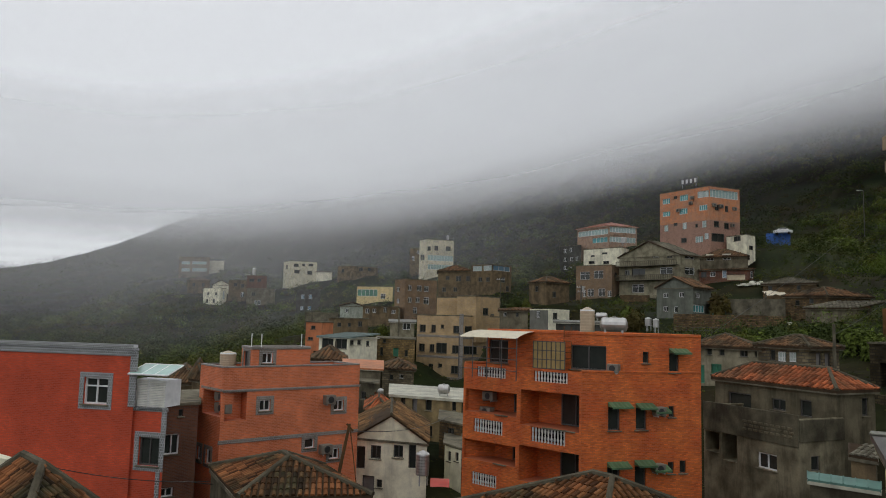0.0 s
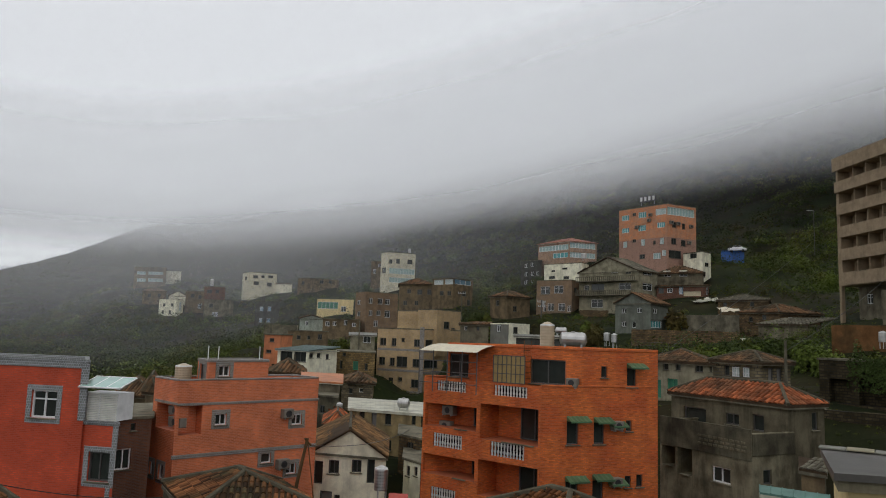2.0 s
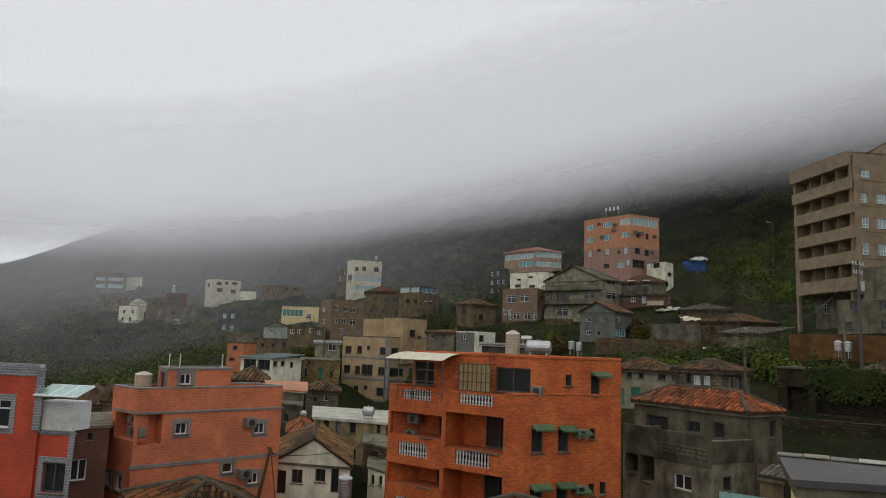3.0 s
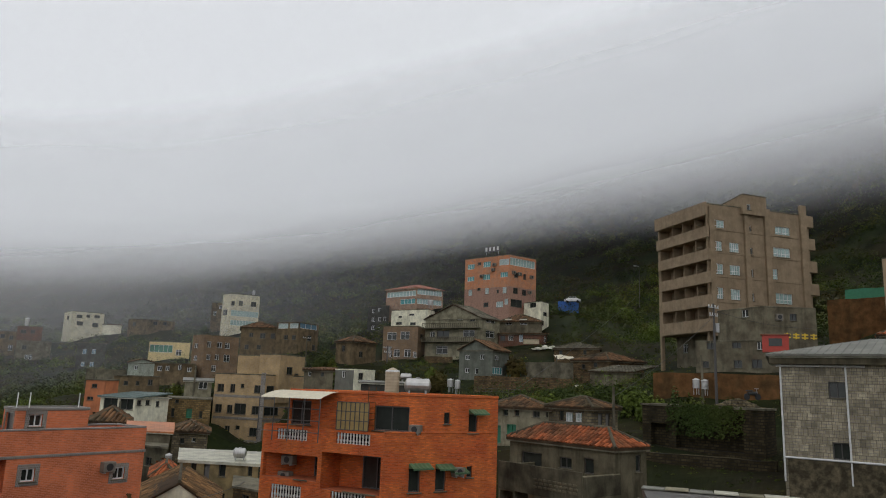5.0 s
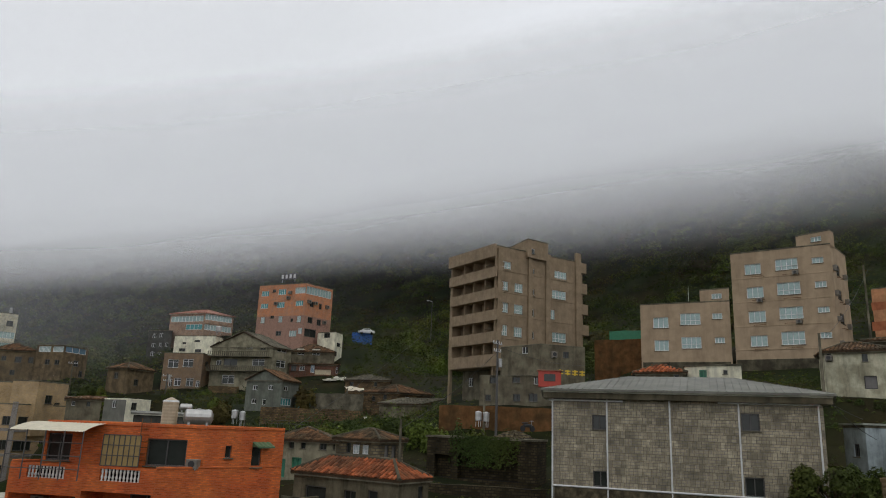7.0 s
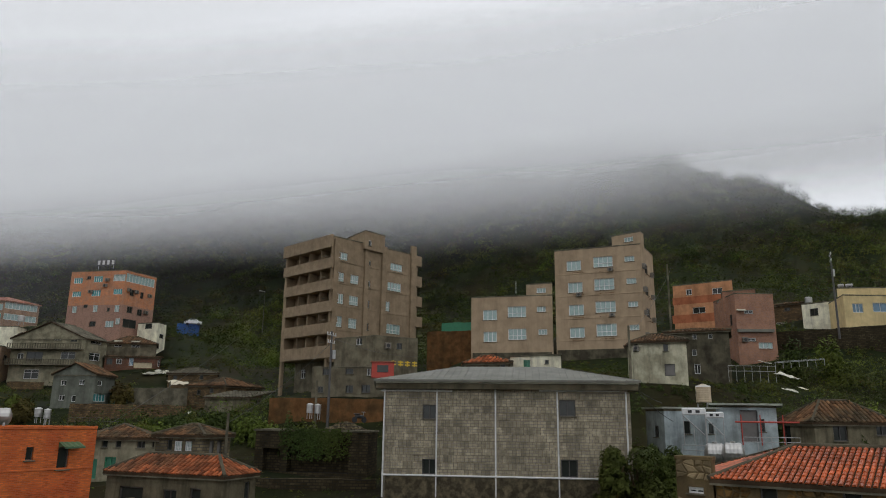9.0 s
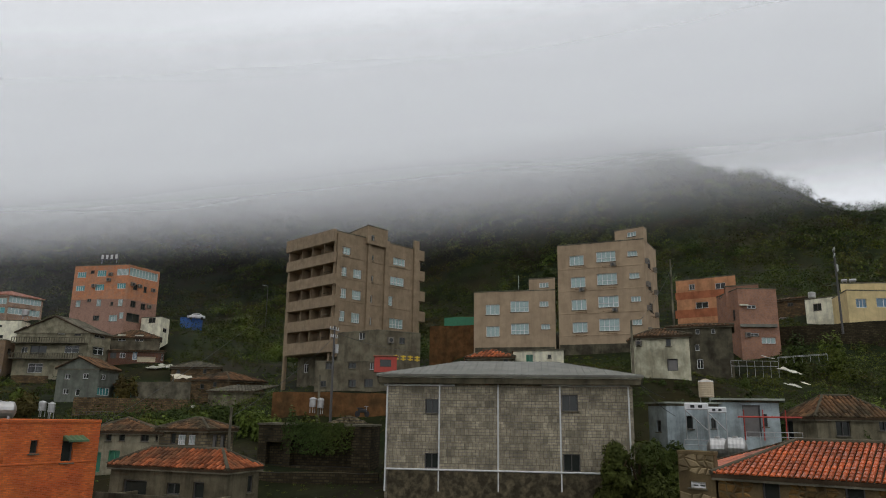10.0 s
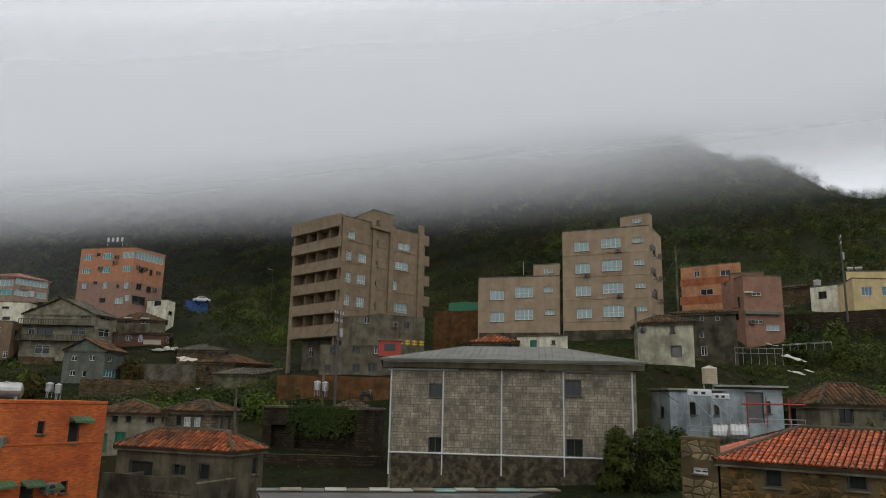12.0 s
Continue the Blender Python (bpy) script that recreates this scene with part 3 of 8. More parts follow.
    for p0, p1, q0, q1 in slopes:
        bm = bmesh.new()
        drop = Vector((0, 0, -0.14))
        ring = [p0, p1, q1] + ([q0] if (q0 - q1).length > 1e-3 else [])
        hi = [bm.verts.new(v) for v in ring]
        lo = [bm.verts.new(v + drop) for v in ring]
        bm.faces.new(hi)
        bm.faces.new(lo[::-1])
        for i in range(len(ring)):
            j = (i + 1) % len(ring)
            bm.faces.new((lo[i], lo[j], hi[j], hi[i]))
        deck = part("roof_slope", bm, mat if metal or far else "tile_bed", root)
        if metal:
            vs, fs = [], []
            e = (p1 - p0).normalized()
            n = max(2, int((p1 - p0).length / 0.45))
            bm = bmesh.new()
            for i in range(n + 1):
                f = i / n
                a, b = p0.lerp(p1, f), q0.lerp(q1, f)
                if kind == "hip":
                    g = (q0 - p0) - e * (q0 - p0).dot(e)
                    s = f * (p1 - p0).length
                    l0, l1 = (q0 - p0).dot(e), (p1 - p0).length - (q1 - p0).dot(e)
                    k = min(1, s / max(l0, 0.01), ((p1 - p0).length - s) / max(l1, 0.01))
                    b = a + g * k
                if (b - a).length > 0.2:
                    rod(bm, a + Vector((0, 0, 0.015)), b + Vector((0, 0, 0.015)), 0.025, 5)
            part("roof_seam", bm, mat, deck)
        elif not far:
            vs, fs = [], []
            d = math.hypot(cx, cy)
            near = d < 40 and mat == "orange_tile" and p0 is slopes[0][0]
            laid = [] if near else None
            tile_slope(vs, fs, p0, p1, q0, q1, 0.22 if d < 40 else (0.32 if d < 80 else 0.5), 0.31 if d < 40 else (0.42 if d < 80 else 0.7), 0.075 if d < 40 else (0.1 if d < 80 else 0.14), laid, 5.6)
            if near:
                lay_tiles(laid, 0.075, "orange_piece", deck)
            tagged(mesh_part("roof_tiles", vs, fs, mat, deck), kind="stuff")
    if kind in ("hip", "gable") and not metal:
        bm = bmesh.new()
        if kind == "hip":
            lines = [(ra, rb)] + [(q[0], ra), (q[1], rb), (q[2], rb), (q[3], ra)]
        else:
            lines = [(ml, mr)]
        for u, w in lines:
            rod(bm, u + Vector((0, 0, 0.06)), w + Vector((0, 0, 0.06)), 0.11, 7)
        part("ridge", bm, "ridge_grey", root)
    bm = bmesh.new()
    ring = grow(plan, h["eave"] * 0.75)
    for i in range(4):
        a, b = Vector(ring[i]), Vector(ring[(i + 1) % 4])
        m = (a + b) / 2
        box(bm, (m.x, m.y, z1 - 0.16), ((b - a).length, 0.08, 0.14), math.atan2(b.y - a.y, b.x - a.x))
    part("fascia", bm, "white_metal" if metal else "concrete", root)
    return root


# ---- the houses of the hill town ----
red_house = house("tiled_house", "red tiled house with blue-grey tile trim beside the lane", "house", "red_tile", [(-25.43, 34.18), (-13.30, 31.73), (-14.65, 34.95), (-27.51, 36.99)], 4.40, 12.36, "flat", parapet=0.35, trim="bluegrey_tile")
opening(red_house, 0, 9.88, 9.87, 1.20, 1.17, "white")
raise_house(red_house)
red_wing = house("tiled_house", "lower red tiled wing with a shuttered balcony", "house", "red_tile", [(-13.42, 31.89), (-11.76, 31.48), (-14.73, 39.44), (-16.72, 39.72)], 4.37, 9.81, "flat", parapet=0.05, trim="bluegrey_tile")
opening(red_wing, 0, 0.47, 7.38, 1.02, 1.21, "dark")
raise_house(red_wing)
annex = house("brick_house", "dark red brick house with white sash windows", "house", "dark_brick", [(-15.96, 39.93), (-13.77, 41.79), (-15.96, 48.44), (-18.55, 46.43)], 1.96, 8.87, "flat")
opening(annex, 0, 1.04, 6.10, 0.83, 1.12, "white")
opening(annex, 0, 0.93, 3.81, 0.77, 0.50, "white")
opening(annex, 0, 1.74, 8.16, 0.26, 0.39, "dark")
raise_house(annex)
orange_tile_house = house("tiled_house", "salmon tiled house with grey bands and corner balconies", "house", "salmon_tile", [(-14.49, 43.97), (-12.48, 41.78), (-5.25, 47.61), (-7.26, 49.81)], 0.92, 10.88, "flat", parapet=0.0, trim="grey_tile", terrace=1.15)
opening(orange_tile_house, 1, 0.21, 7.82, 1.33, 1.67, "loggia_v")
opening(orange_tile_house, 0, 0.54, 8.07, 2.32, 1.40, "loggia_v")
opening(orange_tile_house, 1, 2.35, 8.28, 0.70, 0.66, "white")
opening(orange_tile_house, 1, 7.43, 8.01, 0.73, 0.66, "white")
opening(orange_tile_house, 1, 5.47, 5.83, 0.66, 0.59, "white")
opening(orange_tile_house, 1, 7.23, 5.01, 0.70, 0.65, "white")
opening(orange_tile_house, 0, 0.12, 5.32, 0.51, 0.76, "white")
opening(orange_tile_house, 0, 1.30, 5.26, 0.67, 0.83, "white")
raise_house(orange_tile_house)
white_house = house("gabled_house", "white plastered house with a tiled gable roof", "house", "white_plaster", [(-5.61, 49.68), (-0.69, 48.00), (-0.82, 56.99), (-6.62, 58.63)], 1.87, 5.95, "gable", rise=1.6, axis=1, roof_mat="tan_tile", eave=0.12)
opening(white_house, 0, 1.16, 4.57, 0.76, 0.88, "dark")
opening(white_house, 0, 2.81, 4.78, 0.70, 0.81, "dark")
opening(white_house, 0, 0.12, 3.84, 0.65, 1.48, "door")
opening(white_house, 0, 3.90, 4.18, 0.53, 1.52, "door")
opening(white_house, 0, 0.62, 2.16, 0.89, 1.26, "door")
opening(white_house, 0, 1.66, 2.71, 0.41, 0.54, "dark")
raise_house(white_house)
stone_flat = house("stone_house", "weathered stone house with a white metal roof", "house", "tan_render", [(-4.41, 65.85), (1.96, 62.97), (2.21, 70.97), (-4.95, 73.83)], 2.54, 7.14, "shed", roof_mat="white_metal", rise=0.2, eave=0.15)
opening(stone_flat, 0, 1.02, 6.26, 0.52, 0.76, "dark")
opening(stone_flat, 0, 2.22, 5.37, 0.51, 1.59, "door")
opening(stone_flat, 0, 3.54, 5.95, 0.61, 1.07, "dark")
opening(stone_flat, 0, 6.09, 6.11, 0.39, 0.90, "dark")
opening(stone_flat, 0, 0.37, 4.02, 1.69, 0.68, "dark")
opening(stone_flat, 0, 2.54, 3.94, 0.61, 0.79, "dark")
opening(stone_flat, 0, 3.61, 3.70, 0.65, 0.96, "dark")
raise_house(stone_flat)
beige_block = house("apartment_block", "beige tiled apartment block with grey bands", "building", "beige_tile", [(-3.65, 109.94), (3.19, 105.95), (9.17, 112.63), (2.33, 116.61)], 3.95, 14.64, "flat", parapet=0.3)
opening(beige_block, 0, 0.48, 12.03, 1.08, 1.10, "dark")
opening(beige_block, 0, 2.54, 12.01, 0.79, 1.16, "dark")
opening(beige_block, 0, 4.19, 12.66, 0.56, 0.56, "dark")
opening(beige_block, 0, 6.36, 12.03, 1.10, 1.07, "dark")
opening(beige_block, 0, 0.41, 9.12, 1.07, 1.13, "dark")
opening(beige_block, 0, 2.33, 9.08, 0.84, 1.16, "dark")
opening(beige_block, 0, 3.47, 8.97, 1.86, 1.52, "dark")
opening(beige_block, 0, 6.23, 9.05, 1.14, 1.17, "dark")
opening(beige_block, 0, 0.24, 6.17, 1.12, 1.20, "dark")
opening(beige_block, 0, 2.20, 6.17, 0.83, 1.15, "dark")
opening(beige_block, 0, 3.94, 6.89, 0.65, 0.55, "dark")
opening(beige_block, 0, 6.11, 6.08, 1.18, 1.17, "dark")
opening(beige_block, 1, 0.54, 11.96, 3.18, 1.12, "dark")
opening(beige_block, 1, 0.36, 8.92, 3.17, 1.19, "dark")
opening(beige_block, 1, 4.44, 12.35, 2.23, 1.22, "dark")
opening(beige_block, 1, 4.91, 9.31, 0.86, 0.83, "dark")
raise_house(beige_block)
beige_top = house("roof_house", "beige tiled stair house on the flat roof", "roof house", "beige_tile", [(2.34, 109.47), (5.19, 107.37), (9.16, 113.13), (6.31, 115.23)], 14.70, 17.66, "flat", parapet=0.2)
opening(beige_top, 1, 1.98, 14.80, 1.63, 1.10, "dark")
opening(beige_top, 1, 4.25, 14.80, 1.22, 0.19, "dark")
raise_house(beige_top)
beige_stair = house("roof_house", "curved beige stair tower on the flat roof", "roof house", "beige_tile", [(-0.75, 113.00), (2.40, 111.97), (2.48, 115.97), (-0.77, 117.00)], 14.77, 17.49, "flat", parapet=0.1)
raise_house(beige_stair)
pink_small = house("house_block", "small salmon painted house", "house", "salmon_paint", [(-18.41, 98.29), (-16.18, 97.67), (-15.37, 102.86), (-17.60, 103.48)], 9.44, 13.21, "flat")
opening(pink_small, 0, 0.73, 12.19, 0.69, 0.49, "dark")
opening(pink_small, 0, 0.34, 10.71, 0.77, 0.42, "dark")
raise_house(pink_small)
blue_roof = house("house_block", "white house with a blue metal roof and porch", "house", "white_plaster", [(-16.27, 96.64), (-11.85, 93.25), (-8.65, 98.62), (-13.07, 102.01)], 8.58, 11.34, "shed", roof_mat="blue_metal", rise=0.5)
opening(blue_roof, 1, 0.31, 10.39, 0.76, 0.60, "dark")
opening(blue_roof, 1, 1.85, 10.37, 0.79, 0.61, "dark")
opening(blue_roof, 1, 3.79, 10.16, 0.70, 0.69, "dark")
opening(blue_roof, 0, 0.55, 9.73, 2.21, 1.36, "dark")
opening(blue_roof, 0, 3.10, 9.85, 2.14, 1.34, "dark")
raise_house(blue_roof)
long_brown = house("house_block", "long brown rendered house", "house", "brown_render", [(-18.79, 120.54), (-12.07, 119.39), (-12.78, 126.36), (-19.87, 127.46)], 11.33, 13.79, "flat")
opening(long_brown, 0, 5.07, 12.43, 0.71, 0.86, "dark")
opening(long_brown, 0, 1.50, 12.33, 0.67, 0.65, "dark")
opening(long_brown, 0, 3.29, 12.37, 0.54, 0.64, "dark")
raise_house(long_brown)
old_stone = house("stone_house", "old yellow stone house with green door", "house", "yellow_stone", [(-9.10, 102.60), (-3.55, 99.94), (-3.83, 107.93), (-9.80, 110.57)], 8.33, 11.17, "flat")
opening(old_stone, 0, 2.74, 8.66, 0.87, 1.19, "green")
opening(old_stone, 0, 1.00, 10.49, 0.55, 0.44, "dark")
opening(old_stone, 0, 4.60, 8.73, 0.49, 0.89, "dark")
opening(old_stone, 0, 0.63, 8.73, 0.47, 1.09, "dark")
raise_house(old_stone)
shed_a = house("house_block", "small pale house with grey roof", "house", "pale_render", [(-7.93, 112.72), (-4.13, 111.92), (-4.32, 116.92), (-8.28, 117.71)], 11.92, 13.45, "shed", roof_mat="grey_metal", rise=0.3)
opening(shed_a, 0, 2.00, 12.24, 1.25, 1.04, "white")
raise_house(shed_a)
orange_roof = house("house_block", "low rendered house under an orange sheet roof", "house", "grey_render", [(-9.86, 75.36), (-6.01, 73.76), (-6.50, 79.74), (-10.64, 81.31)], 7.08, 8.81, "shed", roof_mat="orange_metal", rise=0.5)
opening(orange_roof, 0, 0.65, 7.81, 0.92, 0.79, "dark")
raise_house(orange_roof)
white_tower = house("apartment_block", "white tiled apartment tower with ribbon windows", "building", "white_tile", [(-8.26, 249.86), (-5.80, 244.93), (3.72, 247.97), (1.25, 252.90)], 29.02, 41.39, "flat", parapet=0.6)
opening(white_tower, 1, 0.65, 34.02, 9.22, 1.91, "glazed")
opening(white_tower, 1, 0.74, 30.98, 9.09, 1.74, "glazed")
opening(white_tower, 1, 0.55, 37.46, 1.08, 1.39, "dark")
opening(white_tower, 1, 2.99, 37.60, 1.36, 1.57, "dark")
opening(white_tower, 1, 7.09, 37.66, 1.83, 1.58, "dark")
opening(white_tower, 0, 1.01, 34.36, 3.31, 1.76, "dark")
raise_house(white_tower)
grey_tower = house("apartment_block", "dark grey rendered block", "building", "brown_render", [(-12.09, 261.72), (-7.25, 259.90), (-7.53, 269.90), (-12.55, 271.71)], 30.35, 39.58, "flat")
opening(grey_tower, 0, 0.83, 35.13, 1.00, 1.48, "white")
opening(grey_tower, 0, 2.75, 37.52, 0.99, 1.11, "white")
raise_house(grey_tower)
cream_long = house("house_block", "cream house with a green window band", "house", "cream_paint", [(-23.53, 198.61), (-13.37, 195.54), (-13.98, 204.52), (-24.59, 207.55)], 18.36, 22.53, "flat", parapet=0.5)
opening(cream_long, 0, 0.15, 19.80, 5.97, 1.87, "greenglass")
opening(cream_long, 0, 7.04, 19.18, 1.47, 1.37, "white")
raise_house(cream_long)
cream_low = house("house_block", "pale rendered house below", "house", "brown_render", [(-16.31, 149.11), (-8.71, 145.74), (-9.25, 154.72), (-17.29, 158.06)], 12.53, 16.37, "flat")
opening(cream_low, 0, 0.64, 14.83, 0.95, 0.93, "white")
opening(cream_low, 0, 2.31, 14.97, 0.83, 0.82, "white")
opening(cream_low, 0, 4.88, 15.13, 0.76, 0.97, "white")
opening(cream_low, 0, 6.75, 14.86, 0.92, 0.76, "white")
raise_house(cream_low)
brown_big = house("house_block", "brown tiled house with white sash windows", "house", "brown_tile", [(-9.99, 151.67), (-7.57, 147.81), (-1.11, 152.00), (-3.53, 155.86)], 14.17, 22.17, "flat", parapet=0.4)
opening(brown_big, 1, 2.85, 19.73, 1.10, 1.15, "white")
opening(brown_big, 1, 4.58, 19.70, 1.12, 1.16, "white")
opening(brown_big, 1, 0.67, 19.73, 0.84, 1.14, "white")
opening(brown_big, 0, 0.82, 19.53, 1.32, 0.90, "white")
opening(brown_big, 1, 2.57, 17.36, 0.98, 1.04, "white")
opening(brown_big, 1, 4.54, 17.07, 1.36, 1.42, "white")
opening(brown_big, 1, 0.76, 17.29, 0.84, 1.04, "white")
opening(brown_big, 1, 2.04, 15.10, 0.97, 1.19, "white")
opening(brown_big, 0, 0.99, 17.11, 1.31, 0.95, "white")
opening(brown_big, 0, 1.35, 15.02, 1.30, 0.94, "white")
raise_house(brown_big)
brown_mid = house("house_block", "brown rendered house with a hipped roof", "house", "brown_render", [(-0.98, 168.00), (6.64, 163.87), (7.00, 172.86), (-1.04, 177.00)], 19.37, 25.26, "hip", rise=1.6)
opening(brown_mid, 0, 2.06, 23.19, 0.99, 0.88, "dark")
opening(brown_mid, 0, 4.70, 22.89, 1.31, 1.16, "dark")
opening(brown_mid, 0, 7.30, 22.88, 0.97, 1.16, "dark")
opening(brown_mid, 0, 1.14, 20.43, 1.00, 1.00, "dark")
opening(brown_mid, 0, 4.12, 20.45, 0.98, 0.99, "dark")
raise_house(brown_mid)
brown_right = house("house_block", "brown house with a glazed white loggia", "house", "brown_render", [(6.53, 161.87), (10.95, 157.62), (15.77, 163.24), (11.35, 167.49)], 19.24, 26.44, "flat", parapet=0.2)
opening(brown_right, 0, 0.40, 25.00, 2.77, 1.13, "glazed")
opening(brown_right, 0, 3.61, 25.03, 2.41, 1.12, "glazed")
opening(brown_right, 1, 0.49, 25.13, 6.33, 1.19, "blueglass")
opening(brown_right, 1, 3.41, 22.63, 1.54, 1.13, "dark")
opening(brown_right, 0, 2.20, 22.61, 1.11, 0.96, "dark")
opening(brown_right, 0, 4.41, 22.58, 1.09, 0.95, "dark")
opening(brown_right, 1, 5.40, 20.62, 1.17, 1.25, "dark")
raise_house(brown_right)
bluish = house("house_block", "pale blue house with a shallow gable", "house", "blue_render", [(-23.01, 163.39), (-17.28, 159.06), (-18.04, 166.02), (-23.99, 170.32)], 13.96, 16.46, "gable", rise=0.8, axis=1)
opening(bluish, 0, 1.65, 14.96, 0.94, 0.85, "white")
raise_house(bluish)
small_pale = house("house_block", "small pale house with white window", "house", "pale_render", [(-8.55, 121.70), (-4.41, 119.92), (-4.63, 125.92), (-8.97, 127.69)], 11.83, 13.43, "shed", roof_mat="grey_metal", rise=0.4)
opening(small_pale, 0, 2.39, 12.09, 1.40, 1.17, "white")
raise_house(small_pale)
far_pair = house("house_block", "low brown houses on the hillside", "house", "brown_render", [(-37.99, 259.23), (-31.25, 256.10), (-23.57, 260.94), (-30.31, 264.07)], 28.12, 32.17, "flat")
opening(far_pair, 0, 1.67, 29.93, 1.07, 1.18, "dark")
opening(far_pair, 1, 1.54, 30.50, 1.49, 1.08, "dark")
opening(far_pair, 1, 5.04, 30.70, 1.21, 1.09, "dark")
raise_house(far_pair)
pale_far = house("apartment_block", "pale concrete villa on the hillside", "building", "white_tile", [(-63.39, 285.04), (-58.92, 275.78), (-49.30, 280.70), (-53.77, 289.96)], 25.87, 35.03, "flat", parapet=0.5)
opening(pale_far, 1, 1.58, 32.78, 1.87, 1.10, "dark")
opening(pale_far, 1, 4.76, 33.13, 1.23, 0.92, "dark")
opening(pale_far, 1, 1.88, 30.22, 2.06, 1.38, "dark")
opening(pale_far, 1, 7.41, 33.30, 1.91, 0.93, "dark")
opening(pale_far, 1, 7.07, 30.03, 1.90, 1.39, "dark")
opening(pale_far, 0, 3.83, 32.15, 3.12, 1.42, "dark")
raise_house(pale_far)
pale_far_b = house("house_block", "white single storey annex", "house", "white_plaster", [(-49.26, 279.69), (-42.93, 278.71), (-44.15, 286.62), (-50.65, 287.57)], 28.33, 31.27, "shed", rise=0.6)
raise_house(pale_far_b)
white_far = house("house_block", "white rendered house on the slope", "house", "white_plaster", [(-86.39, 260.02), (-78.99, 256.10), (-78.69, 262.46), (-86.10, 266.38)], 17.42, 23.00, "flat")
opening(white_far, 0, 1.82, 20.41, 1.17, 1.03, "dark")
opening(white_far, 0, 5.66, 20.44, 1.15, 1.02, "dark")
opening(white_far, 0, 1.55, 17.67, 0.94, 1.37, "dark")
opening(white_far, 0, 4.70, 17.71, 1.16, 1.36, "dark")
opening(white_far, 1, 2.35, 19.04, 1.96, 2.98, "glass")
raise_house(white_far)
white_far_b = house("gabled_house", "white gabled house on the slope", "house", "white_plaster", [(-86.54, 270.49), (-80.07, 270.39), (-82.34, 278.07), (-88.98, 278.11)], 23.15, 24.67, "gable", rise=1.8, axis=1)
raise_house(white_far_b)
brown_far = house("house_block", "brown rendered house on the slope", "house", "brown_render", [(-78.41, 263.58), (-71.55, 262.42), (-73.66, 270.14), (-80.69, 271.25)], 17.43, 26.31, "flat")
opening(brown_far, 0, 1.96, 24.00, 1.39, 1.31, "dark")
opening(brown_far, 0, 4.77, 23.62, 1.20, 1.30, "dark")
opening(brown_far, 0, 4.87, 20.14, 1.29, 1.73, "white")
raise_house(brown_far)
brown_far_b = house("house_block", "brown block with stair tower", "house", "dark_brick", [(-73.21, 268.19), (-65.62, 268.09), (-67.52, 275.86), (-75.32, 275.90)], 23.69, 28.48, "flat")
opening(brown_far_b, 0, 0.99, 26.13, 1.78, 1.16, "dark")
opening(brown_far_b, 0, 4.11, 26.20, 1.34, 1.16, "dark")
raise_house(brown_far_b)
grey_far = house("house_block", "grey house among shrubs", "house", "grey_render", [(-68.77, 252.81), (-58.84, 253.26), (-60.65, 261.05), (-70.87, 260.53)], 17.04, 23.13, "flat")
opening(grey_far, 0, 2.92, 17.37, 0.83, 1.42, "white")
opening(grey_far, 0, 3.99, 17.40, 0.91, 1.42, "white")
opening(grey_far, 0, 1.77, 20.44, 1.24, 1.25, "dark")
raise_house(grey_far)
round_far = house("house_block", "brown stone house with hipped roof", "house", "brown_render", [(-100.47, 282.68), (-91.24, 281.59), (-94.01, 290.15), (-103.49, 291.16)], 22.37, 26.76, "hip", rise=1.5)
opening(round_far, 0, 2.08, 24.29, 1.18, 1.40, "dark")
opening(round_far, 0, 6.00, 24.37, 1.17, 1.40, "dark")
raise_house(round_far)
high_far = house("apartment_block", "terraced villa half lost in mist", "building", "brown_render", [(-119.45, 323.66), (-104.73, 321.37), (-109.07, 334.68), (-124.30, 336.79)], 30.99, 39.05, "flat", parapet=0.8)
opening(high_far, 0, 1.34, 35.65, 4.02, 1.29, "glass")
opening(high_far, 0, 6.51, 35.74, 6.86, 1.29, "glass")
opening(high_far, 0, 1.55, 32.42, 4.02, 1.50, "glass")
opening(high_far, 0, 6.72, 32.53, 6.85, 1.50, "glass")
raise_house(high_far)
high_far_b = house("house_block", "white annex half lost in mist", "house", "white_plaster", [(-106.99, 326.94), (-99.95, 327.07), (-102.58, 335.67), (-109.79, 335.49)], 33.15, 38.04, "flat")
raise_house(high_far_b)
dark_far = house("house_block", "dark slate coloured house", "house", "slate_render", [(-46.04, 227.39), (-38.08, 224.80), (-39.58, 233.67), (-47.83, 236.21)], 14.91, 22.41, "flat")
opening(dark_far, 0, 1.65, 19.21, 1.18, 1.35, "blueglass")
opening(dark_far, 0, 4.34, 19.26, 1.17, 1.34, "blueglass")
opening(dark_far, 0, 1.59, 15.70, 1.09, 1.27, "blueglass")
opening(dark_far, 0, 4.18, 15.75, 1.17, 1.26, "blueglass")
raise_house(dark_far)
brown_hip = house("stone_house", "brown stone house with hipped roof", "house", "brown_render", [(16.10, 132.02), (18.57, 127.66), (23.45, 131.93), (20.98, 136.30)], 17.35, 21.19, "hip", rise=1.1)
opening(brown_hip, 0, 1.72, 19.46, 0.98, 1.00, "dark")
opening(brown_hip, 1, 1.76, 18.46, 1.05, 1.04, "dark")
raise_house(brown_hip)
white_grey = house("house_block", "small white and grey clad house", "house", "white_plaster", [(11.99, 97.26), (13.83, 92.98), (17.19, 96.48), (15.35, 100.77)], 13.08, 15.67, "flat", parapet=0.05, first="grey_metal")
opening(white_grey, 1, 1.08, 14.40, 1.08, 0.85, "dark")
opening(white_grey, 0, 1.66, 14.58, 0.96, 0.83, "white")
raise_house(white_grey)
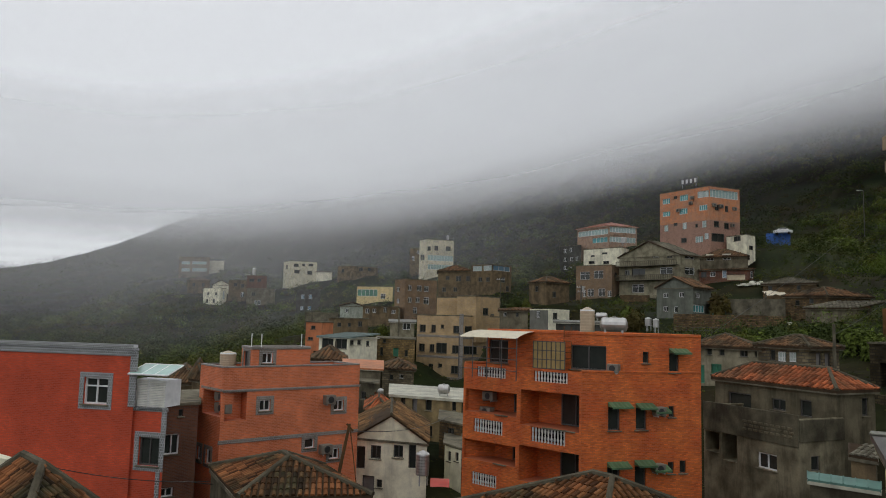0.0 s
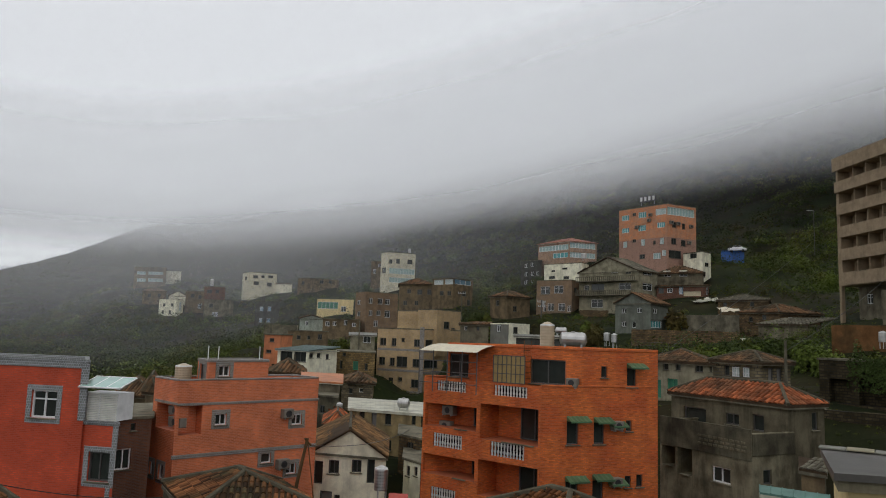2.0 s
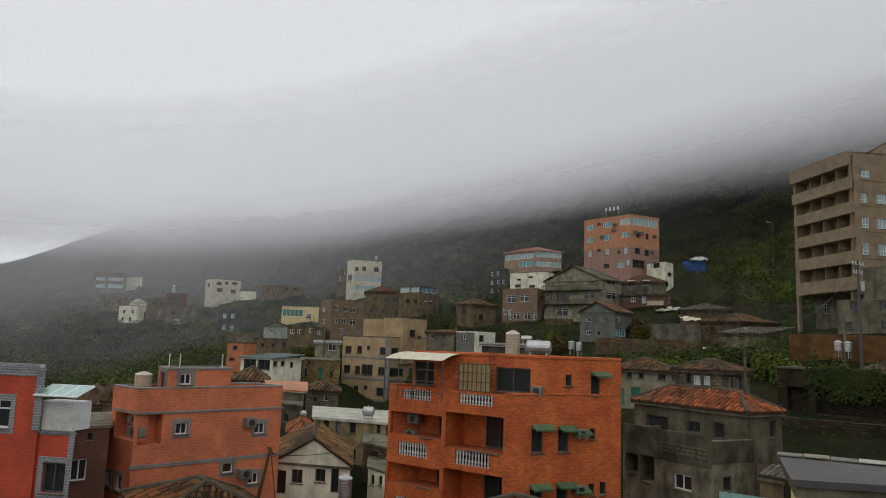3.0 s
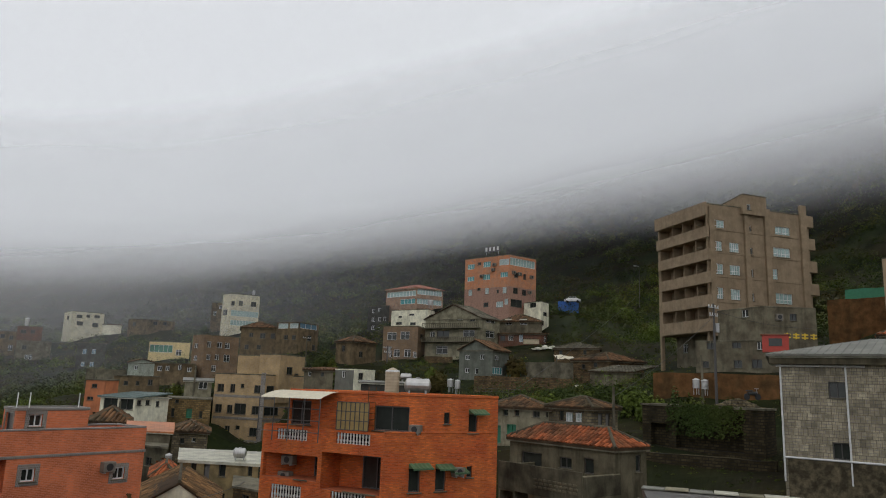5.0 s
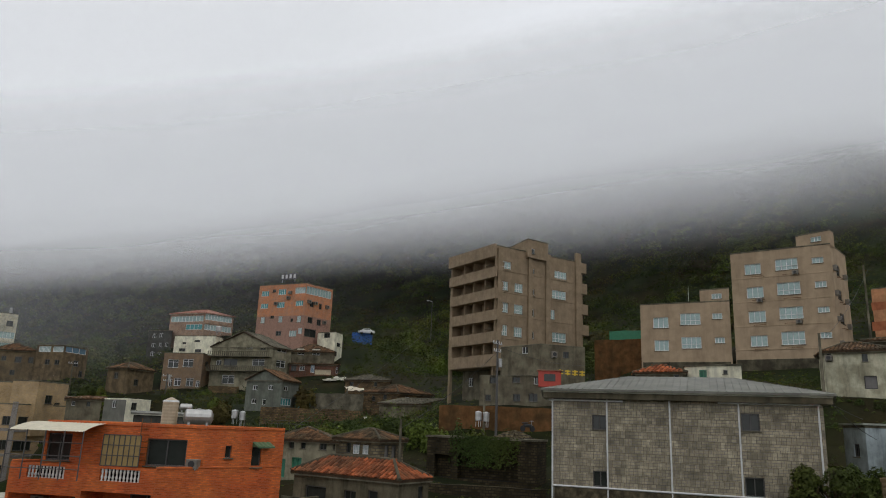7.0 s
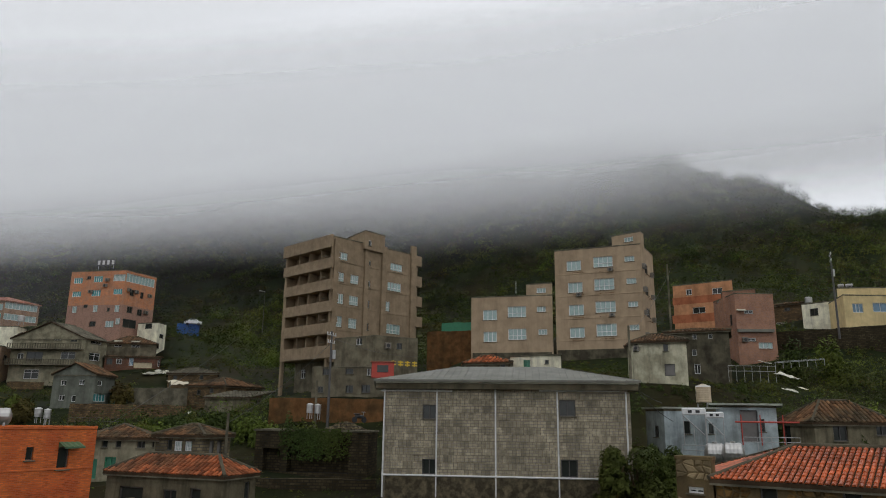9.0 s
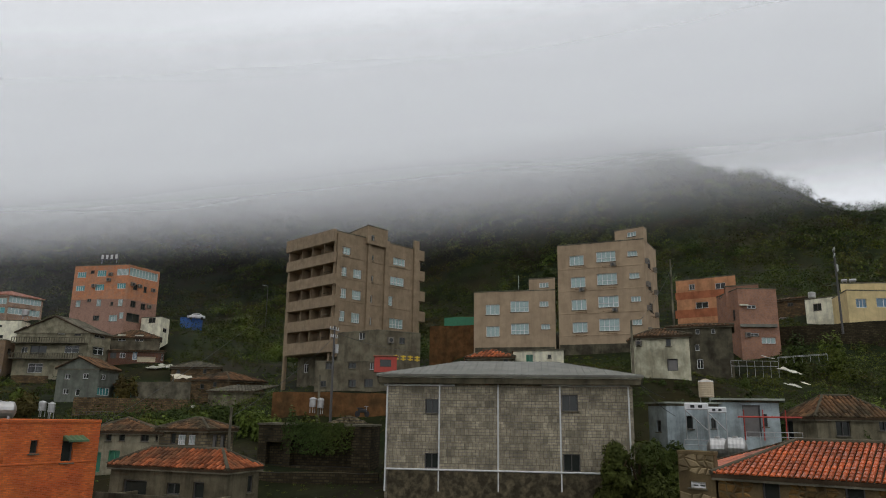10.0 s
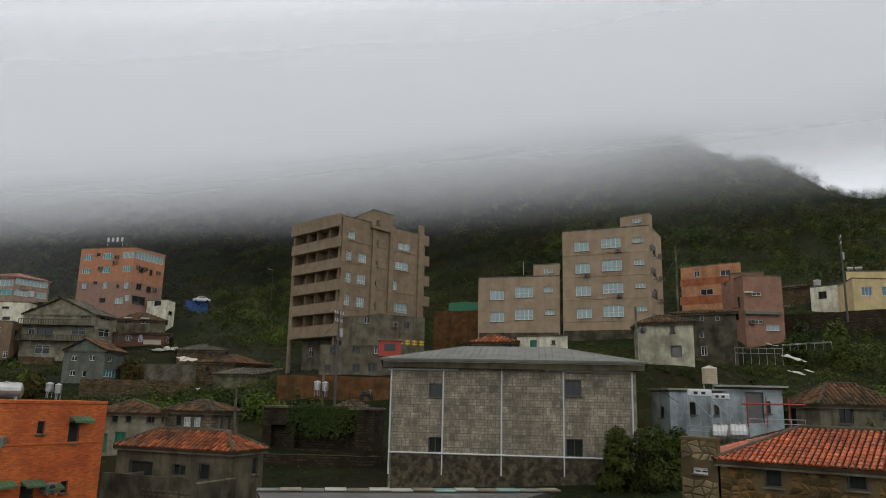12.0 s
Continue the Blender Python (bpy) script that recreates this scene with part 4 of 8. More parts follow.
low_grey = house("house_block", "low grey rendered house", "house", "grey_render", [(8.26, 101.66), (11.96, 99.28), (12.68, 105.24), (8.75, 107.65)], 13.52, 15.53, "shed", rise=0.4)
opening(low_grey, 0, 0.61, 14.66, 0.48, 0.53, "white")
opening(low_grey, 0, 2.51, 14.63, 0.47, 0.59, "dark")
raise_house(low_grey)
dark_shed = house("house_block", "dark shed behind the roof tanks", "house", "slate_render", [(12.61, 79.00), (17.01, 76.12), (18.10, 81.00), (13.39, 83.94)], 12.78, 14.11, "shed", roof_mat="grey_metal", rise=0.2)
raise_house(dark_shed)
glass_top = house("apartment_block", "pink and glass house with a red tiled roof", "building", "pink_tile", [(36.32, 192.61), (42.68, 183.09), (50.46, 185.25), (44.10, 194.77)], 33.65, 39.26, "hip", rise=1.4, roof_mat="red_sheet")
opening(glass_top, 0, 0.32, 37.06, 10.76, 1.44, "glazed")
opening(glass_top, 1, 0.16, 37.52, 7.51, 1.41, "glazed")
opening(glass_top, 0, 5.55, 35.01, 5.35, 1.35, "tealglass")
opening(glass_top, 1, 0.17, 34.99, 7.50, 1.41, "glazed")
raise_house(glass_top)
dark_block = house("apartment_block", "dark slate clad block with white windows", "building", "slate_render", [(31.74, 193.41), (36.51, 188.50), (38.41, 198.31), (33.35, 203.28)], 27.41, 34.55, "flat")
opening(dark_block, 0, 1.27, 32.69, 1.07, 1.03, "white")
opening(dark_block, 0, 3.22, 32.89, 1.05, 1.02, "white")
opening(dark_block, 0, 1.30, 30.35, 1.07, 1.02, "white")
opening(dark_block, 0, 3.42, 30.41, 1.05, 1.02, "white")
opening(dark_block, 0, 5.17, 30.49, 0.86, 1.01, "white")
opening(dark_block, 0, 1.33, 28.16, 1.06, 1.02, "white")
opening(dark_block, 0, 3.28, 27.95, 1.22, 1.16, "white")
raise_house(dark_block)
white_mid = house("house_block", "white rendered house with flat roof", "house", "white_plaster", [(32.56, 164.82), (39.51, 157.11), (41.97, 160.61), (35.02, 168.31)], 26.63, 30.94, "flat", parapet=0.2)
opening(white_mid, 0, 2.06, 29.15, 0.97, 0.37, "dark")
opening(white_mid, 0, 5.03, 29.61, 1.45, 0.37, "dark")
opening(white_mid, 0, 5.40, 27.39, 1.59, 0.61, "dark")
opening(white_mid, 0, 1.40, 27.55, 1.65, 0.62, "dark")
raise_house(white_mid)
bay_house = house("house_block", "brown tiled house with white bay windows", "house", "brown_tile", [(27.96, 149.41), (34.15, 144.01), (36.90, 148.48), (30.71, 153.88)], 19.21, 25.91, "flat", parapet=0.2)
opening(bay_house, 0, 0.98, 23.00, 2.22, 1.57, "white")
opening(bay_house, 0, 4.13, 23.17, 2.16, 1.55, "white")
opening(bay_house, 0, 2.72, 19.53, 1.44, 1.50, "white")
opening(bay_house, 0, 5.21, 19.53, 1.53, 1.54, "white")
opening(bay_house, 0, 7.28, 19.42, 0.82, 1.20, "white")
opening(bay_house, 0, 1.59, 19.42, 0.76, 1.34, "white")
opening(bay_house, 1, 1.74, 23.51, 1.75, 0.94, "dark")
raise_house(bay_house)
grey_villa = house("gabled_house", "grey rendered villa with balconies and gable roof", "house", "pale_render", [(36.07, 145.60), (45.19, 135.67), (50.19, 139.23), (41.06, 149.16)], 19.76, 27.48, "gable", rise=3.0, axis=1, roof_mat="slate_tile")
opening(grey_villa, 0, 7.55, 27.20, 1.42, 0.16, "white")
opening(grey_villa, 1, 1.42, 26.86, 3.06, 0.50, "white")
opening(grey_villa, 1, 1.39, 23.83, 3.06, 1.36, "white")
opening(grey_villa, 0, 2.92, 20.36, 2.70, 1.61, "white")
opening(grey_villa, 0, 1.28, 23.77, 1.13, 1.09, "white")
opening(grey_villa, 0, 2.92, 23.59, 3.01, 1.51, "dark")
opening(grey_villa, 0, 9.19, 23.85, 2.65, 1.31, "white")
opening(grey_villa, 0, 10.65, 26.96, 1.20, 0.40, "dark")
raise_house(grey_villa)
low_tile = house("house_block", "grey rendered house with clay tile roof", "house", "grey_render", [(51.49, 143.01), (58.63, 136.98), (61.78, 144.34), (54.20, 150.54)], 25.48, 27.66, "hip", rise=1.8)
opening(low_tile, 0, 1.41, 27.05, 1.39, 0.49, "white")
opening(low_tile, 0, 4.59, 27.05, 1.56, 0.49, "white")
raise_house(low_tile)
white_cube = house("house_block", "white cubic house with flat roof", "house", "white_plaster", [(59.22, 148.64), (61.21, 143.49), (64.28, 146.52), (62.28, 151.67)], 27.96, 32.79, "flat", parapet=0.1)
opening(white_cube, 0, 1.97, 31.60, 1.93, 1.00, "dark")
opening(white_cube, 1, 1.24, 29.80, 2.04, 0.83, "dark")
raise_house(white_cube)
brick_row = house("house_block", "brick row with tin awnings", "house", "dark_brick", [(49.73, 138.33), (57.48, 132.03), (59.87, 137.53), (51.76, 143.98)], 22.74, 24.84, "shed", rise=0.4)
opening(brick_row, 0, 0.36, 23.41, 1.04, 1.04, "dark")
opening(brick_row, 0, 2.06, 23.49, 1.02, 0.93, "white")
opening(brick_row, 0, 4.35, 23.20, 0.80, 1.53, "blueglass")
opening(brick_row, 0, 5.24, 22.84, 3.28, 0.98, "cream")
opening(brick_row, 0, 9.49, 23.16, 0.37, 1.20, "white")
raise_house(brick_row)
blue_grey = house("gabled_house", "blue-grey house with white windows", "house", "bluegrey_render", [(32.75, 109.19), (36.40, 103.80), (40.85, 108.57), (37.21, 113.96)], 15.84, 19.63, "gable", rise=1.6, axis=1, roof_mat="old_tile")
opening(blue_grey, 0, 1.21, 18.11, 0.90, 0.73, "white")
opening(blue_grey, 0, 4.05, 18.17, 0.86, 0.72, "white")
opening(blue_grey, 0, 1.20, 16.09, 0.89, 0.73, "white")
opening(blue_grey, 0, 3.17, 15.94, 0.68, 0.87, "white")
opening(blue_grey, 1, 0.90, 18.13, 1.50, 0.71, "white")
opening(blue_grey, 1, 0.12, 16.01, 3.88, 1.07, "tealglass")
raise_house(blue_grey)
teal_annex = house("house_block", "teal painted annex beside the house", "house", "teal_paint", [(39.50, 105.87), (42.31, 106.93), (44.15, 111.58), (41.25, 110.56)], 15.90, 17.53, "shed", rise=0.3)
opening(teal_annex, 0, 0.49, 16.37, 1.15, 0.80, "blueglass")
raise_house(teal_annex)
brown_low = house("stone_house", "brown stone house with a tiled hip roof", "house", "brown_stone", [(52.36, 116.80), (57.55, 109.84), (61.72, 117.81), (56.04, 125.01)], 19.23, 21.09, "hip", rise=1.2, roof_mat="slate_tile")
opening(brown_low, 0, 0.91, 20.10, 0.68, 0.66, "dark")
opening(brown_low, 0, 5.54, 20.11, 0.64, 0.68, "dark")
raise_house(brown_low)
stone_yard = house("stone_house", "rough stone house with a low hip roof", "house", "brown_stone", [(49.24, 102.82), (52.64, 97.72), (59.61, 99.52), (56.20, 104.61)], 15.67, 18.62, "hip", rise=1.3, roof_mat="old_tile")
opening(stone_yard, 0, 1.51, 17.30, 0.63, 0.69, "dark")
opening(stone_yard, 0, 3.55, 17.59, 0.61, 0.68, "dark")
opening(stone_yard, 1, 1.53, 17.57, 0.76, 0.44, "white")
raise_house(stone_yard)
grey_shed = house("house_block", "low grey house with a slate roof", "house", "grey_render", [(47.50, 93.64), (50.66, 87.38), (55.70, 90.19), (52.54, 96.45)], 15.20, 16.74, "shed", roof_mat="slate_tile", rise=1.0)
opening(grey_shed, 1, 1.10, 15.97, 1.14, 0.60, "dark")
raise_house(grey_shed)
pink_tower = house("apartment_block", "salmon and mauve tiled apartment tower", "building", "salmon_tower", [(48.40, 158.79), (55.44, 147.96), (63.18, 151.34), (56.15, 162.17)], 29.23, 43.39, "flat", parapet=0.5)
opening(pink_tower, 0, 0.72, 40.81, 2.09, 1.23, "tealglass")
opening(pink_tower, 0, 5.40, 40.97, 2.13, 1.31, "tealglass")
opening(pink_tower, 0, 0.74, 38.02, 2.09, 1.11, "tealglass")
opening(pink_tower, 0, 5.28, 38.04, 2.13, 1.31, "tealglass")
opening(pink_tower, 0, 10.38, 38.31, 2.02, 1.17, "tealglass")
opening(pink_tower, 0, 1.18, 34.70, 1.11, 1.33, "glass")
opening(pink_tower, 0, 6.09, 34.77, 1.06, 1.41, "glass")
opening(pink_tower, 0, 11.08, 34.69, 1.07, 1.37, "glass")
opening(pink_tower, 0, 9.35, 31.62, 1.91, 1.27, "glass")
opening(pink_tower, 0, 11.64, 32.14, 1.00, 1.26, "glass")
opening(pink_tower, 1, 1.52, 38.37, 1.13, 1.17, "dark")
opening(pink_tower, 1, 4.36, 38.21, 0.86, 1.28, "dark")
opening(pink_tower, 1, 1.23, 34.76, 1.41, 1.26, "dark")
opening(pink_tower, 1, 4.05, 34.58, 1.29, 1.28, "dark")
opening(pink_tower, 1, 0.52, 31.74, 3.52, 1.68, "dark")
opening(pink_tower, 0, 3.77, 41.65, 0.95, 0.66, "dark")
opening(pink_tower, 0, 9.36, 34.85, 0.64, 0.75, "dark")
opening(pink_tower, 0, 3.80, 35.71, 0.95, 0.66, "dark")
opening(pink_tower, 0, 10.00, 41.07, 2.79, 1.39, "glazed")
opening(pink_tower, 1, 0.13, 41.02, 7.88, 1.72, "glazed")
opening(pink_tower, 0, 5.69, 31.87, 1.45, 0.97, "dark")
raise_house(pink_tower)
brown_apartments = house("apartment_block", "brown rendered apartment block with stacked balconies", "building", "taupe_render", [(59.95, 95.47), (60.12, 83.64), (77.57, 84.05), (77.41, 95.88)], 18.75, 40.29, "flat", parapet=0.4)
opening(brown_apartments, 0, 0.38, 36.97, 11.33, 1.49, "loggia_f")
opening(brown_apartments, 0, 0.57, 33.77, 11.14, 1.58, "loggia_f")
opening(brown_apartments, 0, 0.67, 30.63, 11.04, 1.55, "loggia_f")
opening(brown_apartments, 0, 0.78, 27.48, 10.94, 1.53, "loggia_f")
opening(brown_apartments, 0, 0.89, 24.22, 10.83, 1.61, "loggia_f")
opening(brown_apartments, 1, 0.70, 36.74, 2.26, 1.32, "grid")
opening(brown_apartments, 1, 11.55, 36.70, 2.53, 1.41, "grid")
opening(brown_apartments, 1, 0.77, 33.61, 1.68, 1.40, "grid")
opening(brown_apartments, 1, 3.68, 33.63, 1.55, 1.38, "grid")
opening(brown_apartments, 1, 11.06, 33.61, 2.87, 1.40, "grid")
opening(brown_apartments, 1, 0.85, 30.41, 1.67, 1.44, "grid")
opening(brown_apartments, 1, 3.61, 30.47, 1.67, 1.36, "grid")
opening(brown_apartments, 1, 10.08, 30.40, 1.54, 1.47, "grid")
opening(brown_apartments, 1, 0.88, 27.03, 1.53, 1.52, "grid")
opening(brown_apartments, 1, 3.63, 27.03, 1.53, 1.45, "grid")
opening(brown_apartments, 1, 11.09, 27.00, 2.83, 1.47, "grid")
opening(brown_apartments, 1, 6.91, 39.93, 0.61, 0.24, "white")
opening(brown_apartments, 1, 6.88, 36.73, 0.61, 0.94, "white")
opening(brown_apartments, 1, 6.92, 33.48, 0.60, 1.04, "white")
opening(brown_apartments, 1, 6.89, 30.46, 0.60, 1.03, "white")
opening(brown_apartments, 1, 6.88, 27.07, 0.59, 1.02, "white")
brown_apartments["z0"], brown_apartments["plinth"] = 22.5, 0.0
raise_house(brown_apartments)
part("soffit", prism(bmesh.new(), grow(brown_apartments["plan"], -0.02), 22.36, 22.5), "taupe_render", brown_apartments["root"])
for lean in (0.15, 11.4):
    p = Vector((59.95, 95.47)).lerp(Vector((60.12, 83.64)), lean / 11.83)
    part("column", box(bmesh.new(), (p.x + 0.35, p.y, 18.9), (0.5, 0.5, 7.0), 0.0, 0.03), "taupe_render", brown_apartments["root"])
apartment_base = house("ground_floor", "recessed ground floor of the brown apartment block", "building", "grey_render", [(62.6, 95.2), (62.8, 84.0), (77.3, 84.3), (77.2, 95.6)], 18.75, 22.35, "flat")
opening(apartment_base, 0, 1.6, 20.0, 1.2, 1.3, "white")
opening(apartment_base, 0, 5.2, 19.9, 1.0, 1.2, "dark")
opening(apartment_base, 0, 8.4, 19.2, 1.0, 2.1, "door")
raise_house(apartment_base)
twin_low = house("apartment_block", "beige rendered block with bright windows", "building", "beige_render", [(75.46, 70.10), (81.29, 59.94), (90.95, 67.07), (84.25, 78.27)], 23.65, 31.56, "flat", parapet=0.3)
opening(twin_low, 0, 1.73, 28.15, 2.03, 1.47, "glass")
opening(twin_low, 0, 5.34, 28.47, 2.62, 1.56, "grid")
opening(twin_low, 0, 9.50, 29.14, 1.24, 0.77, "glass")
opening(twin_low, 0, 1.81, 25.03, 1.92, 1.45, "glass")
opening(twin_low, 0, 5.39, 25.29, 2.56, 1.54, "grid")
opening(twin_low, 0, 9.67, 25.93, 1.23, 0.76, "glass")
raise_house(twin_low)
twin_high = house("apartment_block", "tall beige rendered block with bright windows", "building", "beige_render", [(81.55, 59.58), (85.82, 48.35), (93.15, 50.59), (88.89, 61.82)], 23.75, 37.90, "flat", parapet=0.3)
opening(twin_high, 0, 1.73, 34.80, 2.02, 1.41, "glass")
opening(twin_high, 0, 5.52, 35.01, 2.65, 1.48, "grid")
opening(twin_high, 0, 9.82, 35.51, 1.31, 0.75, "glass")
opening(twin_high, 0, 1.83, 31.66, 2.05, 1.44, "glass")
opening(twin_high, 0, 5.54, 31.78, 2.73, 1.61, "grid")
opening(twin_high, 0, 9.95, 32.41, 1.30, 0.79, "glass")
opening(twin_high, 0, 1.87, 28.47, 2.09, 1.47, "glass")
opening(twin_high, 0, 5.60, 28.68, 2.75, 1.54, "grid")
opening(twin_high, 0, 10.03, 29.26, 1.29, 0.73, "glass")
opening(twin_high, 0, 1.92, 25.37, 2.07, 1.40, "glass")
opening(twin_high, 0, 5.62, 25.45, 2.73, 1.66, "grid")
opening(twin_high, 0, 10.06, 26.11, 1.28, 0.73, "glass")
opening(twin_high, 1, 2.11, 34.26, 1.72, 1.29, "dark")
opening(twin_high, 1, 1.80, 31.19, 1.92, 1.22, "dark")
opening(twin_high, 1, 1.90, 28.17, 2.13, 1.20, "dark")
raise_house(twin_high)
under_low = house("house_block", "weathered concrete house below the apartments", "house", "grey_render", [(57.42, 78.18), (58.47, 71.03), (64.60, 69.65), (63.55, 76.81)], 20.54, 24.56, "flat", parapet=0.2)
opening(under_low, 0, 3.87, 23.45, 1.07, 1.00, "white")
opening(under_low, 1, 3.12, 22.98, 0.84, 0.82, "dark")
raise_house(under_low)
under_front = house("house_block", "stained concrete house with small windows", "house", "grey_render", [(51.19, 74.02), (56.19, 65.11), (60.11, 69.65), (54.60, 78.96)], 17.05, 20.23, "flat", parapet=0.1)
opening(under_front, 0, 1.35, 19.28, 1.03, 0.83, "dark")
opening(under_front, 0, 4.36, 19.35, 1.01, 0.76, "dark")
opening(under_front, 0, 7.15, 19.17, 0.72, 0.94, "white")
opening(under_front, 0, 0.77, 17.15, 0.79, 0.74, "dark")
opening(under_front, 0, 4.47, 17.15, 0.96, 0.86, "dark")
opening(under_front, 0, 6.51, 17.15, 1.12, 0.94, "dark")
raise_house(under_front)
tile_building = house("clad_hall", "long hall clad in grey stone-pattern panels", "building", "panel_clad", [(31.40, 36.97), (41.25, 24.54), (50.71, 30.16), (38.52, 45.35)], 9.22, 16.62, "hip", eave=0.75, roof_mat="grey_metal", rise=1.28)
opening(tile_building, 0, 2.55, 14.12, 0.92, 0.92, "dark")
opening(tile_building, 0, 11.40, 14.38, 1.03, 1.02, "dark")
opening(tile_building, 0, 2.58, 10.66, 0.92, 0.96, "dark")
opening(tile_building, 0, 11.42, 10.64, 1.06, 1.09, "dark")
raise_house(tile_building)
wb_house = house("plaster_house", "stained white plastered house with dark tiled roof", "house", "dirty_white", [(68.75, 40.91), (65.59, 38.40), (67.16, 33.38), (70.33, 35.89)], 18.52, 22.07, "hip", rise=0.9, roof_mat="old_tile")
opening(wb_house, 1, 0.12, 21.15, 0.39, 0.74, "dark")
opening(wb_house, 1, 3.02, 21.05, 0.47, 0.72, "dark")
opening(wb_house, 1, 3.03, 18.62, 1.03, 1.17, "door")
raise_house(wb_house)
dark_hut = house("house_block", "dark rendered house with tiled roof", "house", "dark_render", [(82.16, 43.58), (84.44, 36.52), (90.87, 39.30), (88.34, 46.86)], 19.81, 25.01, "hip", rise=0.7, roof_mat="old_tile")
opening(dark_hut, 0, 3.30, 24.06, 0.45, 0.59, "white")
opening(dark_hut, 0, 5.10, 24.05, 0.44, 0.58, "white")
opening(dark_hut, 0, 3.25, 19.91, 0.70, 1.14, "white")
opening(dark_hut, 0, 3.09, 22.07, 0.53, 0.73, "white")
raise_house(dark_hut)
peach_house = house("house_block", "peach and red banded house", "house", "peach_band", [(113.90, 58.40), (115.18, 48.56), (123.48, 52.05), (121.91, 62.50)], 30.79, 37.22, "flat", parapet=0.1)
opening(peach_house, 0, 2.23, 35.34, 0.99, 1.00, "white")
opening(peach_house, 0, 3.18, 32.11, 2.10, 1.02, "white")
opening(peach_house, 0, 6.62, 35.09, 1.65, 1.01, "white")
raise_house(peach_house)
mauve_house = house("house_block", "mauve tiled house with grey awnings", "house", "mauve_tile", [(102.09, 46.07), (96.81, 40.66), (100.44, 36.89), (105.72, 42.29)], 23.39, 31.61, "flat", parapet=0.1)
opening(mauve_house, 1, 1.17, 28.80, 1.18, 0.47, "white")
opening(mauve_house, 1, 1.18, 25.03, 1.24, 0.43, "white")
opening(mauve_house, 1, 2.74, 24.06, 1.89, 0.82, "glass")
opening(mauve_house, 0, 5.37, 27.40, 0.82, 1.48, "dark")
opening(mauve_house, 0, 1.15, 31.23, 0.89, 0.26, "white")
raise_house(mauve_house)
mauve_top = house("roof_house", "mauve tiled stair house on the roof", "roof house", "mauve_tile", [(98.95, 43.28), (99.68, 38.90), (104.34, 40.72), (103.53, 45.28)], 31.57, 32.41, "flat")
opening(mauve_top, 0, 1.61, 31.67, 0.91, 0.33, "white")
raise_house(mauve_top)
stone_small = house("stone_house", "dark stone house with tile roof", "house", "brown_stone", [(124.70, 46.25), (124.41, 41.01), (131.06, 43.20), (131.26, 48.68)], 30.44, 33.75, "hip", rise=0.6, roof_mat="old_tile")
opening(stone_small, 0, 2.17, 32.60, 0.91, 0.57, "dark")
opening(stone_small, 0, 0.61, 30.54, 1.60, 0.29, "white")
raise_house(stone_small)
white_small = house("house_block", "small white house with a roof tank", "house", "white_plaster", [(115.80, 38.40), (115.22, 33.53), (121.94, 35.49), (122.44, 40.61)], 29.26, 32.13, "flat", parapet=0.1)
opening(white_small, 0, 1.16, 30.22, 1.22, 1.06, "dark")
raise_house(white_small)
cream_house = house("house_block", "cream house with a roof balustrade", "house", "cream_paint", [(116.78, 35.30), (108.80, 30.53), (114.20, 25.42), (122.19, 30.19)], 27.63, 31.82, "flat", parapet=0.1)
opening(cream_house, 1, 1.18, 29.33, 1.51, 1.26, "blueglass")
opening(cream_house, 1, 4.07, 29.45, 3.09, 1.30, "blueglass")
raise_house(cream_house)
cream_top = house("roof_house", "cream upper storey with roof balustrade", "roof house", "cream_paint", [(111.51, 31.98), (116.18, 25.74), (122.04, 27.03), (117.27, 33.63)], 32.21, 33.33, "flat", parapet=0.1)
raise_house(cream_top)
blue_house = house("plaster_house", "pale blue plastered house with a flat roof", "house", "paleblue_plaster", [(50.41, 28.69), (48.85, 26.35), (51.79, 23.82), (53.35, 26.15)], 11.57, 15.04, "flat", parapet=0.1)
opening(blue_house, 0, 1.19, 13.04, 0.71, 0.82, "dark")
opening(blue_house, 1, 1.46, 13.31, 0.46, 0.91, "dark")
opening(blue_house, 1, 3.27, 13.35, 0.38, 0.73, "dark")
raise_house(blue_house)
blue_back = house("plaster_house", "pale blue porch with a dark doorway", "house", "paleblue_plaster", [(51.97, 23.90), (54.74, 20.64), (60.35, 22.76), (57.42, 26.40)], 12.17, 15.36, "flat", parapet=0.1)
opening(blue_back, 0, 1.69, 12.78, 1.26, 2.26, "door")
opening(blue_back, 0, 3.05, 13.52, 0.36, 0.91, "dark")
raise_house(blue_back)
tile_cottage = house("cottage", "old rendered cottage with red roof tiles", "house", "stained_render", [(56.24, 20.89), (54.10, 17.95), (58.29, 14.23), (60.43, 17.18)], 12.42, 14.23, "hip", rise=1.5, roof_mat="old_tile")
opening(tile_cottage, 1, 1.33, 12.98, 1.02, 1.04, "dark")
opening(tile_cottage, 1, 4.43, 13.39, 0.92, 0.70, "dark")
opening(tile_cottage, 0, 0.12, 12.52, 0.83, 1.48, "door")
raise_house(tile_cottage)
stone_cottage = house("cottage", "honey stone cottage with orange clay tile roof", "house", "mortar", [(29.52, 13.82), (30.92, 2.27), (37.90, 2.79), (35.86, 16.79)], 8.44, 11.83, "hip", eave=0.25, roof_mat="orange_tile", rise=1.29)
opening(stone_cottage, 0, 1.71, 10.92, 0.65, 0.79, "dark")
opening(stone_cottage, 0, 4.61, 11.07, 0.65, 0.64, "dark")
raise_house(stone_cottage)
stone_pillar = house("stone_tower", "crazy-paved stone chimney block", "stone block", "mortar", [(29.57, 15.54), (29.49, 13.90), (30.27, 14.12), (30.35, 15.76)], 8.43, 12.66, "flat", parapet=0.02)
opening(stone_pillar, 0, 0.50, 11.21, 0.70, 0.25, "white2")
raise_house(stone_pillar)
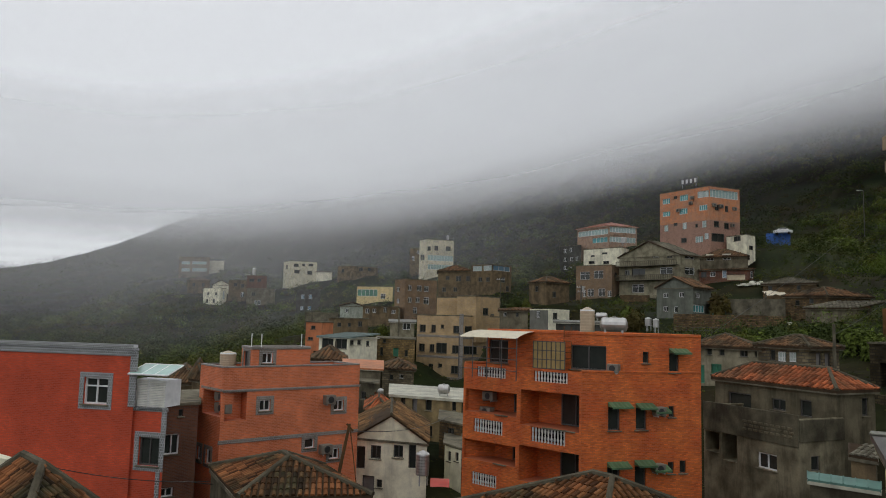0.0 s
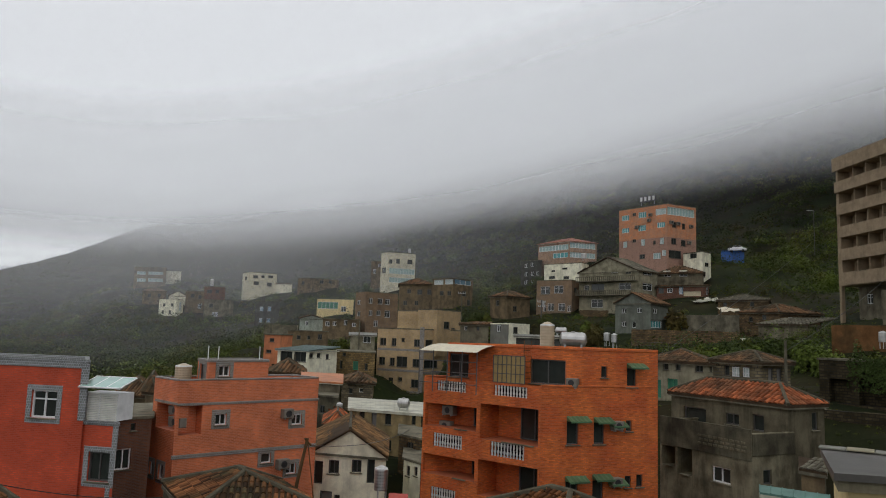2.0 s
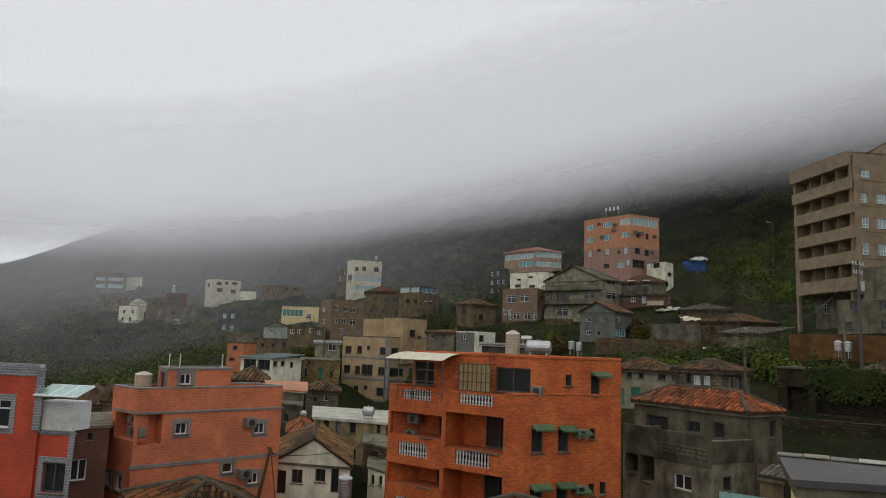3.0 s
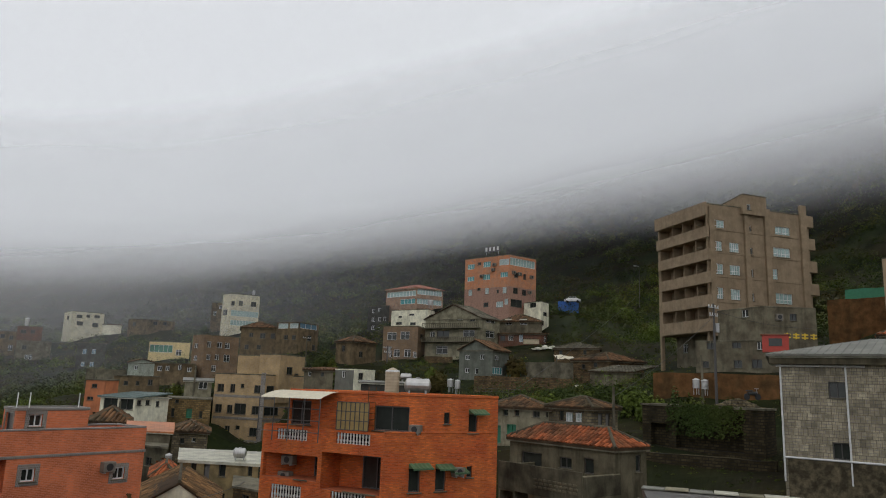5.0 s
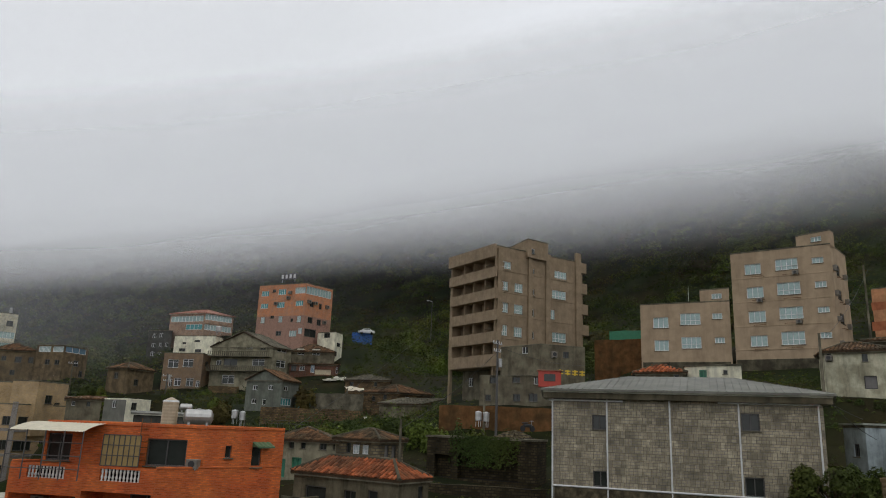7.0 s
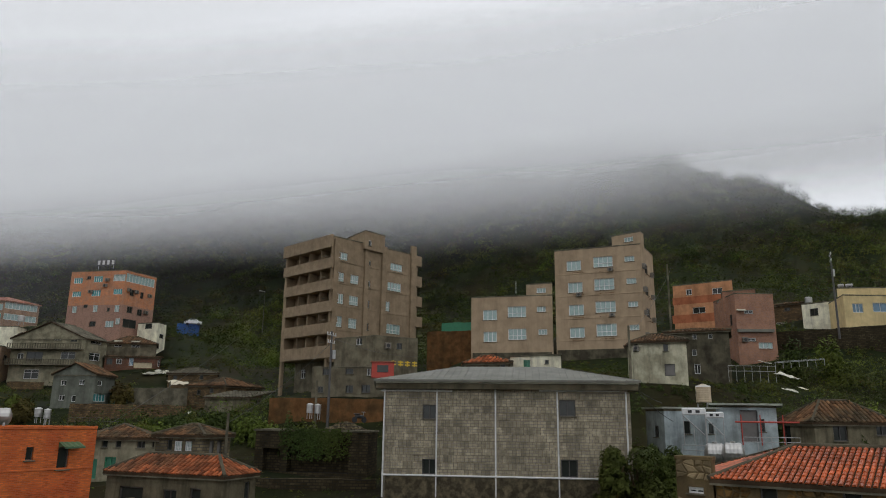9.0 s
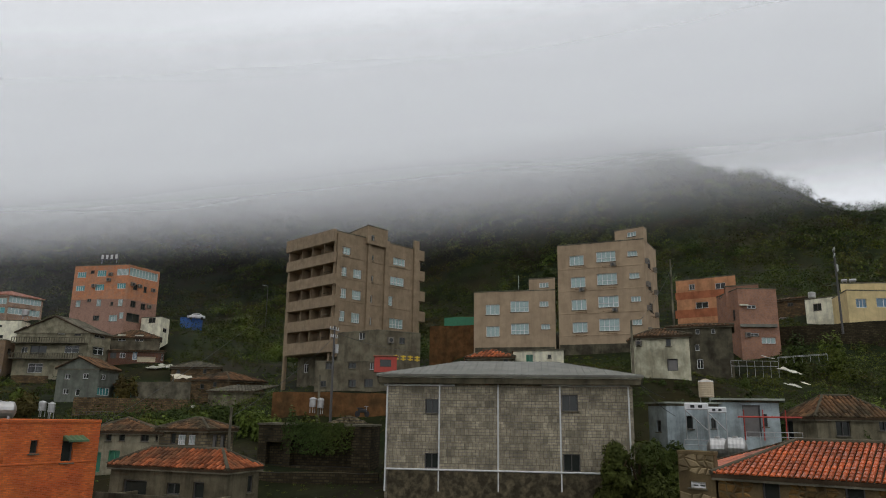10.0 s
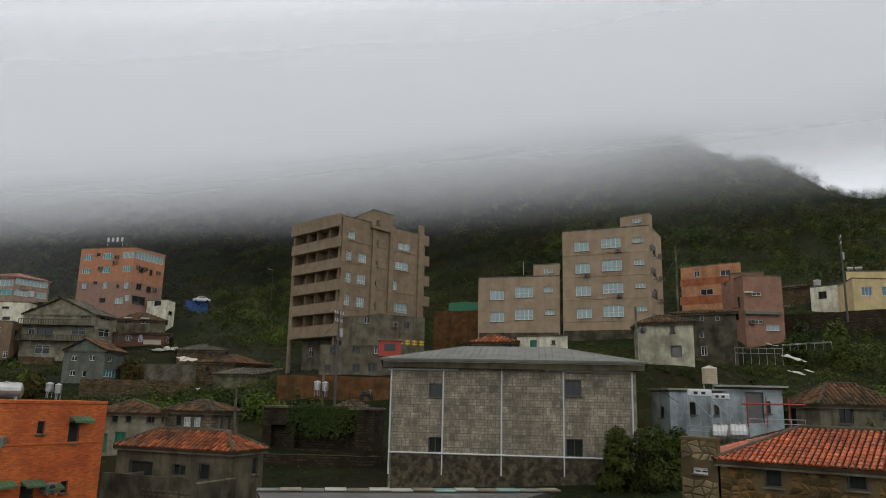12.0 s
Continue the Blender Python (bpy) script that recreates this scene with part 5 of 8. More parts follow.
small_tiled = house("cottage", "low cottage with red clay tiles", "house", "grey_render", [(59.57, 56.35), (61.45, 51.22), (65.29, 54.42), (63.20, 59.79)], 19.63, 20.39, "hip", rise=1.0, roof_mat="clay_tile")
opening(small_tiled, 0, 4.26, 19.81, 0.63, 0.40, "dark")
raise_house(small_tiled)
small_white = house("plaster_house", "small white plastered house", "house", "white_plaster", [(62.99, 52.49), (64.85, 46.84), (68.90, 49.77), (66.84, 55.70)], 19.67, 21.25, "flat")
opening(small_white, 0, 1.57, 19.95, 0.81, 0.81, "greenwin")
opening(small_white, 0, 4.09, 20.27, 0.45, 0.43, "dark")
raise_house(small_white)
grey_house = house("rendered_house", "weathered grey rendered house with clay roof", "house", "weathered_render", [(18.13, 47.67), (21.70, 39.65), (24.71, 41.15), (21.14, 49.17)], 3.11, 10.70, "hip", roof_mat="clay_tile", eave=0.2, rise=1.03)
opening(grey_house, 0, 4.47, 9.16, 1.00, 0.67, "dark")
opening(grey_house, 0, 6.43, 9.02, 0.78, 0.95, "door")
opening(grey_house, 1, 2.18, 9.25, 0.58, 1.00, "dark")
opening(grey_house, 0, 1.11, 8.84, 1.83, 1.04, "door")
opening(grey_house, 0, 3.37, 5.56, 1.40, 0.94, "dark")
raise_house(grey_house)
terrace_a = house("terrace_house", "grey rendered house with tiled hip roof", "house", "pale_render", [(22.05, 62.21), (25.40, 57.65), (28.22, 64.06), (24.39, 68.80)], 9.09, 12.36, "hip", rise=1.0, roof_mat="old_tile")
opening(terrace_a, 0, 1.02, 11.61, 0.49, 0.63, "dark")
opening(terrace_a, 0, 2.19, 11.63, 0.49, 0.61, "dark")
opening(terrace_a, 0, 4.05, 11.61, 0.70, 0.60, "dark")
opening(terrace_a, 0, 5.35, 11.68, 0.18, 0.54, "dark")
opening(terrace_a, 0, 1.41, 9.89, 0.98, 1.00, "greenwin")
opening(terrace_a, 0, 0.12, 9.19, 0.67, 1.53, "greenwin")
opening(terrace_a, 0, 3.78, 9.99, 0.60, 0.80, "dark")
raise_house(terrace_a)
terrace_b = house("terrace_house", "stone and brick house with tiled hip roof", "house", "grey_stone", [(25.41, 57.65), (27.51, 53.88), (30.96, 56.01), (28.85, 59.78)], 10.14, 12.65, "hip", rise=0.8, roof_mat="old_tile")
opening(terrace_b, 0, 1.04, 11.50, 0.45, 0.80, "dark")
opening(terrace_b, 0, 1.70, 11.46, 0.70, 0.75, "grid")
opening(terrace_b, 0, 2.66, 11.48, 0.63, 0.74, "grid")
opening(terrace_b, 1, 0.92, 11.14, 0.73, 1.09, "door")
opening(terrace_b, 1, 2.08, 11.09, 0.76, 1.11, "door")
raise_house(terrace_b)
ruin = house("ruined_house", "roofless stone ruin overgrown with dark ivy", "ruin", "dark_stone", [(33.74, 56.72), (39.16, 48.07), (42.32, 50.64), (36.90, 59.30)], 9.47, 13.08, "flat", parapet=0.0)
opening(ruin, 0, 0.77, 9.67, 1.63, 1.88, "loggia_v")
opening(ruin, 0, 3.03, 9.64, 5.56, 2.86, "loggia_v")
raise_house(ruin)
orange_house = house("balcony_house", "orange brick house with balconies and white balustrades", "house", "orange_brick", [(1.41, 42.18), (7.19, 36.70), (13.91, 38.57), (8.13, 44.04)], 0.78, 11.52, "flat", terrace=0.9, plinth=8.0)
opening(orange_house, 0, 0.17, 8.80, 3.71, 1.27, "loggia_d")
opening(orange_house, 0, 4.14, 8.48, 3.70, 1.87, "loggia_w")
opening(orange_house, 0, 0.12, 6.15, 3.72, 1.08, "loggia_d")
opening(orange_house, 0, 4.09, 5.54, 3.75, 1.86, "loggia_w")
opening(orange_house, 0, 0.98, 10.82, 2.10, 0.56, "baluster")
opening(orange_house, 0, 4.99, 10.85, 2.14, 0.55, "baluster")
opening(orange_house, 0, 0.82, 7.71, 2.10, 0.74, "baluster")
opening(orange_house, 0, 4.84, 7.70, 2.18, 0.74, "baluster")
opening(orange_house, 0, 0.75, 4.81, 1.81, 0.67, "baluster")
opening(orange_house, 1, 1.50, 8.59, 0.68, 1.26, "dark")
opening(orange_house, 1, 3.08, 8.60, 0.63, 1.17, "dark")
opening(orange_house, 1, 5.01, 9.23, 0.35, 0.57, "dark")
opening(orange_house, 1, 1.46, 5.63, 0.72, 1.18, "dark")
opening(orange_house, 1, 3.02, 5.56, 0.64, 1.22, "dark")
opening(orange_house, 1, 4.95, 6.35, 0.37, 0.59, "dark")
opening(orange_house, 1, 5.65, 6.36, 0.39, 0.64, "dark")
raise_house(orange_house)
orange_top = house("roof_house", "orange brick penthouse set back on the terrace", "roof house", "orange_brick", [(2.75, 42.02), (9.45, 37.33), (13.92, 38.57), (7.22, 43.25)], 11.43, 13.51, "flat", parapet=0.05, plinth=0.6)
opening(orange_top, 0, 5.23, 11.53, 2.04, 1.30, "dark")
opening(orange_top, 0, 0.12, 11.60, 1.25, 1.31, "dark")
opening(orange_top, 1, 1.15, 12.01, 0.36, 0.59, "dark")
opening(orange_top, 1, 2.71, 11.53, 0.58, 1.02, "dark")
raise_house(orange_top)
orange_tile_top = house("roof_house", "salmon tiled stair house on the roof terrace", "roof house", "salmon_tile", [(-12.38, 45.13), (-11.23, 43.16), (-8.23, 45.87), (-9.38, 47.84)], 9.67, 12.02, "flat", parapet=0.2, trim="grey_tile", plinth=0.5)
opening(orange_tile_top, 1, 0.70, 11.06, 0.71, 0.64, "white")
opening(orange_tile_top, 0, 0.52, 10.73, 1.25, 1.02, "door")
raise_house(orange_tile_top)
front_hip = house("old_house", "old house under a mossy clay tile roof", "house", "dark_render", [(-9.50, 30.93), (-6.99, 26.08), (-2.38, 26.81), (-4.89, 31.66)], 4.87, 7.55, "hip", roof_mat="mossy_tile", eave=0.05, rise=0.95)
raise_house(front_hip)
left_hip = house("old_house", "old house under a dark mossy tile roof", "house", "dark_render", [(-13.13, 20.09), (-9.11, 16.10), (-9.01, 20.07), (-13.03, 24.06)], 6.68, 8.61, "hip", roof_mat="mossy_tile", eave=0.05, rise=1.24)
raise_house(left_hip)
mid_hip = house("old_house", "old house under a weathered clay tile roof", "house", "dark_render", [(0.57, 25.99), (4.54, 20.50), (10.42, 22.72), (6.45, 28.21)], 5.88, 7.52, "hip", roof_mat="mossy_tile", eave=0.05, rise=1.43)
raise_house(mid_hip)
grey_terrace = house("terrace_block", "dark concrete terrace over a rendered ground floor", "house", "stained_render", [(16.26, 44.63), (18.97, 38.37), (22.13, 39.76), (19.42, 46.02)], 3.45, 9.17, "flat", terrace=0.9)
opening(grey_terrace, 0, 0.12, 6.54, 1.12, 1.15, "loggia")
opening(grey_terrace, 0, 4.08, 6.27, 1.30, 0.86, "white")
opening(grey_terrace, 1, 0.87, 6.53, 0.66, 0.77, "dark")
opening(grey_terrace, 0, 1.43, 6.22, 1.17, 1.67, "loggia")
raise_house(grey_terrace)
twin_high_top = house("roof_house", "beige stair tower above the roof", "roof house", "beige_render", [(85.61, 52.63), (85.85, 48.30), (87.37, 48.65), (87.14, 52.98)], 37.90, 39.66, "flat", parapet=0.2, plinth=0.3)
opening(twin_high_top, 0, 1.89, 38.41, 1.37, 0.67, "glass")
raise_house(twin_high_top)
twin_low_top = house("roof_house", "beige stair tower above the low block", "roof house", "beige_render", [(79.85, 63.46), (81.30, 59.93), (85.32, 62.90), (83.77, 66.58)], 31.80, 33.28, "flat", parapet=0.2, plinth=0.3)
opening(twin_low_top, 0, 1.54, 31.90, 1.33, 0.72, "glass")
raise_house(twin_low_top)
brown_tower = house("roof_house", "taupe stair tower on the roof", "roof house", "taupe_render", [(67.02, 89.73), (65.78, 83.12), (70.04, 83.52), (71.28, 90.13)], 39.53, 42.12, "flat", parapet=0.2, plinth=0.3)
opening(brown_tower, 1, 0.76, 39.86, 0.65, 0.84, "white")
raise_house(brown_tower)
lane_house_a = house("stone_house", "low dark stone house with clay tiles", "house", "grey_stone", [(-6.04, 61.70), (-3.97, 59.87), (-4.37, 65.86), (-6.63, 67.68)], 5.36, 6.18, "hip", rise=1.0, roof_mat="clay_tile")
opening(lane_house_a, 0, 0.63, 5.65, 0.94, 0.36, "dark")
raise_house(lane_house_a)
lane_house_b = house("stone_house", "dark house among lanes", "house", "dark_render", [(-8.03, 71.55), (-5.84, 69.76), (-6.34, 75.74), (-8.70, 77.51)], 5.33, 7.72, "flat")
opening(lane_house_b, 0, 0.44, 6.03, 0.72, 0.75, "dark")
raise_house(lane_house_b)
lane_house_c = house("stone_house", "grey stone house below the beige block", "house", "grey_stone", [(-6.92, 87.73), (-3.08, 85.94), (-3.33, 92.94), (-7.48, 94.71)], 5.91, 7.93, "hip", rise=1.0, roof_mat="old_tile")
opening(lane_house_c, 0, 0.94, 6.60, 0.53, 0.61, "dark")
opening(lane_house_c, 0, 2.34, 6.84, 0.52, 0.46, "white")
raise_house(lane_house_c)
lane_house_d = house("stone_house", "old brick house with a tiled roof", "house", "brown_stone", [(-14.76, 84.72), (-10.93, 83.29), (-11.98, 91.22), (-16.14, 92.60)], 6.13, 8.97, "hip", rise=1.4, roof_mat="old_tile")
raise_house(lane_house_d)
lane_house_e = house("plaster_house", "narrow white house beside the lane", "house", "white_plaster", [(0.50, 52.00), (1.63, 49.97), (1.83, 55.97), (0.56, 58.00)], 2.55, 5.24, "flat")
opening(lane_house_e, 0, 1.49, 4.29, 0.45, 0.61, "dark")
opening(lane_house_e, 0, 0.42, 4.10, 0.47, 0.70, "dark")
raise_house(lane_house_e)
lane_house_f = house("stone_house", "brick and stone yard house", "house", "brown_stone", [(0.10, 57.00), (1.76, 54.97), (1.95, 60.97), (0.11, 63.00)], 4.19, 6.17, "flat")
opening(lane_house_f, 0, 0.98, 4.97, 0.77, 0.77, "dark")
raise_house(lane_house_f)
lane_house_g = house("shed_house", "small shed with pale sheet roof", "shed", "brown_render", [(18.20, 32.21), (18.75, 31.32), (19.37, 32.35), (18.79, 33.26)], 7.62, 8.54, "shed", roof_mat="slate_tile", rise=0.35, eave=0.1)
raise_house(lane_house_g)
lane_house_h = house("shed_house", "shed with a teal sheet roof", "shed", "dark_render", [(15.86, 31.20), (17.77, 29.57), (18.24, 30.34), (16.27, 32.00)], 6.80, 7.68, "shed", roof_mat="teal_metal", rise=0.12, eave=0.1)
raise_house(lane_house_h)
left_far_a = house("stone_house", "old tiled houses by the lane", "house", "brown_render", [(-20.00, 58.69), (-18.52, 57.07), (-20.99, 64.68), (-22.58, 66.26)], 7.05, 8.70, "hip", rise=1.2, roof_mat="old_tile")
raise_house(left_far_a)
left_far_b = house("stone_house", "low stone house with weathered tiles", "house", "brown_render", [(-26.07, 69.26), (-22.28, 68.47), (-25.06, 77.03), (-29.24, 77.68)], 4.99, 7.37, "hip", rise=1.3, roof_mat="old_tile")
raise_house(left_far_b)

# ---- ground: one sheet of hillside, terraced round the houses ----
CREST = [(-60, 40), (-30, 45), (-10, 95), (10, 125), (25, 142), (40, 146), (50, 142), (57, 126), (62, 106), (68, 84), (76, 62), (90, 48), (180, 30)]


def crest_height(turn):
    """How high the mountain's back stands over the eye, by the bearing from the town."""
    for (a0, h0), (a1, h1) in zip(CREST, CREST[1:]):
        if turn < a1:
            f = max(0.0, (turn - a0) / (a1 - a0))
            return h0 + (h1 - h0) * f * f * (3 - 2 * f)
    return CREST[-1][1]


def slope_height(x, y):
    turn = math.degrees(math.atan2(x, max(y, 0.1)))
    k = min(1.0, max(0.0, (turn - 35.0) / 35.0))
    u = (0.72 * x + 0.5 * y) * (1.0 + 0.24 * k * k * (3 - 2 * k))
    r = max(u - 30.0, 0.0)
    g = -12.0 + 0.0018 * r * r if r < 230 else 83.2 + (r - 230) * 0.75
    s = 7.0
    g = -s * math.log(math.exp(-min(g, 400) / s) + math.exp(-crest_height(turn) / s))
    g += 70.0 * math.exp(-(((x + 420.0) / 420.0) ** 2 + ((y - 1000.0) / 420.0) ** 2))
    return EYE + g


def ground_height(x, y):
    base = slope_height(x, y)
    top = low = 0.0
    for px_, py_, z, r in GROUND:
        d2 = (px_ - x) ** 2 + (py_ - y) ** 2
        if d2 > 8100:
            continue
        q = d2 / (r * 1.3 + 2.0) ** 2
        w = 1.0 / (0.05 + q * q)
        top += w * (z - slope_height(px_, py_))
        low += w
    h = base + (top / (low + 0.06) if low else 0.0)
    far = min(1.0, math.hypot(x, y) / 150.0)
    return h + (noise.noise((x * 0.05, y * 0.05, 3)) * 1.6 + noise.noise((x * 0.2, y * 0.2, 7)) * 0.4) * far


material("hillside", (0.012, 0.018, 0.006), rough=0.95, vary=0.55, scale=0.12, grain=1.6, bump=1.0, streak=0.0, second=(0.018, 0.015, 0.007))
verts, faces = [], []
rings = [0.4] + [3.0 + 3.0 * i for i in range(41)]
while rings[-1] < 2400:
    rings.append(rings[-1] * 1.045)
turns = [-70 + 170 * i / 300 for i in range(301)] + [100 + 190 * (i + 1) / 38 for i in range(37)]
NA = len(turns)
for r in rings:
    for a in turns:
        x, y = r * math.sin(radians(a)), r * math.cos(radians(a))
        verts.append((x, y, min(ground_height(x, y), EYE - 8.0 + r * 0.9)))
for j in range(len(rings) - 1):
    for i in range(NA):
        k, n = j * NA + i, j * NA + (i + 1) % NA
        faces.append((k, n, n + NA, k + NA))
faces.append(tuple(range(NA)))
ground = mesh_part("ground", verts, faces, "hillside")
tagged(ground, "green overgrown hillside with terraced plots", "ground", kind="structure")

# ---- mist: veils of stratus that lie along the mountain, one above the other ----
def node_math(n, l, op, a, b):
    m = n.new("ShaderNodeMath")
    m.operation = op
    for k, v in enumerate((a, b)):
        if isinstance(v, (int, float)):
            m.inputs[k].default_value = v
        else:
            l.new(v, m.inputs[k])
    return m.outputs[0]


def node_range(n, l, v, f0, f1, t0, t1, kind="SMOOTHSTEP"):
    m = n.new("ShaderNodeMapRange")
    m.interpolation_type = kind
    for key, q in (("From Min", f0), ("From Max", f1), ("To Min", t0), ("To Max", t1)):
        m.inputs[key].default_value = q
    l.new(v, m.inputs["Value"])
    return m.outputs[0]


def mist_material(key, base, soft, most, haze, seed):
    """Thin cloud: clear below its base, denser with height, thicker towards the sea."""
    m = bpy.data.materials.new(key)
    m.use_nodes = True
    n, l = m.node_tree.nodes, m.node_tree.links
    n.clear()
    o = n.new("ShaderNodeOutputMaterial")
    clear = n.new("ShaderNodeBsdfTransparent")
    d = n.new("ShaderNodeBsdfDiffuse")
    tr = n.new("ShaderNodeBsdfTranslucent")
    for q in (d, tr):
        q.inputs["Color"].default_value = (0.99, 0.995, 1.0, 1)
    both = n.new("ShaderNodeMixShader")
    both.inputs[0].default_value = 0.4
    l.new(d.outputs[0], both.inputs[1])
    l.new(tr.outputs[0], both.inputs[2])
    mix = n.new("ShaderNodeMixShader")
    l.new(clear.outputs[0], mix.inputs[1])
    l.new(both.outputs[0], mix.inputs[2])
    l.new(mix.outputs[0], o.inputs[0])
    geo = n.new("ShaderNodeNewGeometry")
    sep = n.new("ShaderNodeSeparateXYZ")
    l.new(geo.outputs["Position"], sep.inputs[0])
    level = sep.outputs["Z"]
    for scale, wide in ((0.006, 30.0), (0.022, 6.0)):
        mp = n.new("ShaderNodeMapping")
        mp.inputs["Location"].default_value = (seed, seed * 2, 0)
        mp.inputs["Scale"].default_value = (scale, scale, scale * 1.6)
        l.new(geo.outputs["Position"], mp.inputs["Vector"])
        no = n.new("ShaderNodeTexNoise")
        no.inputs["Scale"].default_value, no.inputs["Detail"].default_value = 1.0, 2.0
        l.new(mp.outputs[0], no.inputs["Vector"])
        wob = node_math(n, l, "MULTIPLY", node_math(n, l, "SUBTRACT", no.outputs["Fac"], 0.5), wide)
        level = node_math(n, l, "ADD", level, wob)
    lean = n.new("ShaderNodeVectorMath")
    lean.operation = "DOT_PRODUCT"
    lean.inputs[1].default_value = (0.87, -0.5, 0)
    l.new(geo.outputs["Position"], lean.inputs[0])
    level = node_math(n, l, "SUBTRACT", level, node_range(n, l, lean.outputs["Value"], -300.0, 300.0, -26.0, 29.0, "LINEAR"))
    thick = node_range(n, l, level, base, base + soft, 0.0, most)
    thick = node_math(n, l, "MULTIPLY", thick, node_range(n, l, level, base + 75, base + 230, 1.0, 0.0))
    sea = n.new("ShaderNodeVectorMath")
    sea.operation = "DOT_PRODUCT"
    sea.inputs[1].default_value = (-0.5, 0.87, 0)
    l.new(geo.outputs["Position"], sea.inputs[0])
    veil = node_range(n, l, sea.outputs["Value"], 90.0, 360.0, 0.0, haze)
    l.new(node_math(n, l, "MAXIMUM", thick, veil), mix.inputs[0])
    MATS[key] = m


scene.cycles.transparent_max_bounces = 24
MIST_TURNS = [-75 + 180 * k / 120 for k in range(121)]
MIST_RINGS = [60.0 * 1.07 ** k for k in range(54)]


def mist_floor(r, turn):
    """The slope as the cloud feels it: it climbs on past the crest and curves up into the deck."""
    x, y = r * math.sin(radians(turn)), r * math.cos(radians(turn))
    u = max(0.82 * x + 0.52 * y - 30.0, 0.0)
    q = max(0.0, r - 240.0)
    return EYE - 12.0 + (0.0018 * u * u if u < 230 else 95.2 + (u - 230) * 0.83) + 0.6 * q * q / (q + 200.0)


def emerge(r):
    """The veils rise out of the slope above the town."""
    f = min(1.0, max(0.0, (r - 80.0) / 150.0))
    return f * f * (3 - 2 * f)


MIST_FLOOR = [[mist_floor(r, a) for a in MIST_TURNS] for r in MIST_RINGS]
for i, lift in enumerate((6.0, 9.0, 12.0, 15.0, 18.0, 21.0, 24.0, 27.0, 30.0)):
    key = "mist_veil_%d" % i
    mist_material(key, EYE + 49 - 0.6 * lift, 72, 0.40, 0.045, i * 3.7)
    nt = len(MIST_TURNS)
    verts = [(r * math.sin(radians(a)), r * math.cos(radians(a)), MIST_FLOOR[j][k] - 4.0 + (lift + 4.0) * emerge(r)) for j, r in enumerate(MIST_RINGS) for k, a in enumerate(MIST_TURNS)]
    faces = [(j * nt + k, j * nt + k + 1, (j + 1) * nt + k + 1, (j + 1) * nt + k) for j in range(len(MIST_RINGS) - 1) for k in range(nt - 1)]
    veil = mesh_part("mist", verts, faces, key)
    veil.data.polygons.foreach_set("use_smooth", [True] * len(faces))
    tagged(veil, "veil of low grey mist over the hill", "mist", kind="stuff")

# ---- things fixed to the houses ----
material("crazy_dark", (0.05, 0.044, 0.036), vary=0.4, scale=4.0, second=(0.12, 0.105, 0.085))
material("red_band", (0.40, 0.15, 0.095), vary=0.14)
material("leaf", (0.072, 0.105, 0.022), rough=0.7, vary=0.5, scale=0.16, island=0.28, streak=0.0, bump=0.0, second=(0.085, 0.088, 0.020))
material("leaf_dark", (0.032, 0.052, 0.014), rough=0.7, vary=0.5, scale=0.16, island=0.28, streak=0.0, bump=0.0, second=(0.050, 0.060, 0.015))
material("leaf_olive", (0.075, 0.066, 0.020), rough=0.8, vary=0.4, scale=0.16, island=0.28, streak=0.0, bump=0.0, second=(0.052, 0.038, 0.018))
material("bark", (0.07, 0.05, 0.035), vary=0.3, grain=20)
material("timber", (0.10, 0.06, 0.035), vary=0.3, grain=20)


def side(h, i):
    a, b = Vector(h["plan"][i]), Vector(h["plan"][(i + 1) % 4])
    e = (b - a).normalized()
    inn = Vector((-e.y, e.x))
    if inn.dot(a) < 0:
        inn = -inn
    return a, e, inn, math.atan2(e.y, e.x)


def band(h, i, s, z, w, t, trim="concrete", out=0.04):
    a, e, inn, rz = side(h, i)
    p = a + e * (s + w / 2) - inn * (out / 2 - 0.02)
    bm = box(bmesh.new(), (p.x, p.y, z + t / 2), (w, out + 0.04, t), rz, 0.01)
    part("band", bm, trim, h["root"])


def awning(h, i, s, z, w, t, mat="green_metal"):
    a, e, inn, rz = side(h, i)
    bm = bmesh.new()
    d = 0.5
    n = max(3, int(w / 0.12))
    top = []
    for k in range(n + 1):
        ripple = 0.018 if k % 2 else 0.0
        u = a + e * (s + w * k / n)
        f = u - inn * d
        top.append((bm.verts.new((u.x, u.y, z + 0.26 + ripple)), bm.verts.new((f.x, f.y, z + 0.05 + ripple)), bm.verts.new((f.x, f.y, z - 0.03))))
    for u, v in zip(top, top[1:]):
        bm.faces.new((u[0], v[0], v[1], u[1]))
        bm.faces.new((u[1], v[1], v[2], u[2]))
    for u in (top[0], top[-1]):
        q = bm.verts.new((u[0].co.x, u[0].co.y, z + 0.02))
        bm.faces.new((u[0], u[1], q))
    part("awning", bm, mat, h["root"], "green ribbed metal awning" if mat == "green_metal" else "pale metal awning")


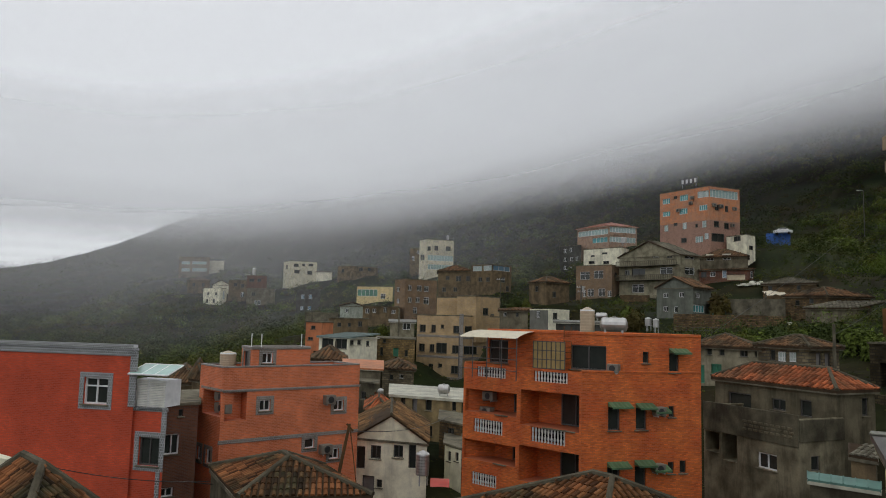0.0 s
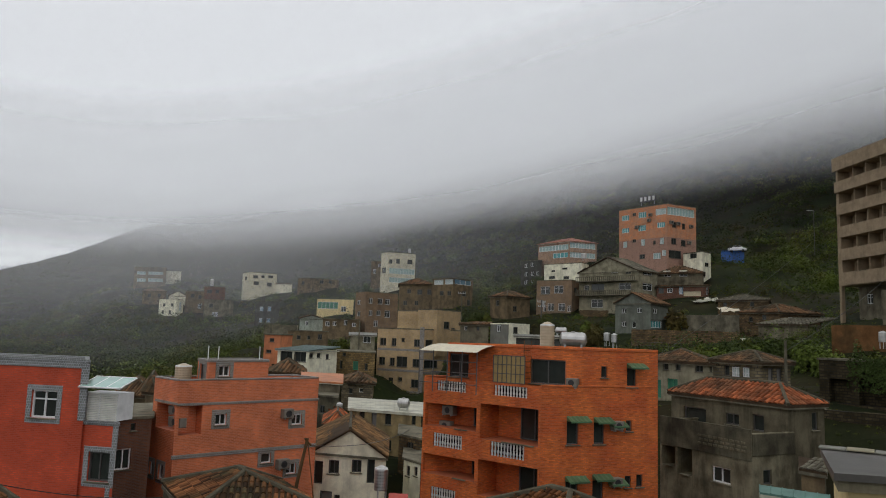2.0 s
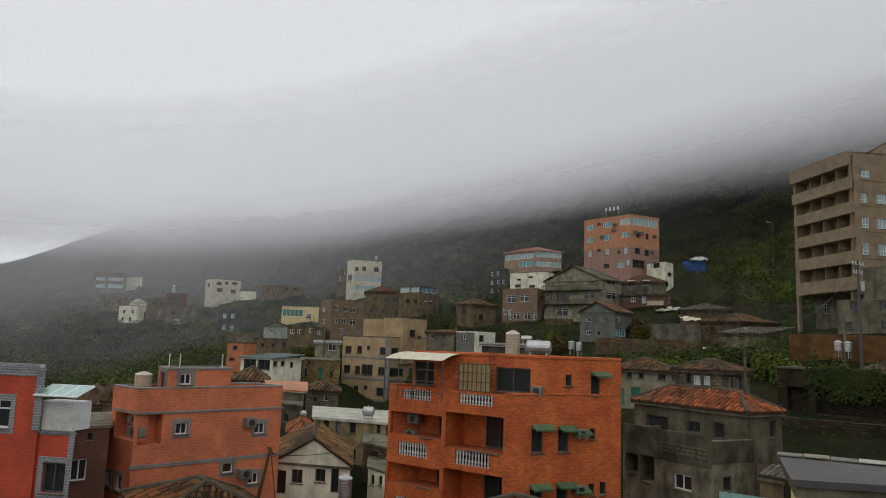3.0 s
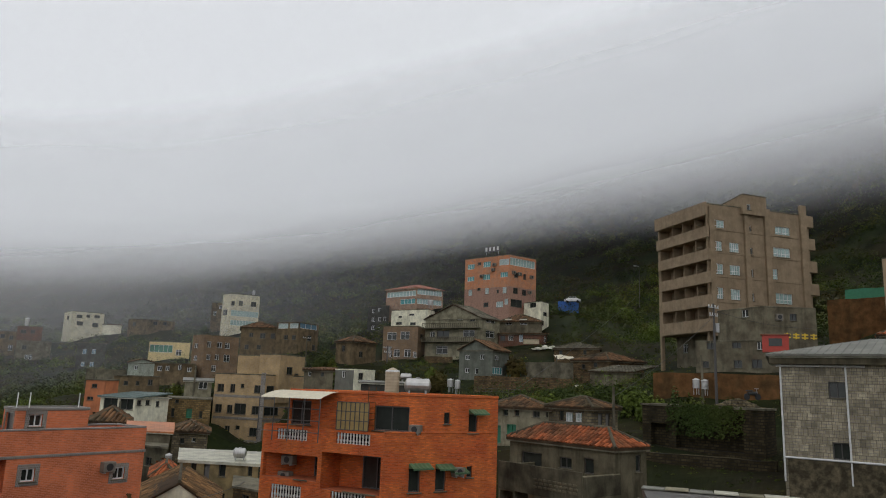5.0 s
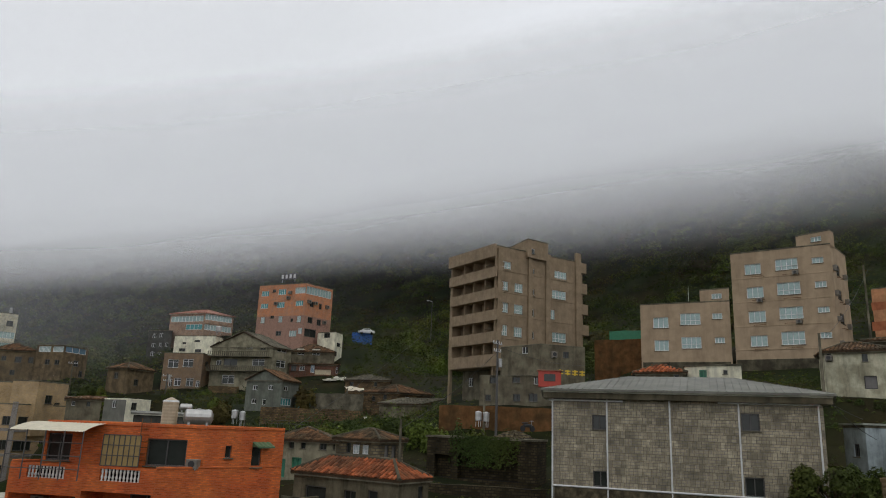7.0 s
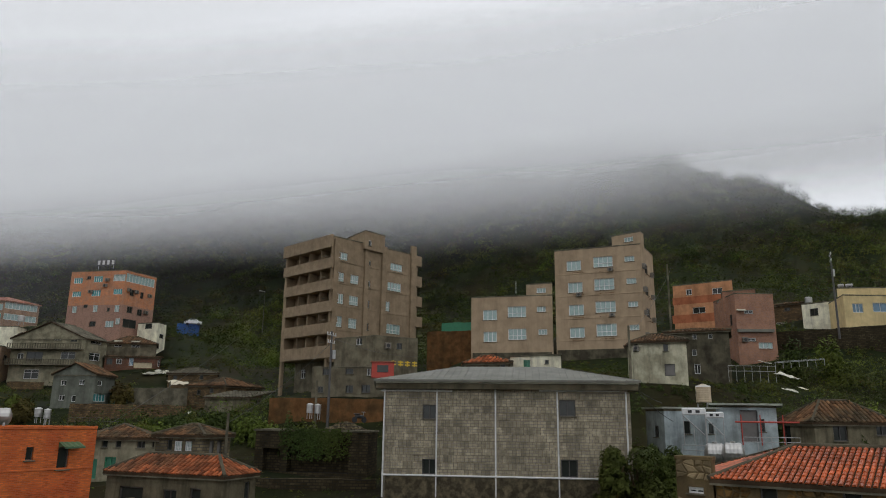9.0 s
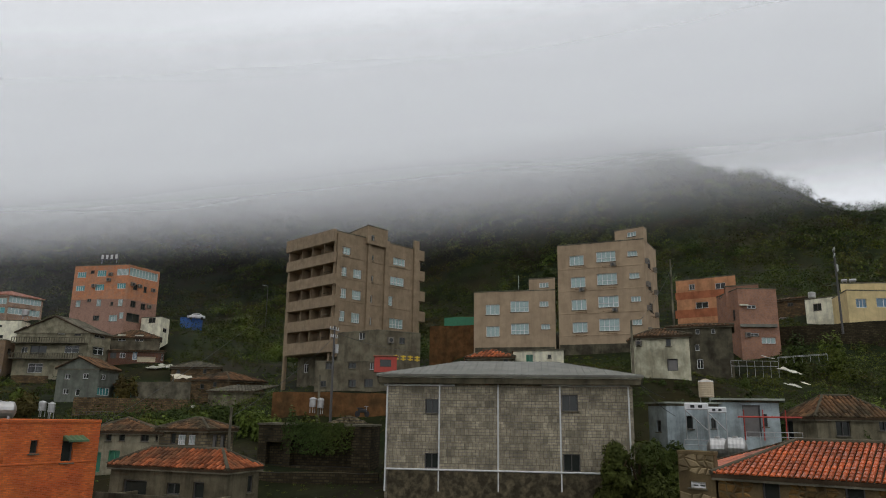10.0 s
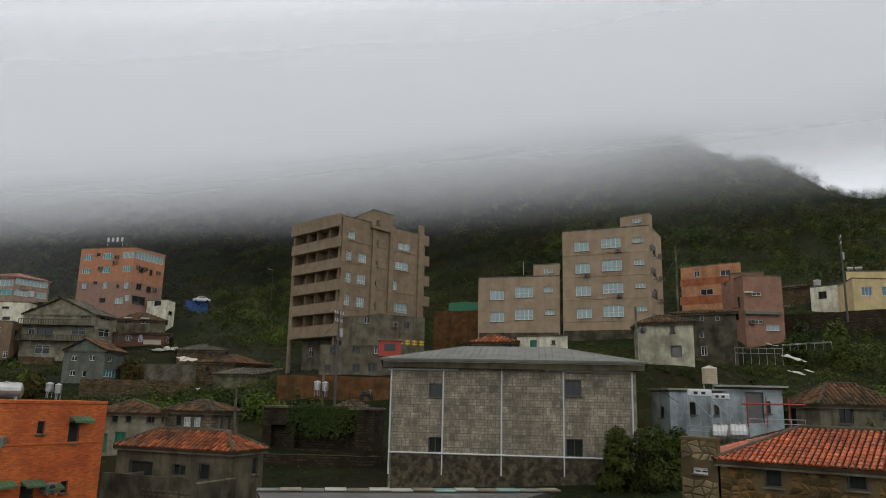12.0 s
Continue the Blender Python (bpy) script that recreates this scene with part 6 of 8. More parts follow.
def ac_unit(h, i, s, z, w, t, deep=-0.22):
    a, e, inn, rz = side(h, i)
    w, t = max(w, 0.6), max(t, 0.45)
    p = a + e * (s + w / 2) + inn * deep
    unit = thing("air_conditioner", (0, 0, 0), "grey air conditioner box on a wall bracket", "air conditioner", "wall air conditioners")
    bm = box(bmesh.new(), (p.x, p.y, z + t / 2), (w, 0.45, t), rz, 0.03)
    part("casing", bm, "ac_grey", unit)
    f = p - inn * 0.235
    bm = bmesh.new()
    m = Matrix.Translation((f.x, f.y, z + t / 2)) @ Matrix.Rotation(rz, 4, "Z") @ Matrix.Rotation(math.pi / 2, 4, "X")
    bmesh.ops.create_cone(bm, cap_ends=True, segments=16, radius1=t * 0.38, radius2=t * 0.34, depth=0.03, matrix=m)
    part("fan_grille", bm, "black", unit)
    bm = bmesh.new()
    for k in (-0.35, 0.35):
        q = p + e * w * k + inn * 0.05
        box(bm, (q.x, q.y, z - 0.03), (0.05, 0.6, 0.05), rz)
    part("bracket", bm, "galvanised", unit)


def canopy(h, i, s, z, w, t):
    a, e, inn, rz = side(h, i)
    top = thing("terrace_canopy", (0, 0, 0), "cream ribbed sheet canopy over the roof terrace", "canopy")
    vs, fs = [], []
    n, d = 40, 2.2
    for k in range(n + 1):
        u = a + e * (s + w * k / n)
        r = 0.02 if k % 2 else 0.0
        for j in range(7):
            f = j / 6
            q = u - inn * (d * f) + inn * 0.1
            vs.append((q.x, q.y, z + t * 0.6 + 0.25 - 0.38 * f * f + r))
    for k in range(n):
        for j in range(6):
            c = k * 7 + j
            fs.append((c, c + 7, c + 8, c + 1))
    mesh_part("sheet", vs, fs, "canvas", top)
    for k in range(5):
        q = a + e * (s + w * k / 4) - inn * (d - 0.15)
        part("post", rod(bmesh.new(), (q.x, q.y, z - 2.1), (q.x, q.y, z + t * 0.6 - 0.1), 0.03), "dark_frame", top)
    for k in range(3):
        q, r = a + e * s - inn * (d - 0.15), a + e * (s + w) - inn * (d - 0.15)
        part("rail", rod(bmesh.new(), (q.x, q.y, z - 0.4 - 0.6 * k), (r.x, r.y, z - 0.4 - 0.6 * k), 0.022), "dark_frame", top)


def lattice(h, i, s, z, w, t):
    a, e, inn, rz = side(h, i)
    scr = thing("lattice_screen", (0, 0, 0), "amber translucent screen in a dark frame", "screen")
    p = a + e * (s + w / 2) - inn * 0.5
    part("sheet", box(bmesh.new(), (p.x, p.y, z + t / 2), (w, 0.02, t), rz), "amber_sheet", scr)
    n = 7
    for k in range(n + 1):
        q = a + e * (s + w * k / n) - inn * 0.52
        part("bar", box(bmesh.new(), (q.x, q.y, z + t / 2), (0.04, 0.04, t), rz), "dark_frame", scr)
    for k in range(4):
        part("rail", box(bmesh.new(), (p.x - inn.x * 0.03, p.y - inn.y * 0.03, z + t * k / 3), (w, 0.04, 0.04), rz), "dark_frame", scr)


def louvre_box(h, i, s, z, w, t):
    a, e, inn, rz = side(h, i)
    lou = thing("louvred_shutter", (0, 0, 0), "white louvred shutter box closing the balcony", "shutter")
    p = a + e * (s + w / 2) + inn * 0.6
    part("body", box(bmesh.new(), (p.x, p.y, z + t / 2), (w, 1.1, t), rz), "white_frame", lou)
    n = 16
    for k in range(n):
        for c in (0.25, 0.75):
            q = a + e * (s + w * c) + inn * 0.03
            m = Matrix.Translation((q.x, q.y, z + t * (k + 0.5) / n)) @ Matrix.Rotation(rz, 4, "Z") @ Matrix.Rotation(radians(35), 4, "X") @ Matrix.Diagonal((w * 0.46, 0.07, 0.015, 1))
            bm = bmesh.new()
            bmesh.ops.create_cube(bm, size=1, matrix=m)
            part("slat", bm, "white_paint", lou)


def glass_canopy(h, i, s, z, w, t):
    a, e, inn, rz = side(h, i)
    can = thing("glazed_canopy", (0, 0, 0), "pale green glazed canopy above the shutters", "canopy")
    bm = bmesh.new()
    c = []
    for u, d, q in ((0, -0.35, z + t * 0.35), (w, -0.35, z + t * 0.35), (w, 0.8, z + t), (0, 0.8, z + t)):
        p = a + e * (s + u) + inn * d
        c.append(Vector((p.x, p.y, q)))
    for lift in (0, 0.02):
        bm.faces.new([bm.verts.new(v + Vector((0, 0, lift))) for v in c])
    part("pane", bm, "pane_mint", can)
    for k in range(4):
        part("bar", rod(bmesh.new(), c[0].lerp(c[1], k / 3), c[3].lerp(c[2], k / 3), 0.03, 6), "white_frame", can)
    part("bar", rod(bmesh.new(), c[0], c[1], 0.04, 6), "white_frame", can)
    part("bar", rod(bmesh.new(), c[3], c[2], 0.04, 6), "white_frame", can)


plain("pane_mint", (0.30, 0.46, 0.40), 0.15, spec=0.6)


def fin_balcony(h, i, s, z, w, t):
    a, e, inn, rz = side(h, i)
    p = a + e * (s + w / 2 + 0.3) + inn * 0.6
    part("end_balcony", box(bmesh.new(), (p.x, p.y, z + t / 2), (w + 0.3, 1.8, t), rz, 0.03), "taupe_render", h["root"])


def rust_rack(h, i, s, z, w, t):
    a, e, inn, rz = side(h, i)
    for k in (0, 1):
        p = a + e * (s + w * k) - inn * 0.2
        part("bracket", box(bmesh.new(), (p.x, p.y, z + t / 2), (0.05, 0.42, 0.05), rz), "rust", h["root"])
    p = a + e * (s + w / 2) - inn * 0.38
    part("bracket", box(bmesh.new(), (p.x, p.y, z + t / 2), (w, 0.05, 0.05), rz), "rust", h["root"])


plain("ac_grey", (0.17, 0.15, 0.12), 0.5)
material("rust", (0.16, 0.085, 0.05), vary=0.3, scale=4)


def downpipe(h, i, s, z, w, t):
    a, e, inn, rz = side(h, i)
    p = a + e * (s + w / 2) - inn * 0.09
    part("downpipe", rod(bmesh.new(), (p.x, p.y, z - 1.2), (p.x, p.y, z + t + 0.2), 0.055), "pvc", h["root"], "white plastic downpipe")


def gutter(h, i, s, z, w, t):
    a, e, inn, rz = side(h, i)
    p, q = a + e * s - inn * 0.12, a + e * (s + w) - inn * 0.12
    part("gutter", rod(bmesh.new(), (p.x, p.y, z + t / 2), (q.x, q.y, z + t / 2), 0.06), "pvc", h["root"], "white plastic gutter")


def balcony(h, i, s, z, w, t):
    a, e, inn, rz = side(h, i)
    p = a + e * (s + w / 2) - inn * 0.6
    bal = thing_part("balcony", h["root"])
    part("slab", box(bmesh.new(), (p.x, p.y, z), (w, 1.3, 0.18), rz, 0.02), "concrete", bal)
    f = p - inn * 0.58
    part("rail", box(bmesh.new(), (f.x, f.y, z + 0.95), (w, 0.14, 0.12), rz, 0.02), "concrete", bal)
    n = int(w / 0.45)
    for k in range(n + 1):
        q = a + e * (s + w * k / n) - inn * 1.18
        part("post", box(bmesh.new(), (q.x, q.y, z + 0.5), (0.12, 0.12, 0.85), rz), "concrete", bal)


def roof_rail(h, i, s, z, w, t):
    a, e, inn, rz = side(h, i)
    rl = thing("roof_balustrade", (0, 0, 0), "cream balustrade along the flat roof", "balustrade")
    p = a + e * (s + w / 2) - inn * 0.3
    for zz in (z, z + t):
        part("rail", box(bmesh.new(), (p.x, p.y, zz), (w, 0.12, 0.1), rz), "cream_paint", rl)
    n = int(w / 0.3)
    for k in range(n + 1):
        q = a + e * (s + w * k / n) - inn * 0.3
        part("post", box(bmesh.new(), (q.x, q.y, z + t / 2), (0.1, 0.08, t), rz), "cream_paint", rl)


def sign(h, i, s, z, w, t):
    """Yellow strokes too small to read."""
    a, e, inn, rz = side(h, i)
    sg = thing("wall_sign", (0, 0, 0), "row of yellow sign shapes on the concrete wall", "sign")
    for k in range(4):
        p = a + e * (s + w * (k + 0.5) / 4) - inn * 0.05
        bm = bmesh.new()
        for dz in (0.25, 0.6):
            box(bm, (p.x, p.y, z + t * dz), (w / 5.5, 0.05, t * 0.16), rz)
        box(bm, (p.x, p.y, z + t * 0.42), (w / 22, 0.06, t * 0.7), rz)
        part("stroke", bm, "yellow_paint", sg)


def roof_sign(h, i, s, z, w, t):
    a, e, inn, rz = side(h, i)
    sg = thing("roof_sign", (0, 0, 0), "dark sign frame with plain blocks on the roof edge", "sign")
    p = a + e * (s + w / 2) + inn * 0.4
    part("board", box(bmesh.new(), (p.x, p.y, z + t * 0.6), (w, 0.1, t * 0.75), rz), "dark_frame", sg)
    for k in range(4):
        q = a + e * (s + w * (k + 0.5) / 4) + inn * 0.33
        part("stroke", box(bmesh.new(), (q.x, q.y, z + t * 0.6), (w / 8, 0.04, t * 0.5), rz), "pvc", sg)
    for k in (0.1, 0.9):
        q = a + e * (s + w * k) + inn * 0.45
        part("post", rod(bmesh.new(), (q.x, q.y, z - 0.3), (q.x, q.y, z + t), 0.06), "galvanised", sg)


# ---- loose things ----
def tank_upright(x, y, z, w, h, tone="steel"):
    tk = thing("water_tank", (x, y, z), "upright ribbed water tank with domed lid" if tone == "steel" else "upright tan water tank with pale lid", "water tank", "roof water tanks")
    bm = bmesh.new()
    r = w / 2
    prof, n = [], 14
    for k in range(n + 1):
        f = k / n
        prof.append((f * h * 0.84, r * (1.0 + (0.03 if k % 2 else 0.0))))
    prof += [(h * 0.88, r * 0.9), (h * 0.95, r * 0.5), (h, r * 0.12)]
    rings = [[bm.verts.new((q * math.cos(k * math.pi / 8), q * math.sin(k * math.pi / 8), zz)) for k in range(16)] for zz, q in prof]
    for u, v in zip(rings, rings[1:]):
        for k in range(16):
            bm.faces.new((u[k], u[(k + 1) % 16], v[(k + 1) % 16], v[k]))
    bm.faces.new(rings[-1])
    bm.faces.new(rings[0][::-1])
    ob = part("drum", bm, "steel" if tone == "steel" else "tan_tank", tk)
    bm = bmesh.new()
    bmesh.ops.create_cone(bm, cap_ends=True, segments=16, radius1=r * 1.04, radius2=r * 0.96, depth=h * 0.06, matrix=Matrix.Translation((0, 0, h * 0.86)))
    part("lid", bm, "pvc", tk)
    for k in range(3):
        c, s = math.cos(k * 2.1) * r * 0.8, math.sin(k * 2.1) * r * 0.8
        part("leg", rod(bmesh.new(), (c, s, -0.6), (c, s, 0.02), 0.04), "galvanised", tk)


plain("tan_tank", (0.42, 0.33, 0.22), 0.35)


def tank_flat(x, y, z, w, h):
    tk = thing("water_tank", (x, y, z), "horizontal steel water tank on a cradle", "water tank", "roof water tanks")
    r = h / 2
    rz = -math.atan2(x, y)
    ax = Vector((math.cos(rz), math.sin(rz), 0))
    prof = [(-w / 2, r * 0.3), (-w / 2 + r * 0.2, r * 0.8)] + [(-w / 2 + r * 0.35 + (w - r * 0.7) * k / 8, r * (1.0 if k % 2 else 0.96)) for k in range(9)] + [(w / 2 - r * 0.2, r * 0.8), (w / 2, r * 0.3)]
    bm = bmesh.new()
    cr_ = Vector((-ax.y, ax.x, 0))
    rings = [[bm.verts.new(ax * t + cr_ * (q * math.cos(k * math.pi / 8)) + Vector((0, 0, r + q * math.sin(k * math.pi / 8)))) for k in range(16)] for t, q in prof]
    for u, v in zip(rings, rings[1:]):
        for k in range(16):
            bm.faces.new((u[k], v[k], v[(k + 1) % 16], u[(k + 1) % 16]))
    bm.faces.new(rings[0])
    bm.faces.new(rings[-1][::-1])
    part("drum", bm, "steel", tk)
    for k in (-0.3, 0.3):
        c = ax * (w * k)
        part("cradle", box(bmesh.new(), (c.x, c.y, 0.0), (0.1, r * 1.5, r * 0.6), rz), "galvanised", tk)
    part("hatch", rod(bmesh.new(), (0, 0, 2 * r * 0.97), (0, 0, 2 * r * 1.06), r * 0.25, 10), "steel", tk)


def solar_heater(x, y, z, w, h):
    so = thing("solar_water_heater", (x, y, z), "solar water heater, white drum over a dark slanted panel", "water heater", "solar heaters")
    rz = -math.atan2(x, y)
    u = Vector((math.cos(rz), math.sin(rz), 0))
    n = Vector((-u.y, u.x, 0))
    c = n * 0.5
    part("drum", box(bmesh.new(), (c.x, c.y, h * 0.86), (w, 0.45, h * 0.26), rz, 0.06), "white_frame", so)
    for k in range(2):
        q = u * (w * (0.16 - 0.32 * k)) + n * 0.265
        part("label_bar", box(bmesh.new(), (q.x, q.y, h * 0.86), (w * 0.17, 0.012, h * 0.1), rz), "black", so)
    bm = bmesh.new()
    e0, e1 = n * -0.55 - u * (w * 0.45), n * 0.55 - u * (w * 0.45)
    hi, lo = Vector((0, 0, h * 0.72)), u * (w * 0.85) + Vector((0, 0, h * 0.02))
    for lift in (0, -0.07):
        bm.faces.new([bm.verts.new(v + Vector((0, 0, lift))) for v in (e0 + hi, e0 + lo, e1 + lo, e1 + hi)])
    part("panel", bm, "pane_dark", so)
    for a_ in (e0, e1):
        part("side_rail", rod(bmesh.new(), a_ + hi, a_ + lo, 0.04, 6), "galvanised", so)
        for b_, top in ((Vector(), 0.75), (u * (w * 0.9), 0.72), (u * (w * 0.42), 0.36)):
            p = a_ + b_
            part("leg", rod(bmesh.new(), (p.x, p.y, -0.6), (p.x, p.y, h * top), 0.025), "galvanised", so)


def utility_pole(x, y, z, h, arms=2):
    po = thing("utility_pole", (x, y, z), "weathered utility pole with insulator arms" if arms else "plain weathered utility pole", "pole", "utility poles")
    part("shaft", rod(bmesh.new(), (0, 0, -1.5), (0, 0, h), 0.15, 10, 0.1), "dark_frame" if arms == 2 else "concrete", po)
    for k in range(arms):
        part("arm", box(bmesh.new(), (0, 0, h - 0.4 - 0.8 * k), (1.8 - 0.4 * k, 0.1, 0.1), 0.4), "galvanised", po)
        for s in (-0.8, -0.3, 0.3, 0.8):
            c = s * (1 - 0.2 * k)
            part("insulator", rod(bmesh.new(), (c * math.cos(0.4), c * math.sin(0.4), h - 0.35 - 0.8 * k), (c * math.cos(0.4), c * math.sin(0.4), h - 0.12 - 0.8 * k), 0.05, 6), "pvc", po)
    if arms == 2:
        part("transformer", rod(bmesh.new(), (0.35, 0, h * 0.68), (0.35, 0, h * 0.68 + 0.9), 0.22, 12), "galvanised", po)


def street_lamp(x, y, z, h):
    la = thing("street_lamp", (x, y, z), "tall dark street lamp on the hill road", "street lamp")
    part("shaft", rod(bmesh.new(), (0, 0, -1), (0, 0, h), 0.11, 8, 0.07), "dark_frame", la)
    part("arm", rod(bmesh.new(), (0, 0, h), (-1.2, 0, h + 0.1), 0.06, 6), "galvanised", la)
    part("head", box(bmesh.new(), (-1.3, 0, h + 0.08), (0.7, 0.25, 0.14), 0, 0.03), "pvc", la)


def leaning_post(x, y, z, h):
    po = thing("leaning_post", (x, y, z), "leaning rough timber post with a loose cable", "post")
    rz = -math.atan2(x, y)
    u = Vector((math.cos(rz), math.sin(rz), 0))
    top = u * (h * 0.24) + Vector((0, 0, h))
    part("shaft", rod(bmesh.new(), (0, 0, -1.0), top, 0.09, 8, 0.06), "timber", po)
    part("stay", rod(bmesh.new(), top, u * (h * 0.38) + Vector((0, 0, 0.2)), 0.025, 6), "rust", po)
    part("crosspiece", rod(bmesh.new(), top - u * 0.12, top + u * 0.16 - Vector((0, 0, 0.3)), 0.04, 6), "timber", po)


def roof_mast(x, y, z, h):
    ma = thing("roof_mast", (x, y, z), "thin pale mast on the roof", "mast", "roof masts")
    part("shaft", rod(bmesh.new(), (0, 0, -0.5), (0, 0, h), 0.03, 6), "pvc", ma)


def car(x, y, z, w, h):
    c = thing("car", (x, y, z), "white car parked on the hill road", "car")
    c.rotation_euler = (0, 0, -math.atan2(x, y))
    L, H, Wd = 4.2, 1.45, 1.7
    prof = [(-2.1, 0.35), (-2.1, 0.8), (-1.3, 0.95), (-0.75, 1.42), (0.75, 1.42), (1.45, 0.95), (2.05, 0.85), (2.1, 0.35)]
    bm = bmesh.new()
    rows = []
    for s in (-1, 1):
        rows.append([bm.verts.new((px_, s * (Wd / 2 - (0.15 if pz > 1 else 0)), pz)) for px_, pz in prof])
    n = len(prof)
    for k in range(n):
        bm.faces.new((rows[0][k], rows[0][(k + 1) % n], rows[1][(k + 1) % n], rows[1][k]))
    bm.faces.new(rows[0][::-1])
    bm.faces.new(rows[1])
    part("body", bm, "white_frame", c)
    part("side_window", box(bmesh.new(), (0, -0.74, 1.17), (1.7, 0.12, 0.34), 0, 0.03), "pane_dark", c)
    for s in (-1.3, 1.3):
        for t in (-0.75, 0.75):
            part("wheel", rod(bmesh.new(), (s, t - 0.1, 0.32), (s, t + 0.1, 0.32), 0.32, 14), "tyre", c)


def retaining_wall(name, label, mat, a, b, z0, z1, thick):
    a, b = Vector(a), Vector(b)
    m, d = (a + b) / 2, b - a
    away = m.normalized() * (thick / 2)
    rt = thing(name, (0, 0, 0), label, "wall")
    bm = bmesh.new()
    n = max(2, int(d.length / 1.2))
    cols = []
    inn = Vector((-d.y, d.x)).normalized()
    if inn.dot(m) < 0:
        inn = -inn
    for k in range(n + 1):
        p = a + d * (k / n)
        top = z1 + random.uniform(-0.08, 0.08)
        q = p + inn * thick
        cols.append([bm.verts.new((p.x, p.y, z0 - 3)), bm.verts.new((p.x, p.y, top)), bm.verts.new((q.x, q.y, top)), bm.verts.new((q.x, q.y, z0 - 3))])
    for u, v in zip(cols, cols[1:]):
        for k in range(3):
            bm.faces.new((u[k], u[k + 1], v[k + 1], v[k]))
    bm.faces.new(cols[0])
    bm.faces.new(cols[-1][::-1])
    part("masonry", bm, mat, rt)


def handrail(name, label, mat, a, b, z0, z1, thick):
    a, b = Vector(a), Vector(b)
    rl = thing(name, (0, 0, 0), label, "railing")
    for f in (1.0, 0.55):
        z = z0 + (z1 - z0) * f
        part("rail", rod(bmesh.new(), (a.x, a.y, z), (b.x, b.y, z), 0.022, 6), mat, rl)
    n = max(2, int((b - a).length / 0.8))
    for k in range(n + 1):
        p = a.lerp(b, k / n)
        part("post", rod(bmesh.new(), (p.x, p.y, z0 - 0.5), (p.x, p.y, z1), 0.02, 6), mat, rl)


def beam(name, label, mat, a, b, z0, z1, thick):
    bm = rod(bmesh.new(), (*a, z1), (*b, z1), 0.06, 6)
    bt = thing(name, (0, 0, 0), label, "beam")
    part("bar", bm, mat, bt)
    for f in (0.1, 0.4, 0.75):
        p = Vector(a).lerp(Vector(b), f)
        part("post", rod(bmesh.new(), (p.x, p.y, z1 - 1.6), (p.x, p.y, z1 + 0.5), 0.04, 6), mat, bt)


def tarp(x, y, z, w, mat="canvas"):
    if abs(z - ground_height(x, y)) < 2.5:
        z = ground_height(x, y)
    tp = thing("tarpaulin", (x, y, z), {"blue_tarp": "crumpled blue tarpaulin in a yard", "red_paint": "faded red sheet lying in the yard", "canvas": "pale canvas sheet over a stack"}.get(mat, "scrap of white sheeting on the slope"), "tarpaulin")
    vs, fs = [], []
    n = 9
    for i in range(n):
        for j in range(n):
            u, v = (i / (n - 1) - 0.5) * w, (j / (n - 1) - 0.5) * w * 0.7
            vs.append((u, v, 0.35 + 0.35 * w * 0.3 * noise.noise((u * 1.3 + x, v * 1.3 + y, 0)) + 0.35 * v))
    for i in range(n - 1):
        for j in range(n - 1):
            k = i * n + j
            fs.append((k, k + n, k + n + 1, k + 1))
    mesh_part("sheet", vs, fs, mat, tp)


def leaves(centre, rx, rz, count, size, verts, faces):
    """Small leaf blades scattered through an uneven dome."""
    cx, cy, cz = centre
    for _ in range(count):
        th, ph = random.uniform(0, 2 * math.pi), math.acos(random.uniform(-0.25, 1))
        d = Vector((math.sin(ph) * math.cos(th), math.sin(ph) * math.sin(th), math.cos(ph)))
        lump = 0.72 + 0.45 * noise.noise(d * 1.8 + Vector((cx, cy, cz)) * 0.37) + random.uniform(-0.16, 0.12)
        p = Vector((cx + d.x * rx * lump, cy + d.y * rx * lump, cz + d.z * rz * lump))
        n = (d + Vector((random.uniform(-1, 1), random.uniform(-1, 1), random.uniform(-0.6, 1))) * 0.8).normalized()
        t = n.orthogonal().normalized()
        t = Matrix.Rotation(random.uniform(0, 6.28), 3, n) @ t
        b = n.cross(t)
        s = size * random.uniform(0.6, 1.3)
        k = len(verts)
        verts += [p - t * s, p + b * s * 0.45, p + t * s, p - b * s * 0.45]
        faces.append((k, k + 1, k + 2, k + 3))


def settle(x, y, z, h):
    """The ground under a plant, and its height from there to the same top."""
    g = ground_height(x, y)
    return (g, min(h + z - g, h * 2.6)) if g < z else (z, h)


def tree(x, y, z, w, h):
    z, h = settle(x, y, z, h)
    tr = thing("tree", (x, y, z), "dense dark green tree beside the hall", "tree", "trees")
    part("trunk", rod(bmesh.new(), (0, 0, -2.5), (0.1, 0.05, h * 0.6), 0.18, 8, 0.08), "bark", tr)
    for k in range(4):
        an = k * 1.6
        part("limb", rod(bmesh.new(), (0.05, 0, h * 0.25), (math.cos(an) * w * 0.3, math.sin(an) * w * 0.3, h * 0.65), 0.08, 6, 0.03), "bark", tr)
    vs, fs = [], []
    for k in range(14):
        an, q = random.uniform(0, 6.28), random.uniform(0, 0.3) * w
        leaves((math.cos(an) * q, math.sin(an) * q, h * random.uniform(0.02, 0.72)), w * 0.27, h * 0.24, 600, 0.13, vs, fs)
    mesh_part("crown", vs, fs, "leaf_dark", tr)


